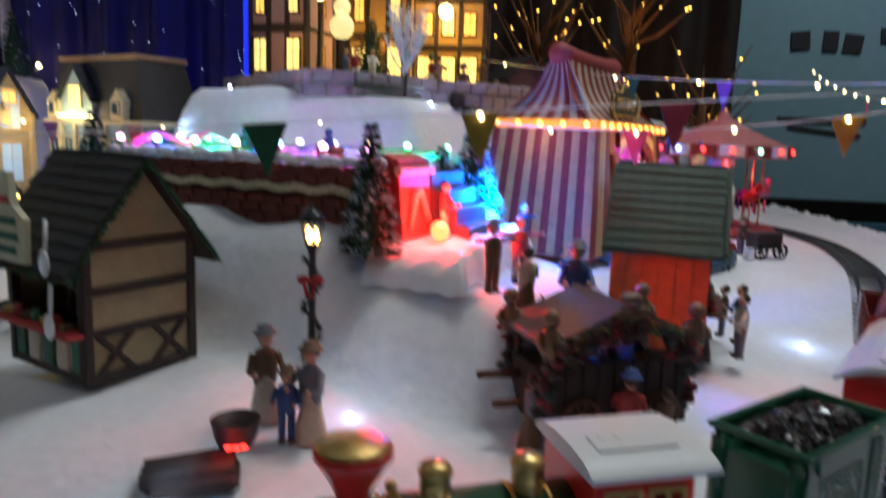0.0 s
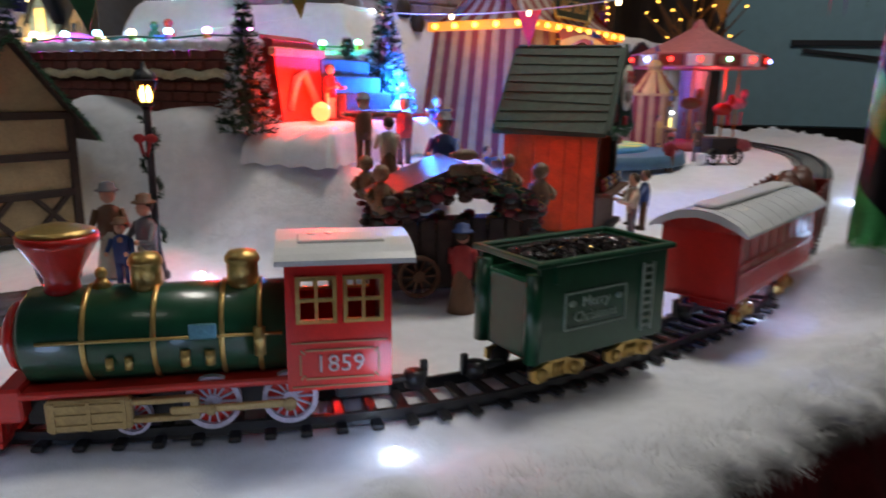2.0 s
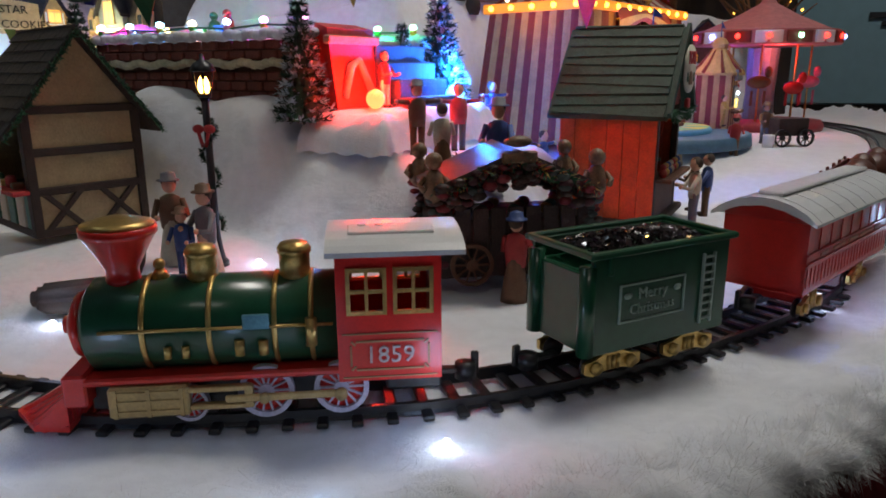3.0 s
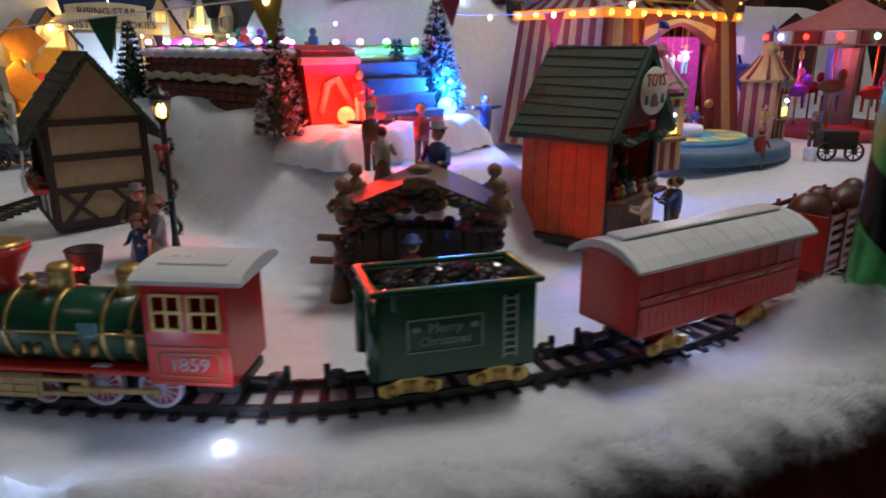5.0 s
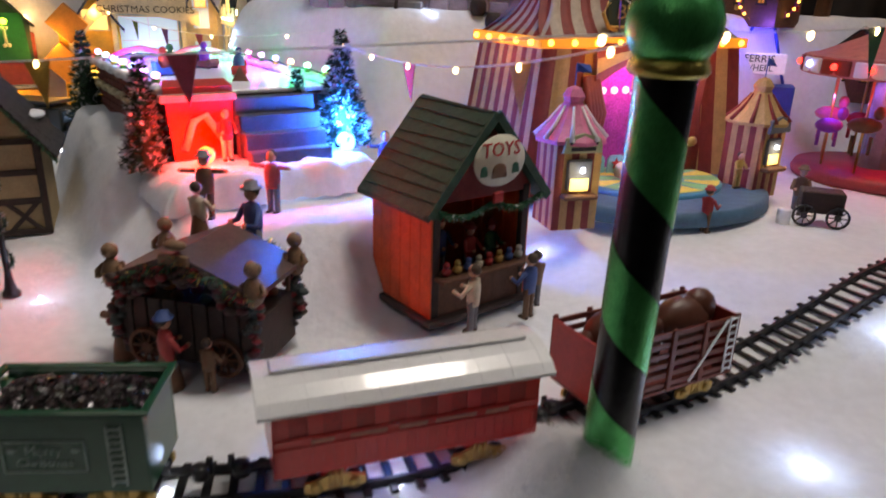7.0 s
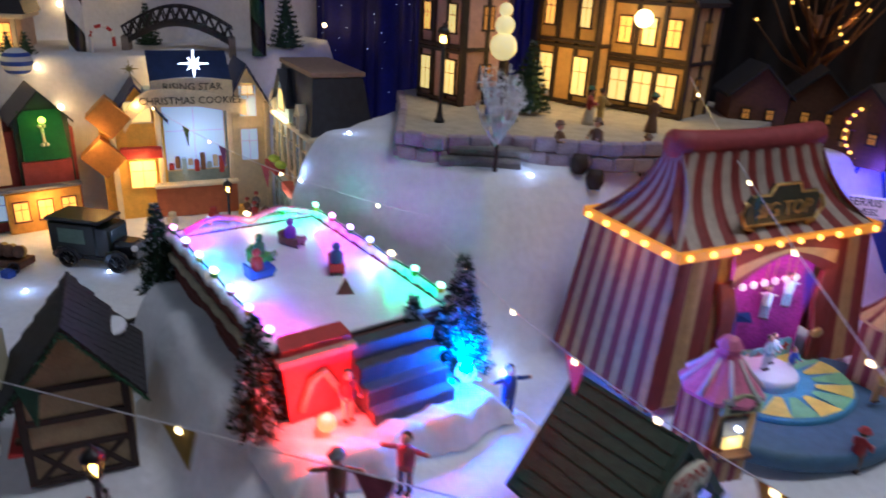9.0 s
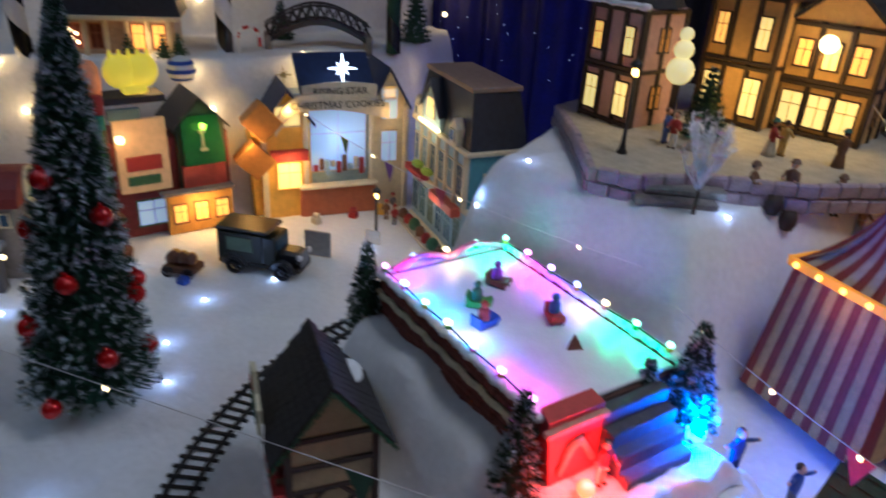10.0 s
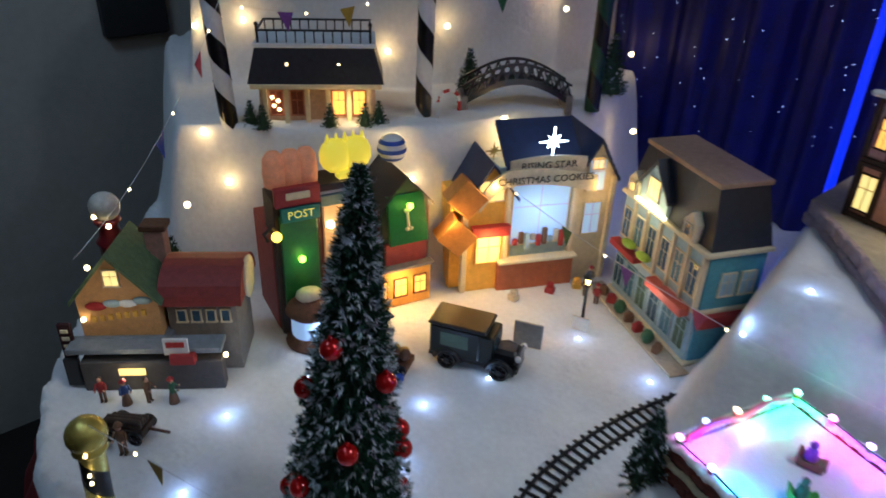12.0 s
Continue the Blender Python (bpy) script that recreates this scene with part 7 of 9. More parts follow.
for k in range(2):
    bm = bmn()
    n = 16
    z0 = 0.204 if k == 0 else 0.176
    half = 0.056 if k == 0 else 0.086
    pts = [(-half + 2 * half * i / n + (0.016 if k == 0 else 0.004), z0 + (0.005 if k == 0 else 0.018) * math.sin(math.pi * min(1, (i + (4 if k else 0)) / n * (1 if k == 0 else 0.8))) - (0.030 * max(0, 1 - i / 4) ** 2 if k else 0)) for i in range(n + 1)]
    low = [(x, z - 0.024) for x, z in reversed(pts)]
    prism(bm, pts + low, 0.004, (0, -0.014 - 0.004 * k, 0), "xz")
    sg = part("scroll_sign", bm, mat("scroll_tan", (0.62, 0.55, 0.42), 0.6), bak, "tan scroll sign with dark letters")
    if k == 0:
        letters("lettering", "RISING STAR", 0.0145, INK, sg, at(0.016, -0.0146, 0.1955, FRONT))
    else:
        letters("lettering", "CHRISTMAS COOKIES", 0.0146, INK, sg, at(0.012, -0.0186, 0.1765, FRONT))
bm = bmn()
sp = [((0.021 if i % 4 == 0 else (0.0125 if i % 2 == 0 else 0.0045)) * math.sin(i * math.pi / 8), (0.021 if i % 4 == 0 else (0.0125 if i % 2 == 0 else 0.0045)) * math.cos(i * math.pi / 8)) for i in range(16)]
prism(bm, sp, 0.003, (0.020, -0.012, 0.228), "xz")
part("star", bm, lamp_mat("star_white", (0.8, 0.9, 1.0), 9), bak, "glowing white star")
bm = bmn()
prism(bm, [(0.6 * x, 0.6 * z) for x, z in sp], 0.003, (-0.066, -0.016, 0.222), "xz")
part("small_star", bm, mat("dull_gold_star", (0.25, 0.22, 0.08), 0.5), bak)
for k, (x, z) in enumerate(((-0.100, 0.155), (-0.112, 0.098))):
    bm = bmn()
    box(bm, (x, -0.006 - 0.018 * 0, z), (0.044, 0.030, 0.040), bev=0.001, ry=0.78)
    part("side_bay", bm, mat("ochre_bay", (0.42, 0.18, 0.03), 0.6), bak)
M = bak.matrix_world
for x, y, z, w in ((-0.062, -0.030, 0.085, 0.10), (0.014, -0.035, 0.12, 0.030), (0.094, -0.03, 0.16, 0.02), (-0.062, -0.022, 0.172, 0.04), (-0.125, -0.03, 0.13, 0.09)):
    bulb_lamp(M @ Vector((x, y, z)), w * 1.7, (1.0, 0.52, 0.1) if x != 0.014 else (0.6, 0.8, 1.0), 0.006)
for k, (x, y) in enumerate(((-0.030, -0.040), (0.03, -0.032), (0.075, -0.028), (0.088, -0.035))):
    q = M @ Vector((x, y, 0))
    bm = bmn()
    box(bm, (0, 0, 0.005), (0.014, 0.012, 0.010), bev=0.001)
    box(bm, (0, 0, 0.014), (0.010, 0.009, 0.008), 0.4, bev=0.001)
    single("parcel", bm, (C_CREAM, C_RED, YELLOW, WHITE)[k], q.x, q.y, 0, 20 * k, "small stacked parcels before the bakery", "parcel", "parcels")

# ---- teal corner house with mansard roof ----
tl = thing("corner_shop", -0.292, 1.218, 0.0, -25.5, "pale blue corner shop with cream trim and dark mansard roof", "building")
wall_box(tl, "body", (0, 0.040, 0.085), (0.205, 0.085, 0.17), TEAL)
wall_box(tl, "front_wall", (0, -0.004, 0.085), (0.200, 0.008, 0.168), PALEBLUE)
for z, w, d in ((0.004, 0.214, 0.100), (0.086, 0.212, 0.096), (0.172, 0.216, 0.100)):
    wall_box(tl, "cornice", (0, 0.038, z), (w, d, 0.007), CREAM, bev=0.0015)
bm = bmn()
box(bm, (0, 0.040, 0.214), (0.206, 0.090, 0.078), top=0.80)
part("mansard_roof", bm, mat("slate_roof", (0.022, 0.026, 0.04), 0.5, var=0.4, bump=0.4), tl, "dark slate mansard roof")
wall_box(tl, "roof_trim", (0, 0.040, 0.256), (0.170, 0.078, 0.007), mat("tan_trim", (0.36, 0.24, 0.17), 0.6), "tan roof edge")
gable(tl, "front_gable", 0.034, 0.165, 0.205, 0.246, 0.040, -0.010, PALEBLUE, -0.030)
slopes(tl, 0.034, 0.205, 0.246, -0.016, 0.030, mat("slate_roof", (0.022, 0.026, 0.04)), -0.030)
for x in (-0.078, 0.062):
    gable(tl, "dormer", 0.013, 0.176, 0.200, 0.214, 0.020, -0.014, CREAM, x)
    window(tl, x, -0.0155, 0.190, 0.013, 0.016, mat("dark_glass", (0.05, 0.10, 0.16), 0.1, bump=0), CREAM, False)
for k in range(6):
    x = -0.084 + 0.0335 * k
    window(tl, x, -0.0095, 0.128, 0.020, 0.046, (mat("dark_glass", (0.05, 0.1, 0.16)), mat("blue_glass", (0.10, 0.20, 0.26), 0.2))[k % 3 == 1], CREAM)
    wall_box(tl, "pilaster", (x + 0.0168, -0.009, 0.128), (0.005, 0.008, 0.082), CREAM)
    window(tl, x, -0.0095, 0.045, 0.024, 0.050, (mat("dark_glass", (0.05, 0.1, 0.16)), mat("blue_glass", (0.1, 0.2, 0.26)), mat("shop_green", (0.06, 0.12, 0.08), 0.3))[k % 3], PALEBLUE)
window(tl, 0.1035, 0.030, 0.125, 0.022, 0.034, PALEBLUE, CREAM, True, along="y")
window(tl, 0.1035, 0.060, 0.125, 0.022, 0.034, PALEBLUE, CREAM, True, along="y")
window(tl, -0.030, -0.0112, 0.205, 0.026, 0.030, W_PALE, CREAM)
wall_box(tl, "awning", (-0.065, -0.017, 0.092), (0.070, 0.016, 0.010), C_RED, "red awning sign")
wall_box(tl, "awning", (0.050, -0.017, 0.082), (0.085, 0.016, 0.014), mat("coral_awning", (0.6, 0.12, 0.08), 0.6), "coral red awning")
wall_box(tl, "side_awning", (0.108, 0.036, 0.075), (0.014, 0.082, 0.018), C_RED, "dark red side awning")
for x in (-0.055, -0.015):
    bm = bmn()
    ball(bm, (x, -0.020, 0.108), 0.011, 10, scale=(1.5, 0.8, 0.5))
    part("flower_box", bm, mat("lime_foliage", (0.35, 0.5, 0.05), 0.6, bump=0.6), tl, "bright green flower box")
bm = bmn()
box(bm, (-0.025, -0.016, 0.180), (0.075, 0.004, 0.004))
part("eave_light", bm, lamp_mat("eave_glow", (1.0, 0.8, 0.35), 6), tl, "glowing strip under the gable")
M = tl.matrix_world
bulb_lamp(M @ Vector((-0.03, -0.035, 0.190)), 0.05, (1.0, 0.8, 0.4), 0.005)
bulb_lamp(M @ Vector((0.03, -0.040, 0.070)), 0.03, (1.0, 0.75, 0.5), 0.005)
bm = bmn()
box(bm, (0, 0, 0.002), (0.245, 0.030, 0.004), bev=0.001)
q = M @ Vector((0.0, -0.026, 0))
single("shop_pavement", bm, mat("pale_pavement", (0.5, 0.45, 0.36), 0.8), q.x, q.y, 0, -25.5, "pale pavement strip before the corner shop", "pavement")
for k in range(7):
    q = M @ Vector((-0.085 + 0.026 * k, -0.030, 0.004))
    bm = bmn()
    if k % 3 == 2:
        ball(bm, (0, 0, 0.009), 0.010, 8, scale=(1, 1, 1.1))
    else:
        box(bm, (0, 0, 0.006), (0.014, 0.010, 0.012), bev=0.001)
        ball(bm, (0, 0, 0.013), 0.006, 8, scale=(1.1, 0.8, 0.6))
    single("shop_display", bm, (C_BROWN, C_RED, GREENPAINT)[k % 3] if k % 3 != 2 else C_GREEN, q.x, q.y, q.z, 15 * k, "small crate or shrub before the corner shop", "display", "shop displays")

# ---- three joined shops: post office, toy shop, pet shop ----
ps = thing("shop_row", -0.592, 0.905, 0.0, 76.0, "row of red and green toy shops with lit novelty roof signs", "building")
wall_box(ps, "body", (0, 0.050, 0.075), (0.235, 0.095, 0.15), ROOFRED, "red shop body")
wall_box(ps, "left_tower", (-0.085, 0.010, 0.103), (0.062, 0.050, 0.206), DARKWOOD)
wall_box(ps, "left_front", (-0.085, -0.017, 0.110), (0.050, 0.006, 0.150), mat("post_green", (0.02, 0.12, 0.03), 0.4), "green post office front")
wall_box(ps, "red_sign", (-0.085, -0.020, 0.212), (0.060, 0.010, 0.026), C_RED)
wall_box(ps, "sign_bar", (-0.085, -0.0255, 0.214), (0.032, 0.002, 0.010), CREAM)
wall_box(ps, "post_sign", (-0.083, -0.024, 0.188), (0.052, 0.006, 0.020), mat("post_sign_green", (0.03, 0.22, 0.18), 0.5), "green sign with yellow letters")
letters("lettering", "POST", 0.015, lamp_mat("lit_yellow_letters", (0.9, 0.8, 0.15), 0.5), ps, at(-0.083, -0.0275, 0.188, FRONT))
for dx in (-0.022, 0.0, 0.020):
    bm = bmn()
    lathe(bm, [(0.014, 0.222), (0.0155, 0.240), (0.014, 0.258), (0.008, 0.267), (0.0005, 0.269)], (-0.085 + dx, -0.002, 0), 12)
    part("popcorn_puff", bm, mat("lit_peach", (0.8, 0.3, 0.15), 0.6, glow=0.9 if dx > -0.01 else 0.12, glow_color=(1.0, 0.4, 0.18)), ps, "peach glowing rooftop puff")
bm = bmn()
lathe(bm, [(0.034, 0), (0.036, 0.006), (0.027, 0.010), (0.026, 0.048), (0.034, 0.053), (0.030, 0.060), (0.014, 0.072), (0.0005, 0.078)], (-0.085, -0.044, 0), 20)
kiosk = part("round_kiosk", bm, BROWN, ps, "round brown kiosk with domed roof")
bm = bmn()
lathe(bm, [(0.0268, 0.012), (0.0268, 0.046)], (-0.085, -0.044, 0), 20, cap=False)
part("glass_drum", bm, W_COOL, kiosk, "glowing white kiosk window")
bm = bmn()
ball(bm, (-0.085, -0.044, 0.076), 0.016, 10, scale=(1.2, 1, 0.6))
part("cap", bm, C_CREAM, kiosk)
wall_box(ps, "mid_front", (-0.010, -0.002, 0.128), (0.072, 0.008, 0.110), mat("pale_poster", (0.55, 0.35, 0.2), 0.6, glow=0.25, glow_color=(1.0, 0.55, 0.2)), "lit pictured shop front")
wall_box(ps, "mid_board", (-0.010, -0.007, 0.118), (0.050, 0.004, 0.022), C_RED)
wall_box(ps, "mid_board", (-0.012, -0.007, 0.092), (0.046, 0.004, 0.014), C_GREEN)
wall_box(ps, "mid_roof", (-0.012, 0.012, 0.212), (0.082, 0.050, 0.010), BLACK)
wall_box(ps, "left_sign", (-0.030, -0.012, 0.194), (0.044, 0.006, 0.016), mat("blue_grey_sign", (0.12, 0.2, 0.22), 0.5))
bm = bmn()
for dx in (-0.014, 0.014):
    ball(bm, (-0.010 + dx, 0.0, 0.250), 0.024, 12, scale=(0.95, 0.7, 1.0))
for k in range(5):
    cyl(bm, (-0.034 + 0.012 * k, 0, 0.268), 0.0045, 0.012, r2=0.001, n=6)
box(bm, (-0.010, -0.008, 0.226), (0.034, 0.014, 0.012), bev=0.003)
part("bear_sign", bm, mat("lit_lemon", (0.75, 0.62, 0.05), 0.5, var=0.3, glow=0.6, glow_color=(1.0, 0.75, 0.05)), ps, "glowing yellow rounded rooftop sign")
bm = bmn()
ball(bm, (0.060, 0.006, 0.246), 0.020, 16)
part("beach_ball", bm, WHITE, ps, "blue and white ball on the roof")
bm = bmn()
for k in range(3):
    lathe(bm, [(0.0205 * math.cos(b), 0.0205 * math.sin(b)) for b in (k * 0.62 - 0.8 + 0.15 * j for j in range(3))], (0.060, 0.006, 0.246), 16, cap=False)
part("ball_stripe", bm, BLUE, ps)
gable(ps, "right_gable", 0.036, 0, 0.165, 0.205, 0.09, -0.006, mat("black_green", (0.015, 0.04, 0.02), 0.5), 0.075)
slopes(ps, 0.036, 0.165, 0.205, -0.014, 0.085, BLACK, 0.075)
bm = bmn()
put(bm, [(0.044, -0.020, 0.108), (0.104, -0.020, 0.108), (0.102, -0.002, 0.178), (0.046, -0.002, 0.178), (0.044, -0.026, 0.110), (0.104, -0.026, 0.110), (0.102, -0.008, 0.180), (0.046, -0.008, 0.180)], BOXF)
part("green_awning", bm, mat("pet_green", (0.015, 0.14, 0.03), 0.4), ps, "bright green sloping front")
bm = bmn()
tube(bm, [(0.074, -0.021, 0.132), (0.074, -0.014, 0.158)], 0.0022, 6)
for z, y in ((0.132, -0.0225), (0.158, -0.0155)):
    for s in (-1, 1):
        ball(bm, (0.074 + s * 0.0028, y, z), 0.0032, 6)
part("bone_ornament", bm, CREAM, ps, "small cream bone ornament")
wall_box(ps, "right_front", (0.075, -0.008, 0.085), (0.066, 0.006, 0.040), mat("dull_red_front", (0.35, 0.06, 0.05), 0.6))
wall_box(ps, "lower_front", (0.062, -0.012, 0.032), (0.100, 0.012, 0.062), mat("ochre_front", (0.62, 0.32, 0.05), 0.6, var=0.3), "ochre lower shop front")
for x in (0.030, 0.062, 0.094):
    window(ps, x, -0.0188, 0.034, 0.020, 0.030, W_WARM, BROWN)
wall_box(ps, "awning", (0.060, -0.016, 0.068), (0.110, 0.018, 0.005), mat("grey_awning", (0.16, 0.16, 0.2), 0.6))
window(ps, -0.005, -0.0065, 0.040, 0.046, 0.040, W_COOL, C_GREEN)
bm = bmn()
tube(bm, [(-0.112, -0.016, 0.158), (-0.122, -0.026, 0.176), (-0.134, -0.030, 0.170), (-0.130, -0.032, 0.160)], 0.003, 6)
part("crook_bracket", bm, DARKWOOD, ps)
bm = bmn()
ball(bm, (-0.118, -0.030, 0.163), 0.007, 10)
part("bracket_lamp", bm, lamp_mat("amber_globe", (1.0, 0.65, 0.05), 5), ps, "amber bracket lamp")
for x, z in ((-0.085, 0.120), (0.074, 0.168)):
    bm = bmn()
    ball(bm, (x, -0.024, z), 0.005, 8)
    part("green_lamp", bm, lamp_mat("lime_lamp", (0.5, 1.0, 0.05), 7), ps)
    bulb_lamp(ps.matrix_world @ Vector((x, -0.038, z)), 0.012, (0.5, 1.0, 0.1), 0.004)
bm = bmn()
ball(bm, (-0.040, -0.014, 0.158), 0.006, 8)
part("warm_lamp", bm, L_WARM, ps)
M = ps.matrix_world
for x, y, z, w in ((-0.035, -0.040, 0.155, 0.05), (0.06, -0.04, 0.045, 0.10), (0.135, -0.02, 0.10, 0.08)):
    bulb_lamp(M @ Vector((x, y, z)), w * 1.7, (1.0, 0.5, 0.1), 0.006)
bulb_lamp(M @ Vector((-0.085, -0.082, 0.035)), 0.03, (0.7, 0.85, 1), 0.005)

# ---- candy station in front ----
st = thing("candy_shop", -0.665, 0.638, 0.0, 52.0, "tan gabled candy shop with green roof and red-roofed wing", "building")
TAN = mat("tan_gable", (0.60, 0.34, 0.14), 0.65, var=0.2)
gable(st, "front_gable", 0.048, 0.060, 0.118, 0.176, 0.075, -0.040, TAN, -0.025, "tan painted gable")
slopes(st, 0.048, 0.118, 0.176, -0.048, 0.045, mat("moss_roof", (0.10, 0.16, 0.08), 0.7, var=0.35, bump=0.5), -0.025, label="moss green roof", rows=6)
wall_box(st, "lower_body", (-0.020, -0.010, 0.032), (0.105, 0.070, 0.064), mat("grey_blue_wall", (0.20, 0.22, 0.25), 0.7))
wall_box(st, "canopy", (0.005, -0.052, 0.058), (0.185, 0.030, 0.008), mat("slate_canopy", (0.20, 0.23, 0.27), 0.6), "slate grey canopy")
window(st, -0.025, -0.0425, 0.148, 0.017, 0.022, W_PALE, CREAM)
for k, (x, z, s, m) in enumerate(((-0.050, 0.108, 0.010, REDINK), (-0.030, 0.112, 0.009, PALEBLUE), (-0.012, 0.112, 0.009, WHITE), (0.006, 0.116, 0.009, PALEBLUE))):
    bm = bmn()
    ball(bm, (x, -0.042, z), s, 10, scale=(1.3, 0.35, 0.6))
    part("candy_ornament", bm, m, st, "moulded sweet ornament")
for k in range(7):
    wall_box(st, "sign_letter_bar", (-0.055 + 0.010 * k, -0.0425, 0.090 + 0.0015 * k), (0.006, 0.003, 0.009), YELLOW)
wall_box(st, "wing", (0.070, 0.012, 0.055), (0.085, 0.080, 0.11), mat("grey_wing", (0.25, 0.22, 0.2), 0.7))
bm = bmn()
n = 10
prof = [(0.052 * math.cos(math.pi * i / n), 0.052 * 0.75 * math.sin(math.pi * i / n)) for i in range(n + 1)]
prism(bm, prof, 0.100, (0.022, 0.012, 0.105), "yz")
part("red_roof", bm, ROOFRED, st, "rounded dark red roof")
bm = bmn()
lathe(bm, [(0.026, 0), (0.028, 0.004), (0.024, 0.006)], (0.120, 0.012, 0.118), 18, axis="x")
part("round_gable", bm, CREAM, st)
for k in range(4):
    window(st, 0.045 + 0.018 * k, -0.0295, 0.085, 0.011, 0.018, mat("dark_glass", (0.05, 0.1, 0.16)), CREAM, False)
wall_box(st, "counter", (0.012, -0.060, 0.022), (0.170, 0.018, 0.044), mat("dark_counter", (0.09, 0.08, 0.08), 0.7))
wall_box(st, "lit_sign", (-0.012, -0.0702, 0.030), (0.032, 0.002, 0.010), W_PALE, "small lit sign")
wall_box(st, "notice", (0.045, -0.068, 0.066), (0.030, 0.004, 0.024), WHITE, "white notice board")
wall_box(st, "notice_print", (0.045, -0.0705, 0.070), (0.022, 0.001, 0.008), REDINK)
wall_box(st, "red_box", (0.052, -0.070, 0.050), (0.030, 0.012, 0.014), C_RED)
wall_box(st, "blackboard", (-0.085, -0.062, 0.026), (0.018, 0.006, 0.040), INK, "small blackboard")
wall_box(st, "chimney", (0.010, 0.030, 0.150), (0.024, 0.020, 0.060), mat("pink_brick", (0.45, 0.25, 0.2), 0.8))
wall_box(st, "chimney_cap", (0.010, 0.030, 0.182), (0.032, 0.026, 0.008), BROWN)
bm = bmn()
lathe(bm, [(0.016, 0.10), (0.016, 0.150), (0.019, 0.156), (0.014, 0.162), (0.012, 0.178), (0.017, 0.184), (0.015, 0.188)], (-0.050, 0.040, 0), 16)
gum = part("globe_stand", bm, mat("maroon_enamel", (0.16, 0.012, 0.02), 0.3, coat=0.4), st, "maroon stand of the glass sweet globe")
bm = bmn()
ball(bm, (-0.050, 0.040, 0.203), 0.0190, 18)
part("globe", bm, mat("frosted_globe", (0.62, 0.60, 0.54), 0.15, var=0.25, scale=220, bump=0.05, coat=0.6), gum, "frosted glass sweet globe")
for x, y, z in ((-0.058, 0.024, 0.196), (-0.042, 0.022, 0.184), (-0.046, 0.023, 0.152), (-0.044, -0.052, 0.168), (-0.066, -0.046, 0.092), (0.102, -0.064, 0.050)):
    bm = bmn()
    ball(bm, (x, y, z), 0.0034, 8)
    part("lamp_bead", bm, L_WARM, st, "small warm light bead")
wall_box(st, "hanging_sign", (-0.092, -0.045, 0.060), (0.016, 0.005, 0.052), mat("maroon_sign", (0.05, 0.012, 0.014), 0.6), "narrow dark maroon hanging sign")
for k in range(4):
    wall_box(st, "sign_bar", (-0.092, -0.048, 0.076 - 0.011 * k), (0.009, 0.002, 0.005), CREAM, bev=0.0003)
M = st.matrix_world
bulb_lamp(M @ Vector((-0.012, -0.090, 0.040)), 0.02, (1, 0.8, 0.45), 0.004)
bulb_lamp(M @ Vector((-0.03, -0.095, 0.120)), 0.030, (1, 0.75, 0.4), 0.004)
bulb_lamp(M @ Vector((0.110, -0.090, 0.060)), 0.016, (1, 0.8, 0.5), 0.004)
for k, (x, y) in enumerate(((-0.045, -0.088), (-0.015, -0.095), (0.010, -0.090), (0.040, -0.092))):
    q = M @ Vector((x, y, 0))
    figurine(q.x, q.y, 0.0, 60 + 30 * k, COATS[k], C_BROWN, C_RED if k % 2 else None, 0.038, bool(k % 2), 0.8, "small dark painted figurine before the candy shop", "figures at the candy shop")

fw2 = thing("firewood_wagon", -0.548, 0.552, 0.0, 40, "small dark wooden wagon piled with logs before the candy shop", "cart")
wall_box(fw2, "tray", (0, 0, 0.013), (0.050, 0.028, 0.010), DARKWOOD)
for k in range(6):
    bm = bmn()
    tube(bm, [(-0.020, -0.010 + 0.005 * (k % 4), 0.021 + 0.006 * (k // 4)), (0.022, -0.009 + 0.005 * (k % 4), 0.022 + 0.006 * (k // 4))], 0.0034, 8)
    part("log", bm, BARK, fw2)
for sx in (-1, 1):
    for sy in (-1, 1):
        w = part("wheel", wheel_mesh(0.009, 8), BLACK, fw2)
        w.location = (sx * 0.016, sy * 0.016, 0.009)
bm = bmn()
tube(bm, [(0.024, 0, 0.012), (0.050, 0, 0.010)], 0.0018, 6)
part("shaft", bm, BROWN, fw2)
for lx, ly, c in ((0.010, -0.030, C_BROWN), (-0.022, -0.026, C_RED)):
    q = fw2.matrix_world @ Vector((lx, ly, 0))
    figurine(q.x, q.y, 0.0, 50, c, C_BROWN, C_BROWN, 0.044, False, 0.8, "dark painted figurine beside the firewood wagon", "figures at the firewood wagon")
led_row("pole_bead", [(-0.4400, 0.4860, 0.090), (-0.4390, 0.4850, 0.066), (-0.4390, 0.4850, 0.056), (-0.4380, 0.4850, 0.030), (-0.4350, 0.4850, 0.022)], 0.0019, L_WARM, "small warm light bead wound on the gold striped pole")
bm = bmn()
box(bm, (0, 0, 0), (0.03, 0.15, 0.12), bev=0.006)
single("wall_box", bm, mat("dark_wall_box", (0.03, 0.032, 0.035), 0.5), -1.618, 1.005, 0.272, 0, "dark flat box fixed on the grey wall", "wall box")

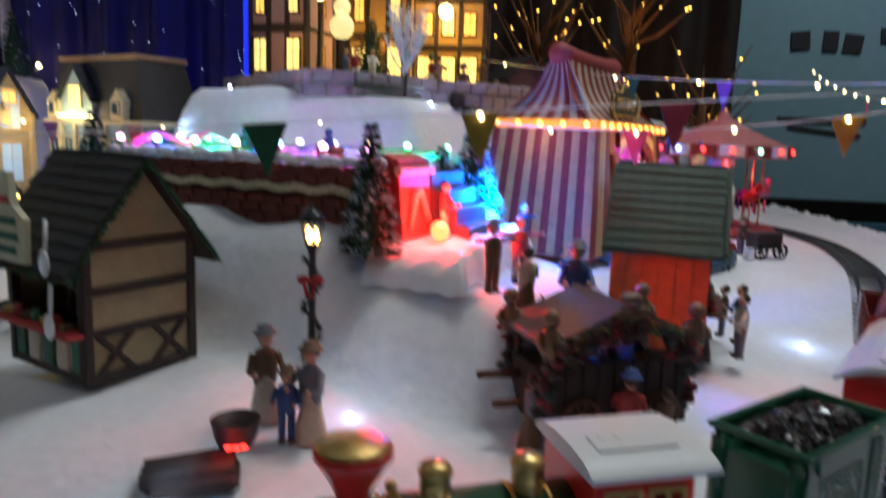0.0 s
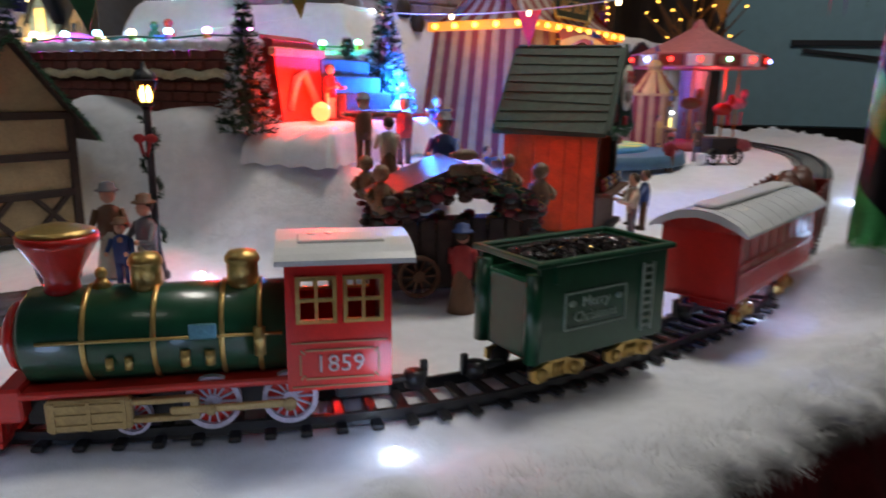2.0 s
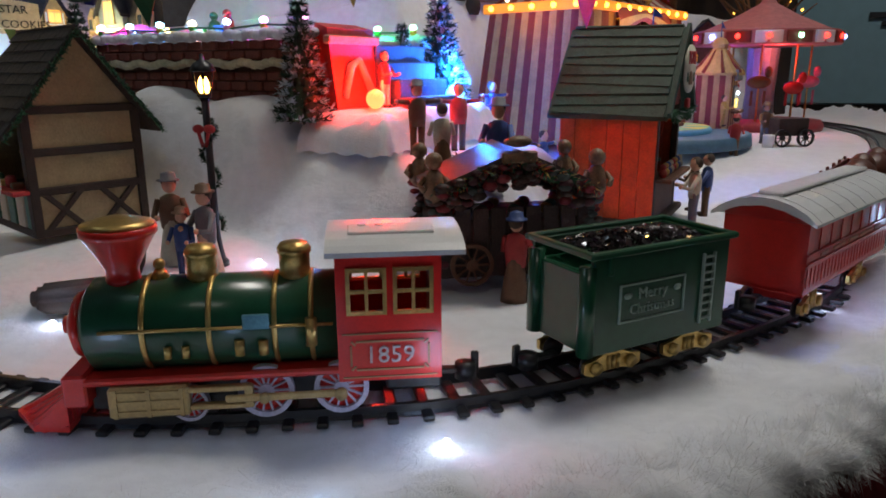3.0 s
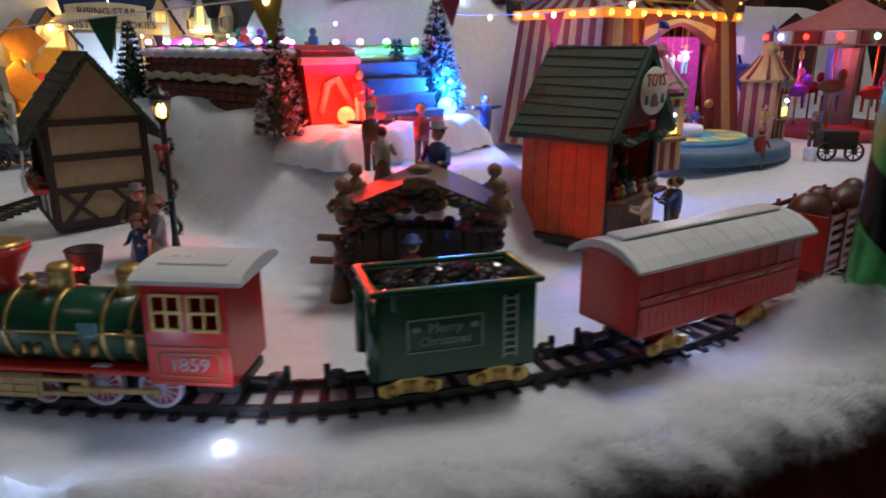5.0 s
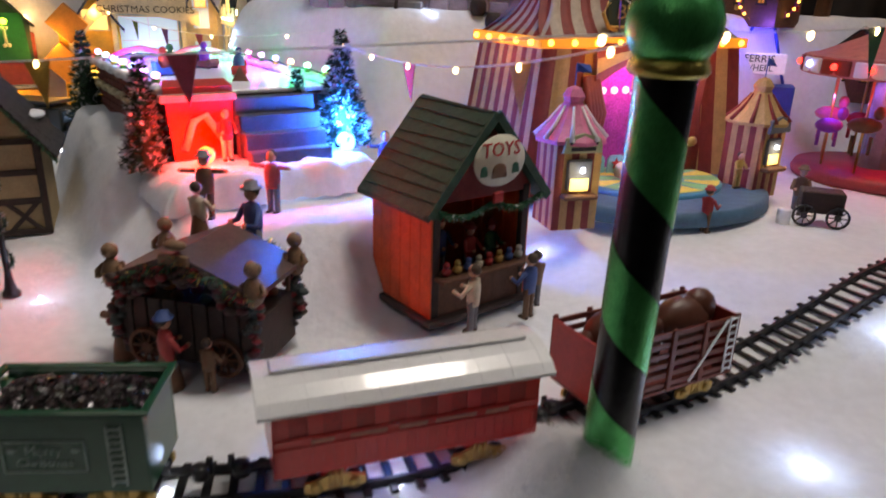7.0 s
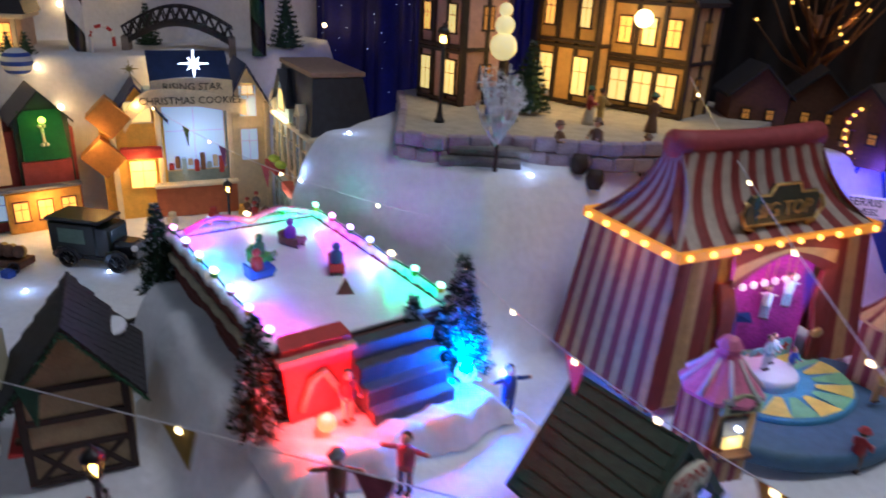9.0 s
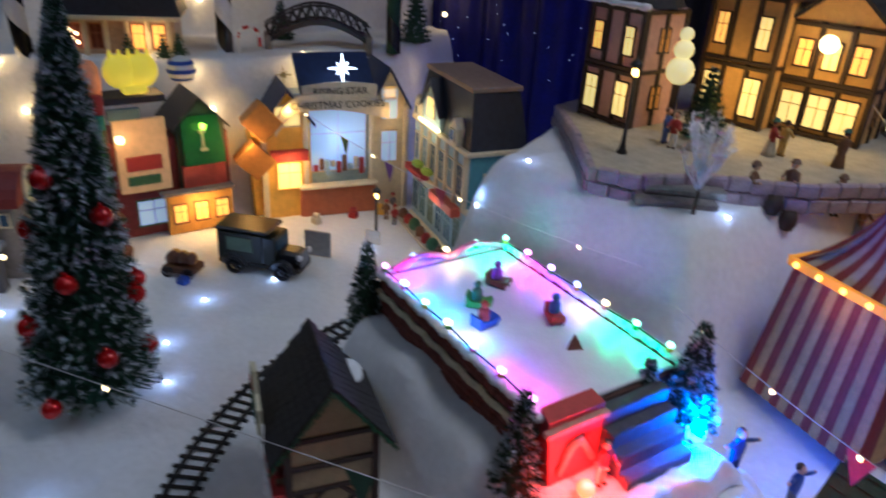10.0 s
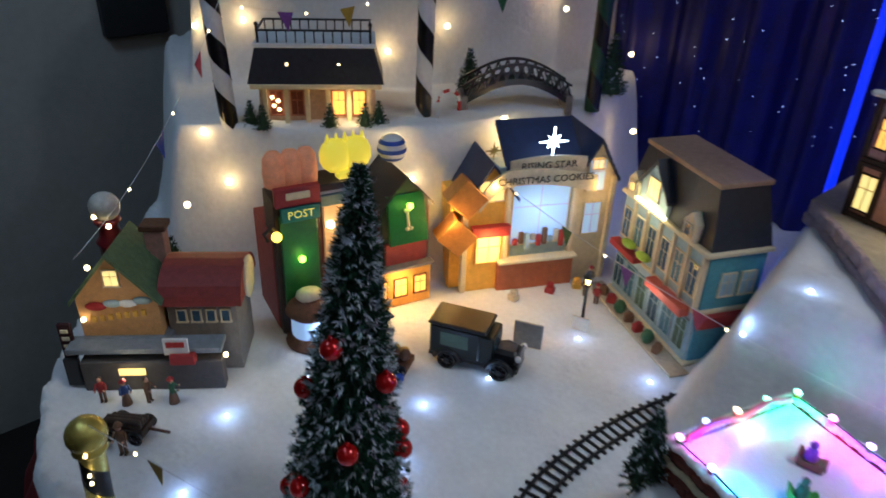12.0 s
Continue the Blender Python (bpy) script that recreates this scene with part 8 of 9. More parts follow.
# ---- mansion on the snow tier ----
mz = 0.245
mn = thing("mansion", -0.752, 0.956, mz - 0.006, 54.0, "cream mansion with dark mansard roof and roof railing", "building", scale=0.93)
wall_box(mn, "body", (0, 0.045, 0.032), (0.185, 0.085, 0.064), mat("peach_wall", (0.62, 0.45, 0.33), 0.7))
for k in range(6):
    wall_box(mn, "pillar", (-0.082 + 0.033 * k, -0.008, 0.030), (0.007, 0.007, 0.060), CREAM)
wall_box(mn, "cornice", (0, 0.034, 0.064), (0.205, 0.110, 0.008), CREAM)
bm = bmn()
box(bm, (0, 0.036, 0.096), (0.212, 0.112, 0.056), top=0.86)
part("mansard_roof", bm, mat("slate_roof", (0.022, 0.026, 0.04)), mn, "dark slate mansard roof")
wall_box(mn, "roof_edge", (0, 0.036, 0.126), (0.188, 0.100, 0.007), PAPERSNOW)
for x in (-0.040, 0.040):
    bm = bmn()
    lathe(bm, [(0.0145, 0), (0.0150, 0.004), (0.0145, 0.014)], (x, -0.012, 0.094), 16, axis="y")
    dm = part("dormer", bm, mat("dark_gold_dormer", (0.22, 0.16, 0.08), 0.6), mn)
    bm = bmn()
    for s in (-1, 1):
        ball(bm, (x + s * 0.004, -0.0135, 0.095 - s * 0.003), 0.0032, 8)
    part("dormer_light", bm, L_WARM, dm)
for k in range(26):
    a = k / 26
    x = -0.085 + 0.17 * (k % 13) / 12
    y = -0.008 if k < 13 else 0.080
    bm = bmn()
    cyl(bm, (x, y, 0.129), 0.0012, 0.018, n=5)
    part("baluster", bm, BLACK, mn)
for y in (-0.008, 0.080):
    wall_box(mn, "railing", (0, y, 0.148), (0.176, 0.003, 0.003), BLACK, bev=0.0005)
for x in (-0.086, 0.086):
    wall_box(mn, "railing", (x, 0.036, 0.148), (0.003, 0.09, 0.003), BLACK, bev=0.0005)
    bm = bmn()
    cyl(bm, (x, -0.008, 0.129), 0.002, 0.026, n=6)
    ball(bm, (x, -0.008, 0.157), 0.0035, 8)
    part("corner_post", bm, BLACK, mn)
for k, x in enumerate((-0.066, -0.033, 0.033, 0.066)):
    window(mn, x, 0.0015, 0.032, 0.020, 0.040, W_WARM if k > 1 else mat("dusky_red_glass", (0.2, 0.05, 0.03), 0.3), mat("peach_trim", (0.5, 0.2, 0.12), 0.6))
for dx, dz in ((-0.004, 0.008), (0.005, 0.002), (-0.002, -0.006), (0.006, -0.012)):
    bm = bmn()
    ball(bm, (-0.068 + dx, -0.002, 0.034 + dz), 0.0030, 8)
    part("window_lamp", bm, L_WARM, mn)
M = mn.matrix_world
bulb_lamp(M @ Vector((0.05, -0.03, 0.03)), 0.05, (1.0, 0.6, 0.2), 0.006)
for k, (x, y) in enumerate(((-0.105, -0.022), (-0.085, -0.035), (0.075, -0.028), (0.098, -0.015), (0.02, -0.030))):
    q = M @ Vector((x, y, 0))
    conifer("small_pine", q.x, q.y, gz(q.x, q.y) - 0.003, 0.035, 0.013, 7, 10, 5, "tiny dark pine tree before the mansion", 0.1, "pines before the mansion")

# ---- black and white poles and bridge on the tiers ----
for x, y, h, a, b, lean in ((-0.808, 0.838, 0.185, FOILBLACK, PAPERSNOW, (-0.02, 0.0)), (-0.668, 1.092, 0.20, FOILBLACK, PAPERSNOW, (0.0, 0.005)), (-0.540, 1.352, 0.20, FOILBLACK, mat("dark_green_foil", (0.02, 0.07, 0.04), 0.3, 0.4), (0.0, 0.0))):
    candy_pole(x, y, 0.238, h, 0.0125, a, b, "black and white spiral striped pole on the snow bank", FOILGREEN if x < -0.75 else None, lean, 2.2)
br2 = thing("arched_bridge", -0.618, 1.246, 0.240, 54, "black arched model bridge with open railing on the snow bank", "bridge")


def arch_z(x, base, rise):
    return base + rise * math.cos(math.pi * x / 0.176)


for y in (-0.020, 0.020):
    for nm, b0, th in (("girder", 0.012, 0.010), ("handrail", 0.042, 0.004)):
        bm = bmn()
        n = 22
        xs = [-0.088 + 0.176 * i / n for i in range(n + 1)]
        prism(bm, [(x, arch_z(x, b0 + th, 0.034)) for x in xs] + [(x, arch_z(x, b0, 0.034)) for x in reversed(xs)], 0.004, (0, y - 0.002, 0), "xz")
        part(nm, bm, BLACK, br2)
    for k in range(23):
        x = -0.085 + 0.17 * k / 22
        bm = bmn()
        box(bm, (x, y, arch_z(x, 0.032, 0.034)), (0.003, 0.003, 0.024), ry=0.35 if k % 2 else -0.35)
        part("lattice_bar", bm, BLACK, br2)
bm = bmn()
n = 20
for i in range(n):
    x = -0.088 + 0.176 * (i + 0.5) / n
    box(bm, (x, 0, arch_z(x, 0.016, 0.034)), (0.0096, 0.040, 0.003), ry=math.asin(0.6 * math.sin(math.pi * x / 0.176)))
part("deck", bm, BLACK, br2)
for sx in (-1, 1):
    bm = bmn()
    box(bm, (sx * 0.086, 0, 0.012), (0.012, 0.046, 0.034), bev=0.002)
    part("abutment", bm, STONE, br2)
for x, y, h in ((-0.735, 1.255, 0.075), (-0.575, 1.445, 0.105), (-0.80, 0.72, 0.10)):
    conifer("dark_pine", x, y, gz(x, y) - 0.004, h, h * 0.30, 12, 14, 5, "dark green model pine on the snow bank", 0.08, "pines on the snow bank")
# hooked sugar cane
bm = bmn()
pts = [(0.0, 0, 0), (0.0, 0, 0.045)] + [(0.017 - 0.017 * math.cos(a), 0, 0.045 + 0.017 * math.sin(a)) for a in (0.5, 1.0, 1.57, 2.1, 2.6, 3.14)] + [(0.034, 0, 0.030)]
tube(bm, pts, 0.0028, 8)
for i, f in enumerate(bm.faces):
    f.material_index = (i // 8) % 2
single("candy_cane", bm, [WHITE, REDINK], -0.648, 1.105, 0.225, 62, "red and white striped candy cane on the snow bank", "candy cane")
# bulbs glowing on the snow banks
for x, y, z in ((-0.8312, 1.1484, 0.307), (-1.0517, 0.9088, 0.338), (-0.9967, 0.9702, 0.350), (-0.7901, 0.8173, 0.166), (-0.8236, 0.8033, 0.2385), (-0.6503, 1.0185, 0.229), (-0.5846, 1.1853, 0.246), (-0.6534, 1.6141, 0.275), (-0.7908, 1.2475, 0.345), (-0.7024, 1.4576, 0.3675), (-0.775, 0.745, 0.155), (-0.665, 1.055, 0.170), (-0.58, 1.18, 0.215), (-0.50, 1.42, 0.20)):
    d = next((v for v in (0.16 - 0.002 * i for i in range(80)) if gz(x + 0.88 * v, y - 0.47 * v) > z), 0.0)
    q = Vector((x, y, z)) + Vector((0.88, -0.47, 0)) * (d + 0.006)
    bm = bmn()
    ball(bm, (0, 0, 0), 0.0050, 8)
    single("snow_bank_bulb", bm, L_WARM, q.x, q.y, q.z, 0, "warm white bulb glowing on the snow bank", "bulb", "bulbs on the snow bank")
    bulb_lamp(q + Vector((0.016, -0.011, 0.006)), 0.042, (1.0, 0.58, 0.18), 0.006)

# ---- delivery van ----
van = thing("delivery_van", -0.390, 0.953, 0.0, 28, "old-fashioned dark green delivery van on the snow", "van", scale=1.12)
VG = mat("van_green", (0.004, 0.009, 0.007), 0.4, var=0.2, coat=0.1)
wall_box(van, "cargo_box", (-0.020, 0, 0.036), (0.062, 0.042, 0.042), VG, bev=0.003)
wall_box(van, "roof", (-0.017, 0, 0.059), (0.072, 0.046, 0.005), BLACK, bev=0.002)
wall_box(van, "cab", (0.018, 0, 0.034), (0.018, 0.038, 0.038), VG, bev=0.002)
wall_box(van, "bonnet", (0.040, 0, 0.025), (0.030, 0.026, 0.020), BLACK, bev=0.004)
wall_box(van, "radiator", (0.056, 0, 0.025), (0.003, 0.022, 0.020), GREYPAINT)
wall_box(van, "chassis", (0.002, 0, 0.012), (0.110, 0.034, 0.006), BLACK)
for x in (-0.028, 0.036):
    for sy in (-1, 1):
        w = part("wheel", wheel_mesh(0.0115, 8, 0.006), BLACK, van)
        w.location = (x, sy * 0.021, 0.0115)
        bm = bmn()
        tube(bm, [(x - 0.016, sy * 0.021, 0.012), (x - 0.010, sy * 0.021, 0.022), (x, sy * 0.021, 0.0255), (x + 0.010, sy * 0.021, 0.022), (x + 0.017, sy * 0.021, 0.011)], 0.003, 6)
        part("mudguard", bm, BLACK, van)
for sy in (-1, 1):
    bm = bmn()
    ball(bm, (0.056, sy * 0.014, 0.030), 0.004, 8)
    part("headlamp", bm, SILVER, van)
    bm = bmn()
    box(bm, (-0.020, sy * 0.0213, 0.040), (0.034, 0.001, 0.018))
    part("side_panel", bm, mat("sage_panel", (0.10, 0.16, 0.11), 0.5), van, "sage green side panel")
bm = bmn()
box(bm, (0.0275, 0, 0.042), (0.001, 0.030, 0.014))
part("windscreen", bm, mat("dark_glass", (0.05, 0.1, 0.16)), van)
wall_box(van, "open_door", (0.052, 0.052, 0.020), (0.036, 0.003, 0.036), mat("grey_card", (0.35, 0.35, 0.36), 0.7), "grey flap")
# carriage of toys by the van
tc = thing("toy_cart", -0.452, 0.865, 0.0, 30, "small cart heaped with brown toys and parcels", "cart")
wall_box(tc, "tray", (0, 0, 0.010), (0.046, 0.030, 0.010), BROWN)
for k in range(9):
    bm = bmn()
    ball(bm, (-0.018 + 0.0045 * k, 0.008 * math.sin(k * 2.2), 0.020 + 0.004 * (k % 3)), 0.0075, 8, scale=(1, 1, 1.2))
    part("toy", bm, (C_BROWN, C_MUST, BROWN)[k % 3], tc)
for sx in (-1, 1):
    w = part("wheel", wheel_mesh(0.008, 6), BLACK, tc)
    w.location = (sx * 0.015, -0.017, 0.008)
bm = bmn()
box(bm, (0, 0, 0.005), (0.014, 0.012, 0.010), bev=0.001)
single("blue_parcel", bm, BLUE, -0.425, 0.848, 0, 20, "small blue parcel on the snow", "parcel")
# lamp with board and people by the corner shop
street_lamp("lamp_post", -0.352, 1.136, 0.0, 0.085, "small black lamp post with a sign board at its foot", False, 0.006)
bm = bmn()
prism(bm, [(-0.012, 0), (0.012, 0), (0.012, 0.022), (-0.012, 0.022)], 0.002, (0, 0, 0), "xz")
single("notice_board", bm, C_CREAM, -0.345, 1.122, 0.001, 20, "cream notice board leaning at the lamp post", "board")
for x, y, c in ((-0.415, 1.235, C_GREY), (-0.375, 1.20, C_RED), (-0.40, 1.205, C_BROWN)):
    figurine(x, y, 0.0, 30, c, C_BROWN, C_RED, 0.036, False, 0.7, "small painted figurine before the shops", "shoppers")

# ---- stone terrace with the tudor houses ----
TZ = 0.208
P = [(-0.145, 1.285), (-0.060, 1.195), (0.030, 1.085), (0.075, 1.095), (0.120, 1.150), (0.215, 1.215), (0.29, 1.30), (0.30, 1.60), (-0.145, 1.60)]
bm = bmn()
prism(bm, P, 0.030, (0, 0, TZ - 0.002), "xy")
ter = single("terrace", bm, mat("snowy_paving", (0.42, 0.38, 0.3), 0.85, var=0.25, scale=60), 0, 0, 0, 0, "snow-dusted paved terrace edged with stone blocks", "terrace")
bm = bmn()
box(bm, (0, 0, 0), (0.0225, 0.010, 0.0155), bev=0.002)
blk = part("stone_block", bm, mat("lilac_stone", (0.36, 0.29, 0.33), 0.85, var=0.35, bump=0.6), ter)
nb = 0
for i in range(6):
    (ax, ay), (bx, by) = P[i], P[i + 1]
    L = math.hypot(bx - ax, by - ay)
    n = max(1, round(L / 0.0235))
    for j in range(n):
        for row in range(2):
            f = min(1.0, (j + 0.5 + 0.35 * row) / n)
            m = at(ax + (bx - ax) * f, ay + (by - ay) * f, TZ + 0.006 + 0.0165 * row + rng.uniform(0, 0.002), Matrix.Rotation(math.atan2(by - ay, bx - ax) + rng.uniform(-0.05, 0.05), 4, "Z"))
            if nb == 0:
                blk.matrix_basis = m
            else:
                same_part("stone_block", blk, ter, m)
            nb += 1
for k in range(2):
    bm = bmn()
    box(bm, (0.112 - 0.012 * k * 0, 1.135 - 0.016 * k, TZ + 0.016 - 0.009 * k), (0.085, 0.03, 0.009), 0.62, bev=0.002)
    part("step", bm, STONE, ter)
FZ = TZ + 0.028


def tudor(x, y, rz, w, d, h, wallm, lit, label, roofm=ROOFDARK, tower=False):
    t = thing("tudor_house", x, y, FZ, rz, label, "building", "terrace houses")
    wall_box(t, "wall_block", (0, d / 2, h / 2), (w, d, h), wallm)
    for xx in np.linspace(-w / 2, w / 2, 4):
        wall_box(t, "beam", (xx, -0.001, h / 2), (0.006, 0.005, h), DARKWOOD, bev=0.0006)
    for z in (0.004, h * 0.46, h * 0.5, h - 0.004):
        wall_box(t, "beam", (0, -0.001, z), (w + 0.004, 0.006, 0.005), DARKWOOD, bev=0.0006)
    for s in (-1, 1):
        for yy in np.linspace(0.004, d - 0.004, 3):
            wall_box(t, "beam", (s * w / 2, yy, h / 2), (0.005, 0.006, h), DARKWOOD, bev=0.0006)
        for z in (h * 0.48, h - 0.004):
            wall_box(t, "beam", (s * w / 2, d / 2, z), (0.005, d, 0.005), DARKWOOD, bev=0.0006)
        for z in (h * 0.25, h * 0.74):
            window(t, s * (w / 2 + 0.0005), d * 0.5, z, d * 0.22, h * 0.2, mat("amber_dim_pane", (0.4, 0.15, 0.03), 0.4, glow=0.35, glow_color=(1, 0.4, 0.05)), DARKWOOD, True, along="y")
    for k, xx in enumerate(np.linspace(-w * 0.3, w * 0.3, 2 if w < 0.1 else 3)):
        window(t, xx, -0.0035, h * 0.24, w * 0.24, h * 0.30, lit, DARKWOOD)
        window(t, xx, -0.0035, h * 0.73, w * 0.17, h * 0.24, lit if k % 2 else W_WARM, DARKWOOD)
    if tower:
        bm = bmn()
        lathe(bm, [(w * 0.62, h), (w * 0.50, h + 0.02), (w * 0.2, h + 0.085), (0.002, h + 0.12)], (0, d / 2, 0), 8, smooth=False)
        part("spire_roof", bm, roofm, t, "dark pointed roof")
        bm = bmn()
        icing(bm, (-w * 0.58, -w * 0.1, h + 0.003), (w * 0.58, -w * 0.1, h + 0.003), 12, 0.007)
        part("roof_snow", bm, PAPERSNOW, t)
        wall_box(t, "chimney", (-w * 0.3, d * 0.3, h + 0.06), (0.014, 0.014, 0.07), mat("pink_brick", (0.45, 0.25, 0.2)))
    else:
        gable(t, "gable", w / 2, h, h + 0.002, h + w * 0.42, d, 0.0, wallm)
        slopes(t, w / 2, h, h + w * 0.42, -0.008, d + 0.006, roofm, rows=6)
    return t


ROSE = mat("rose_plaster", (0.52, 0.30, 0.26), 0.8, var=0.2)
HONEY = mat("honey_plaster", (0.6, 0.36, 0.13), 0.8, var=0.2)
tudor(-0.060, 1.265, -14, 0.085, 0.080, 0.145, ROSE, W_PALE, "rose half-timbered tower house with lit windows and pointed roof", tower=True)
tudor(0.050, 1.395, -8, 0.095, 0.075, 0.165, HONEY, W_PALE, "honey-coloured half-timbered house with lit windows", roofm=BROWN)
tudor(0.155, 1.415, -4, 0.110, 0.080, 0.140, HONEY, W_PALE, "low honey-coloured inn with brightly lit windows")
wall_arch = bmn()
tube(wall_arch, [(-0.05 + 0.1 * i / 10, 0, 0.028 * math.sin(math.pi * i / 10)) for i in range(11)], 0.008, 8)
single("arched_sign", wall_arch, HONEY, 0.050, 1.385, FZ + 0.195, -8, "tan arched sign over the house gable", "sign")
bm = bmn()
ball(bm, (0, 0, 0), 0.011, 12)
single("porch_lamp", bm, lamp_mat("bright_porch", (1.0, 0.8, 0.35), 7), 0.152, 1.395, FZ + 0.118, 0, "bright warm lamp over the inn door", "lamp")
for x, y, z, w in ((0.145, 1.365, FZ + 0.105, 0.12), (0.05, 1.345, FZ + 0.06, 0.08), (-0.03, 1.225, FZ + 0.05, 0.02), (0.10, 1.30, FZ + 0.05, 0.04), (0.20, 1.36, FZ + 0.05, 0.04)):
    bulb_lamp((x, y, z), w * 1.5, (1.0, 0.58, 0.1), 0.008)
street_lamp("lamp_post", 0.026, 1.158, FZ, 0.105, "black terrace lamp post with a glowing lantern", False, 0.02)
sm = bmn()
ball(sm, (0, 0, 0.017), 0.017, 12)
ball(sm, (0, 0, 0.042), 0.012, 12)
ball(sm, (0, 0, 0.060), 0.0085, 10)
single("snow_figure", sm, mat("lit_snow_figure", (0.8, 0.75, 0.5), 0.5, glow=0.8, glow_color=(1.0, 0.8, 0.3)), 0.022, 1.285, FZ + 0.060, 0, "glowing round snow figure on a post", "ornament")
bm = bmn()
cyl(bm, (0.022, 1.285, FZ), 0.004, 0.06, n=8)
single("ornament_post", bm, DARKWOOD, 0, 0, 0, 0, "dark post carrying the snow figure", "post")
conifer("green_tree", 0.062, 1.290, FZ, 0.085, 0.028, 12, 14, 6, "green model tree on the terrace", 0.05, "terrace trees")
for k, (x, y, c, lo) in enumerate(((0.055, 1.225, C_RED, WHITE), (0.075, 1.235, WHITE, C_CREAM), (0.040, 1.235, C_BLUE, C_BLUE), (0.145, 1.290, C_RED, C_CREAM), (0.155, 1.30, C_MUST, C_MUST), (0.215, 1.31, C_BROWN, C_BROWN))):
    figurine(x, y, FZ, 40 * k, c, lo, C_GREEN if k % 2 else None, 0.044, bool(k % 2), 0.8, "painted figurine in costume on the terrace", "terrace figures")
# white twig tree in front of the terrace
wt = thing("white_twig_tree", 0.138, 1.108, gz(0.138, 1.108) - 0.002, 0, "small bare tree with frosted white twigs", "tree")
bm = bmn()
tube(bm, [(0, 0, 0), (0.001, 0, 0.022), (-0.002, 0, 0.042)], 0.0022, 6, r2=0.0015)
part("trunk", bm, BARK, wt)
bm = bmn()
for k in range(26):
    a = k * 2.4
    s = 0.010 + 0.018 * rng.random()
    p0 = Vector((0, 0, 0.026 + 0.02 * rng.random()))
    p2 = p0 + Vector((math.cos(a) * s, math.sin(a) * s, 0.030 + 0.038 * rng.random()))
    p1 = p0.lerp(p2, 0.5) + Vector((math.cos(a) * 0.003, math.sin(a) * 0.003, -0.002))
    tube(bm, [p0, p1, p2], 0.0014, 5, r2=0.0005)
    for j in range(5):
        q = p1.lerp(p2, rng.random())
        needles(bm, q, (math.cos(a + j), math.sin(a + j), 0.8), 3, 0.012, 0, 0.8, 0.0008)
part("crown", bm, PAPERSNOW, wt, "frosted white twigs", fix=False)
# barrels and bench people on the snow by the terrace
for k, (x, y) in enumerate(((0.190, 1.190), (0.205, 1.200))):
    bm = bmn()
    lathe(bm, [(0.007, 0), (0.0092, 0.006), (0.0095, 0.010), (0.0092, 0.014), (0.007, 0.020)], (0, 0, 0), 14)
    single("barrel", bm, DARKWOOD, x, y, gz(x, y) - 0.001, 0, "dark wooden barrel by the terrace wall", "barrel", "barrels")
for k, (x, y) in enumerate(((0.195, 1.212), (0.235, 1.255), (0.26, 1.275), (0.165, 1.185))):
    figurine(x, y, gz(x, y), 30 * k, C_BROWN, C_GREY, C_BROWN, 0.046, False, 0.8, "dark painted figurine by the terrace wall", "figures by the terrace")
bm = bmn()
for k in range(3):
    box(bm, (0, 0.004 * k, 0.012 + 0.005 * k), (0.040, 0.006, 0.0016))
for s in (-1, 1):
    box(bm, (s * 0.017, 0.004, 0.006), (0.003, 0.014, 0.012))
single("bench", bm, BROWN, 0.150, 1.172, gz(0.150, 1.172), 35, "dark wooden bench by the terrace wall", "bench")
# dark tree with warm lights behind the tent
for tx, ty, h, nm in ((0.46, 1.63, 0.34, 0), (0.30, 1.66, 0.30, 1), (0.62, 1.72, 0.32, 2)):
    bt = thing("lit_bare_tree", tx, ty, gz(tx, ty) - 0.01, 40 * nm, "dark bare tree strung with warm lights", "tree", "lit trees")
    bm = bmn()
    tube(bm, [(0, 0, 0), (0.004, 0, h * 0.3), (-0.006, 0.003, h * 0.55)], 0.011, 8, r2=0.006)
    tips = []
    for k in range(16):
        a = k * 2.4
        p0 = Vector((0, 0, h * (0.25 + 0.3 * rng.random())))
        p2 = p0 + Vector((math.cos(a) * h * 0.28, math.sin(a) * h * 0.28, h * (0.15 + 0.35 * rng.random())))
        p1 = p0.lerp(p2, 0.5) + Vector((0, 0, -0.012))
        tube(bm, [p0, p1, p2], 0.004, 5, r2=0.001)
        tips += [p1, p2, p0.lerp(p2, 0.75)]
    part("branchwork", bm, mat("lit_bark", (0.14, 0.06, 0.02), 0.8, var=0.4, bump=0.5), bt)
    for p in tips[::2]:
        bm = bmn()
        ball(bm, p + Vector((0, 0, 0.003)), 0.0024, 6)
        part("bulb", bm, L_ORANGE, bt)
    bulb_lamp(bt.matrix_world @ Vector((0.02, -0.05, h * 0.5)), 0.06, (1.0, 0.42, 0.1), 0.006)
for k, (x, y) in enumerate(((0.40, 1.50), (0.52, 1.60), (0.34, 1.56), (0.28, 1.50))):
    hs = thing("far_cottage", x, y, gz(x, y) - 0.004, -10 + 14 * k, "dim brown cottage with amber windows behind the tent", "building", "far cottages")
    gable(hs, "wall_block", 0.036, 0, 0.060, 0.094, 0.07, 0, BROWN)
    slopes(hs, 0.036, 0.060, 0.094, -0.006, 0.075, ROOFDARK)
    for s in (-1, 1):
        window(hs, s * 0.015, -0.0015, 0.035, 0.010, 0.014, mat("amber_dim_pane", (0.4, 0.15, 0.03)), DARKWOOD)

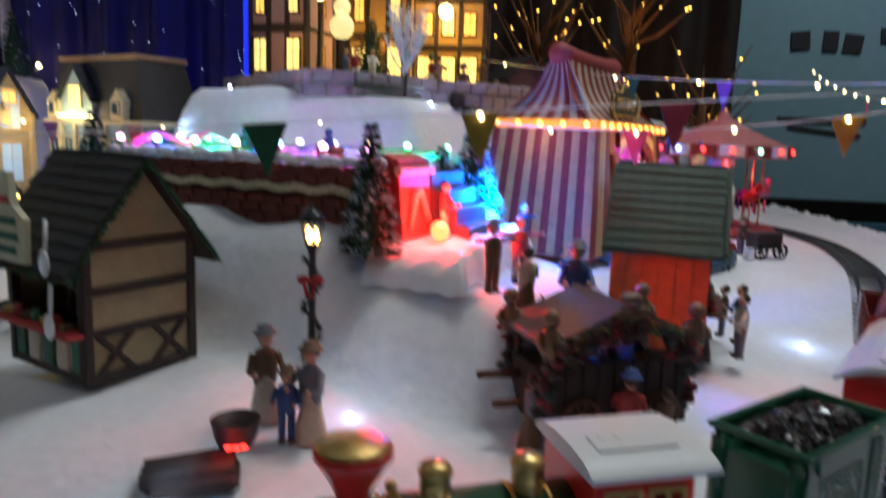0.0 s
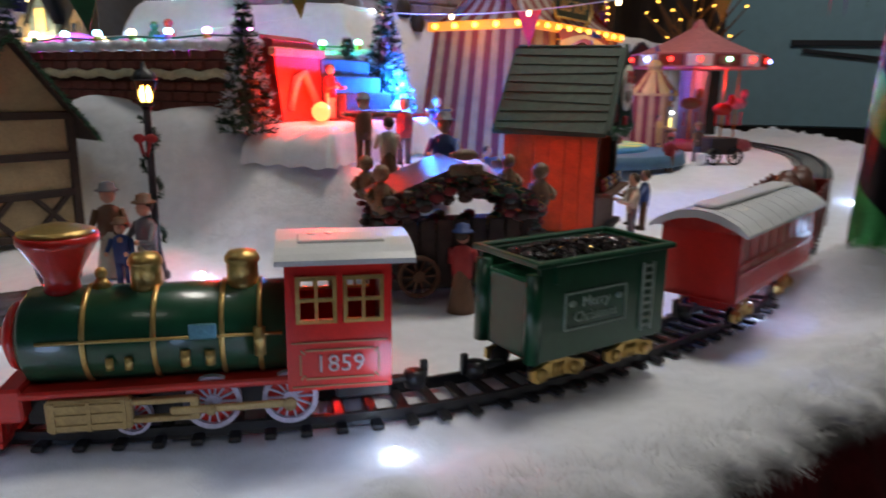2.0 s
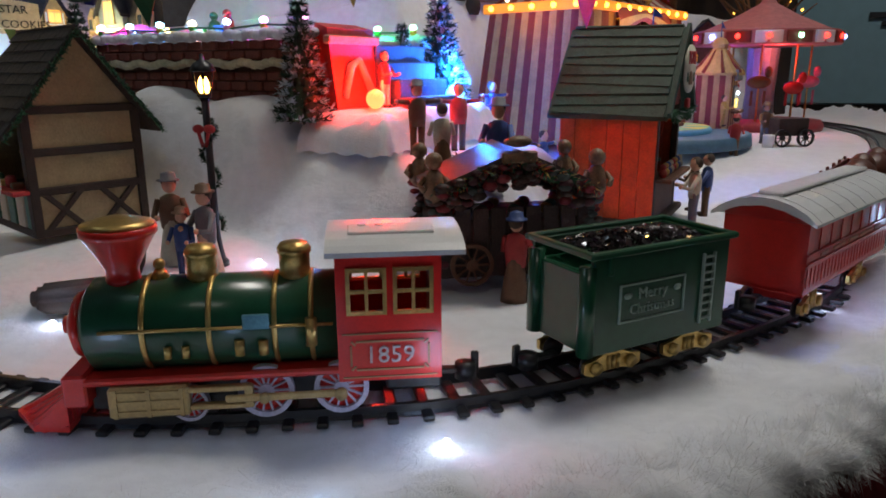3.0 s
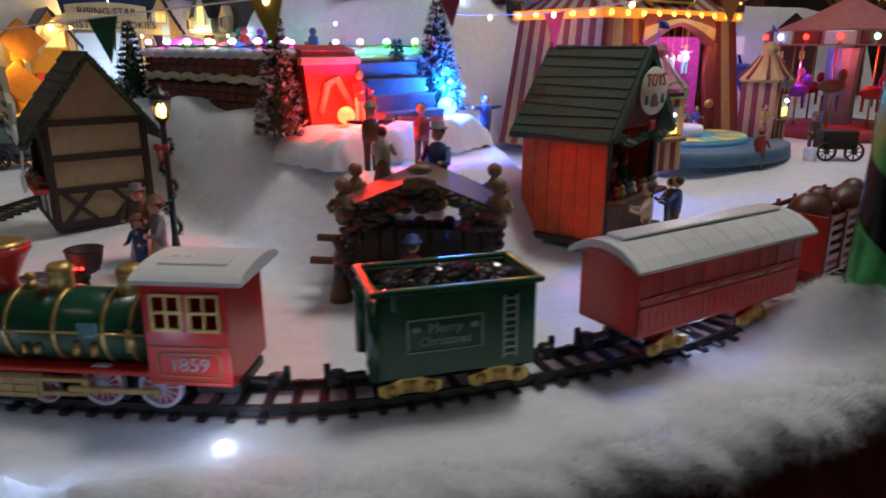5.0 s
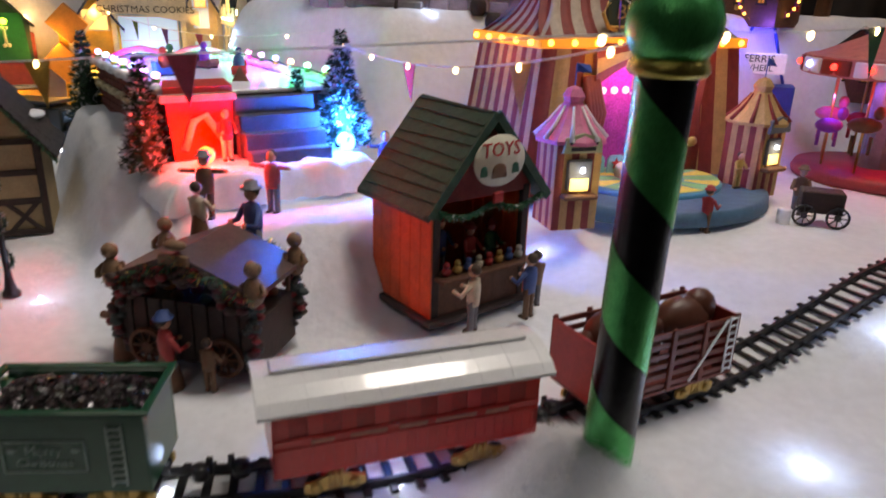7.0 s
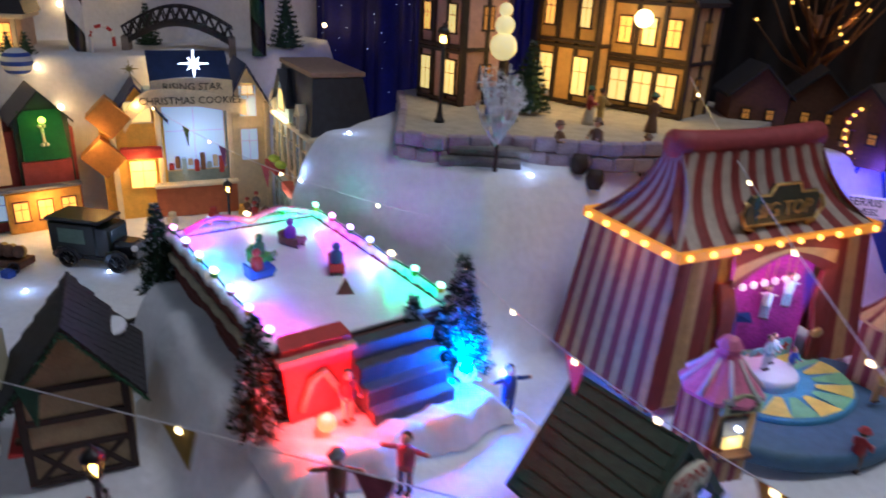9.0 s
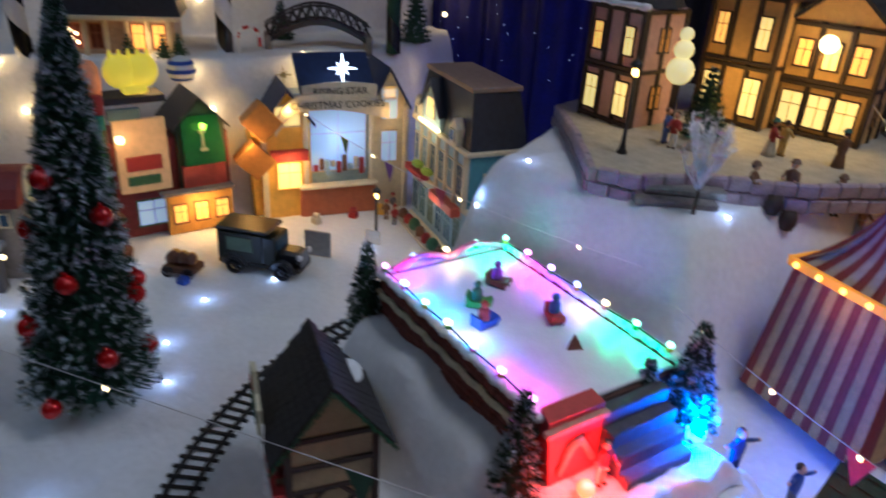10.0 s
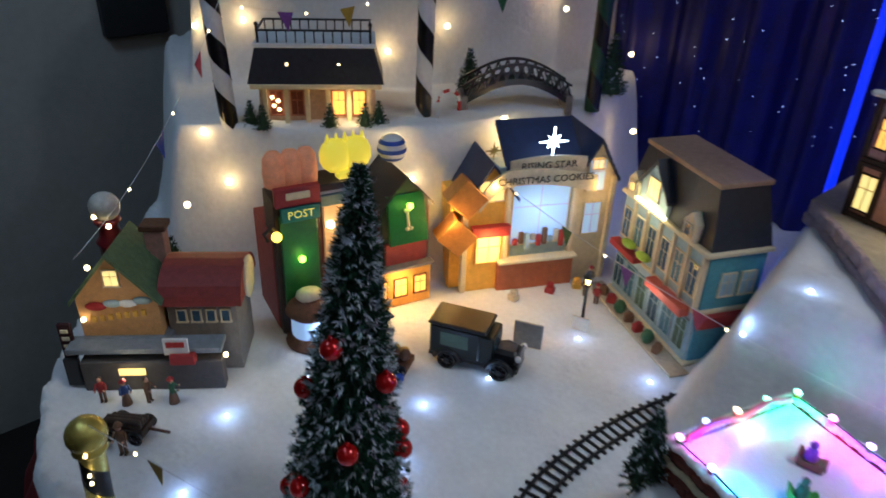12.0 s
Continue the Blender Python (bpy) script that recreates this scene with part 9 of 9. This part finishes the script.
# ---- snow lights: white leds lying in the cotton ----
for k, (x, y, w) in enumerate(((-0.504, 0.650, 1), (-0.368, 0.845, 1), (-0.310, 0.760, 1), (-0.240, 0.722, 1), (-0.425, 0.560, 1), (-0.332, 1.105, 0.6), (-0.211, 1.102, 1), (-0.352, 0.943, 0.6), (0.297, 0.473, 1.0), (0.331, 0.529, 1.1), (0.120, 0.587, 1.0), (0.178, 0.687, 1.0), (0.649, 0.864, 1.2), (0.190, 0.470, 1.0), (0.416, 0.638, 0.9), (0.492, 0.716, 0.9), (0.205, 1.050, 0.8), (0.165, 1.135, 0.8), (-0.100, 1.06, 0.8), (0.40, 1.005, 0.9), (-0.155, 0.555, 1), (0.235, 0.860, 0.8), (-0.06, 1.10, 0.6), (0.52, 0.93, 1.0), (0.66, 1.02, 1.0))):
    z = gz(x, y) + 0.0015
    bm = bmn()
    ball(bm, (0, 0, 0), 0.0020, 8)
    single("snow_led", bm, L_WHITE, x, y, z, 0, "tiny white light shining out of the snow", "bulb", "lights in the snow")
    bulb_lamp((x, y, z + (0.022 if y < 0.7 and x > 0 else 0.014)), (0.011 if y < 0.7 and x > 0 else 0.017) * w, (0.42, 0.60, 1.0), 0.007)

# ---- hanging light strings and pennants ----


def hang(p0, p1, sag, n):
    p0, p1 = Vector(p0), Vector(p1)
    return [p0.lerp(p1, i / n) - Vector((0, 0, sag * 4 * (i / n) * (1 - i / n))) for i in range(n + 1)]


def light_string(p0, p1, sag, n, flags=(), bulbs=2, watts=0.0):
    pts = hang(p0, p1, sag, n)
    t = thing("light_string", 0, 0, 0, 0, "thin wire hung with small warm bulbs and paper pennants", "light string", "light strings")
    bm = bmn()
    tube(bm, pts, 0.0005, 4)
    part("wire", bm, SILVER, t)
    for i in range(1, n, bulbs):
        bm = bmn()
        ball(bm, pts[i] - Vector((0, 0, 0.002)), 0.0016, 8, scale=(1.1, 1.1, 1.4))
        part("bulb", bm, L_WARM, t)
    for i, m in flags:
        d = (pts[i + 1] - pts[i]).normalized()
        q = pts[i]
        bm = bmn()
        put(bm, [q - d * 0.0105, q + d * 0.0105, q + Vector((0.001, 0.002, -0.027)), q - d * 0.0105 + Vector((0, 0.0006, 0)), q + d * 0.0105 + Vector((0, 0.0006, 0)), q + Vector((0.001, 0.0026, -0.027))], ((0, 1, 2), (5, 4, 3), (0, 3, 4, 1), (1, 4, 5, 2), (2, 5, 3, 0)))
        part("pennant", bm, m, t)


FG, FY, FP, FU = mat("pennant_green", (0.02, 0.12, 0.05), 0.7), mat("pennant_gold", (0.4, 0.28, 0.04), 0.7), mat("pennant_pink", (0.6, 0.10, 0.16), 0.7), mat("pennant_purple", (0.2, 0.07, 0.35), 0.7)
light_string((0.579, 0.774, 0.216), (-0.454, 0.494, 0.118), 0.0, 40, ((9, FP), (13, FY), (17, FG), (36, FY)), 12)
light_string((0.579, 0.774, 0.216), (0.195, 0.955, 0.190), 0.02, 12, ((3, FY), (7, FP)), 2)
light_string((0.579, 0.774, 0.216), (0.10, 1.62, 0.33), 0.02, 30, ((8, FU), (12, FG), (17, FP)), 4)
light_string((-0.50, 1.10, 0.19), (0.14, 1.00, 0.19), 0.02, 18, ((4, FG), (7, FU), (10, FP)), 5)
light_string((-0.80, 0.84, 0.42), (-0.66, 1.09, 0.45), 0.03, 10, ((3, FU), (6, FY)), 3)
light_string((-0.66, 1.09, 0.45), (-0.54, 1.35, 0.46), 0.03, 10, ((4, FG),), 3)
light_string((-0.80, 0.84, 0.42), (-0.60, 0.55, 0.21), 0.03, 10, ((5, BLUE), (2, FP)), 3)
light_string((0.579, 0.774, 0.216), (0.80, 1.70, 0.32), 0.03, 26, ((5, FG), (9, FU), (13, FP)), 2)

# blue sheen of a curtain fold, drawn as an upright glowing rod
tb = thing("blue_fold_glow", -0.20, 1.520, 0.0, 0, "upright glowing blue rod drawn for the sheen of a curtain fold", "lamp")
bm = bmn()
cyl(bm, (0, 0, 0.0), 0.007, 0.85, n=10)
part("tube", bm, lamp_mat("deep_blue_sheen", (0.02, 0.04, 1.0), 0.8), tb, "glowing blue rod painting the fold sheen")
# unseen blue lamps, added to wash the curtain and the snow bank before it
bulb_lamp((-0.26, 1.49, 0.36), 0.12, (0.05, 0.07, 1.0), 0.03)
bulb_lamp((-0.175, 1.33, 0.13), 0.26, (0.08, 0.18, 1.0), 0.02)
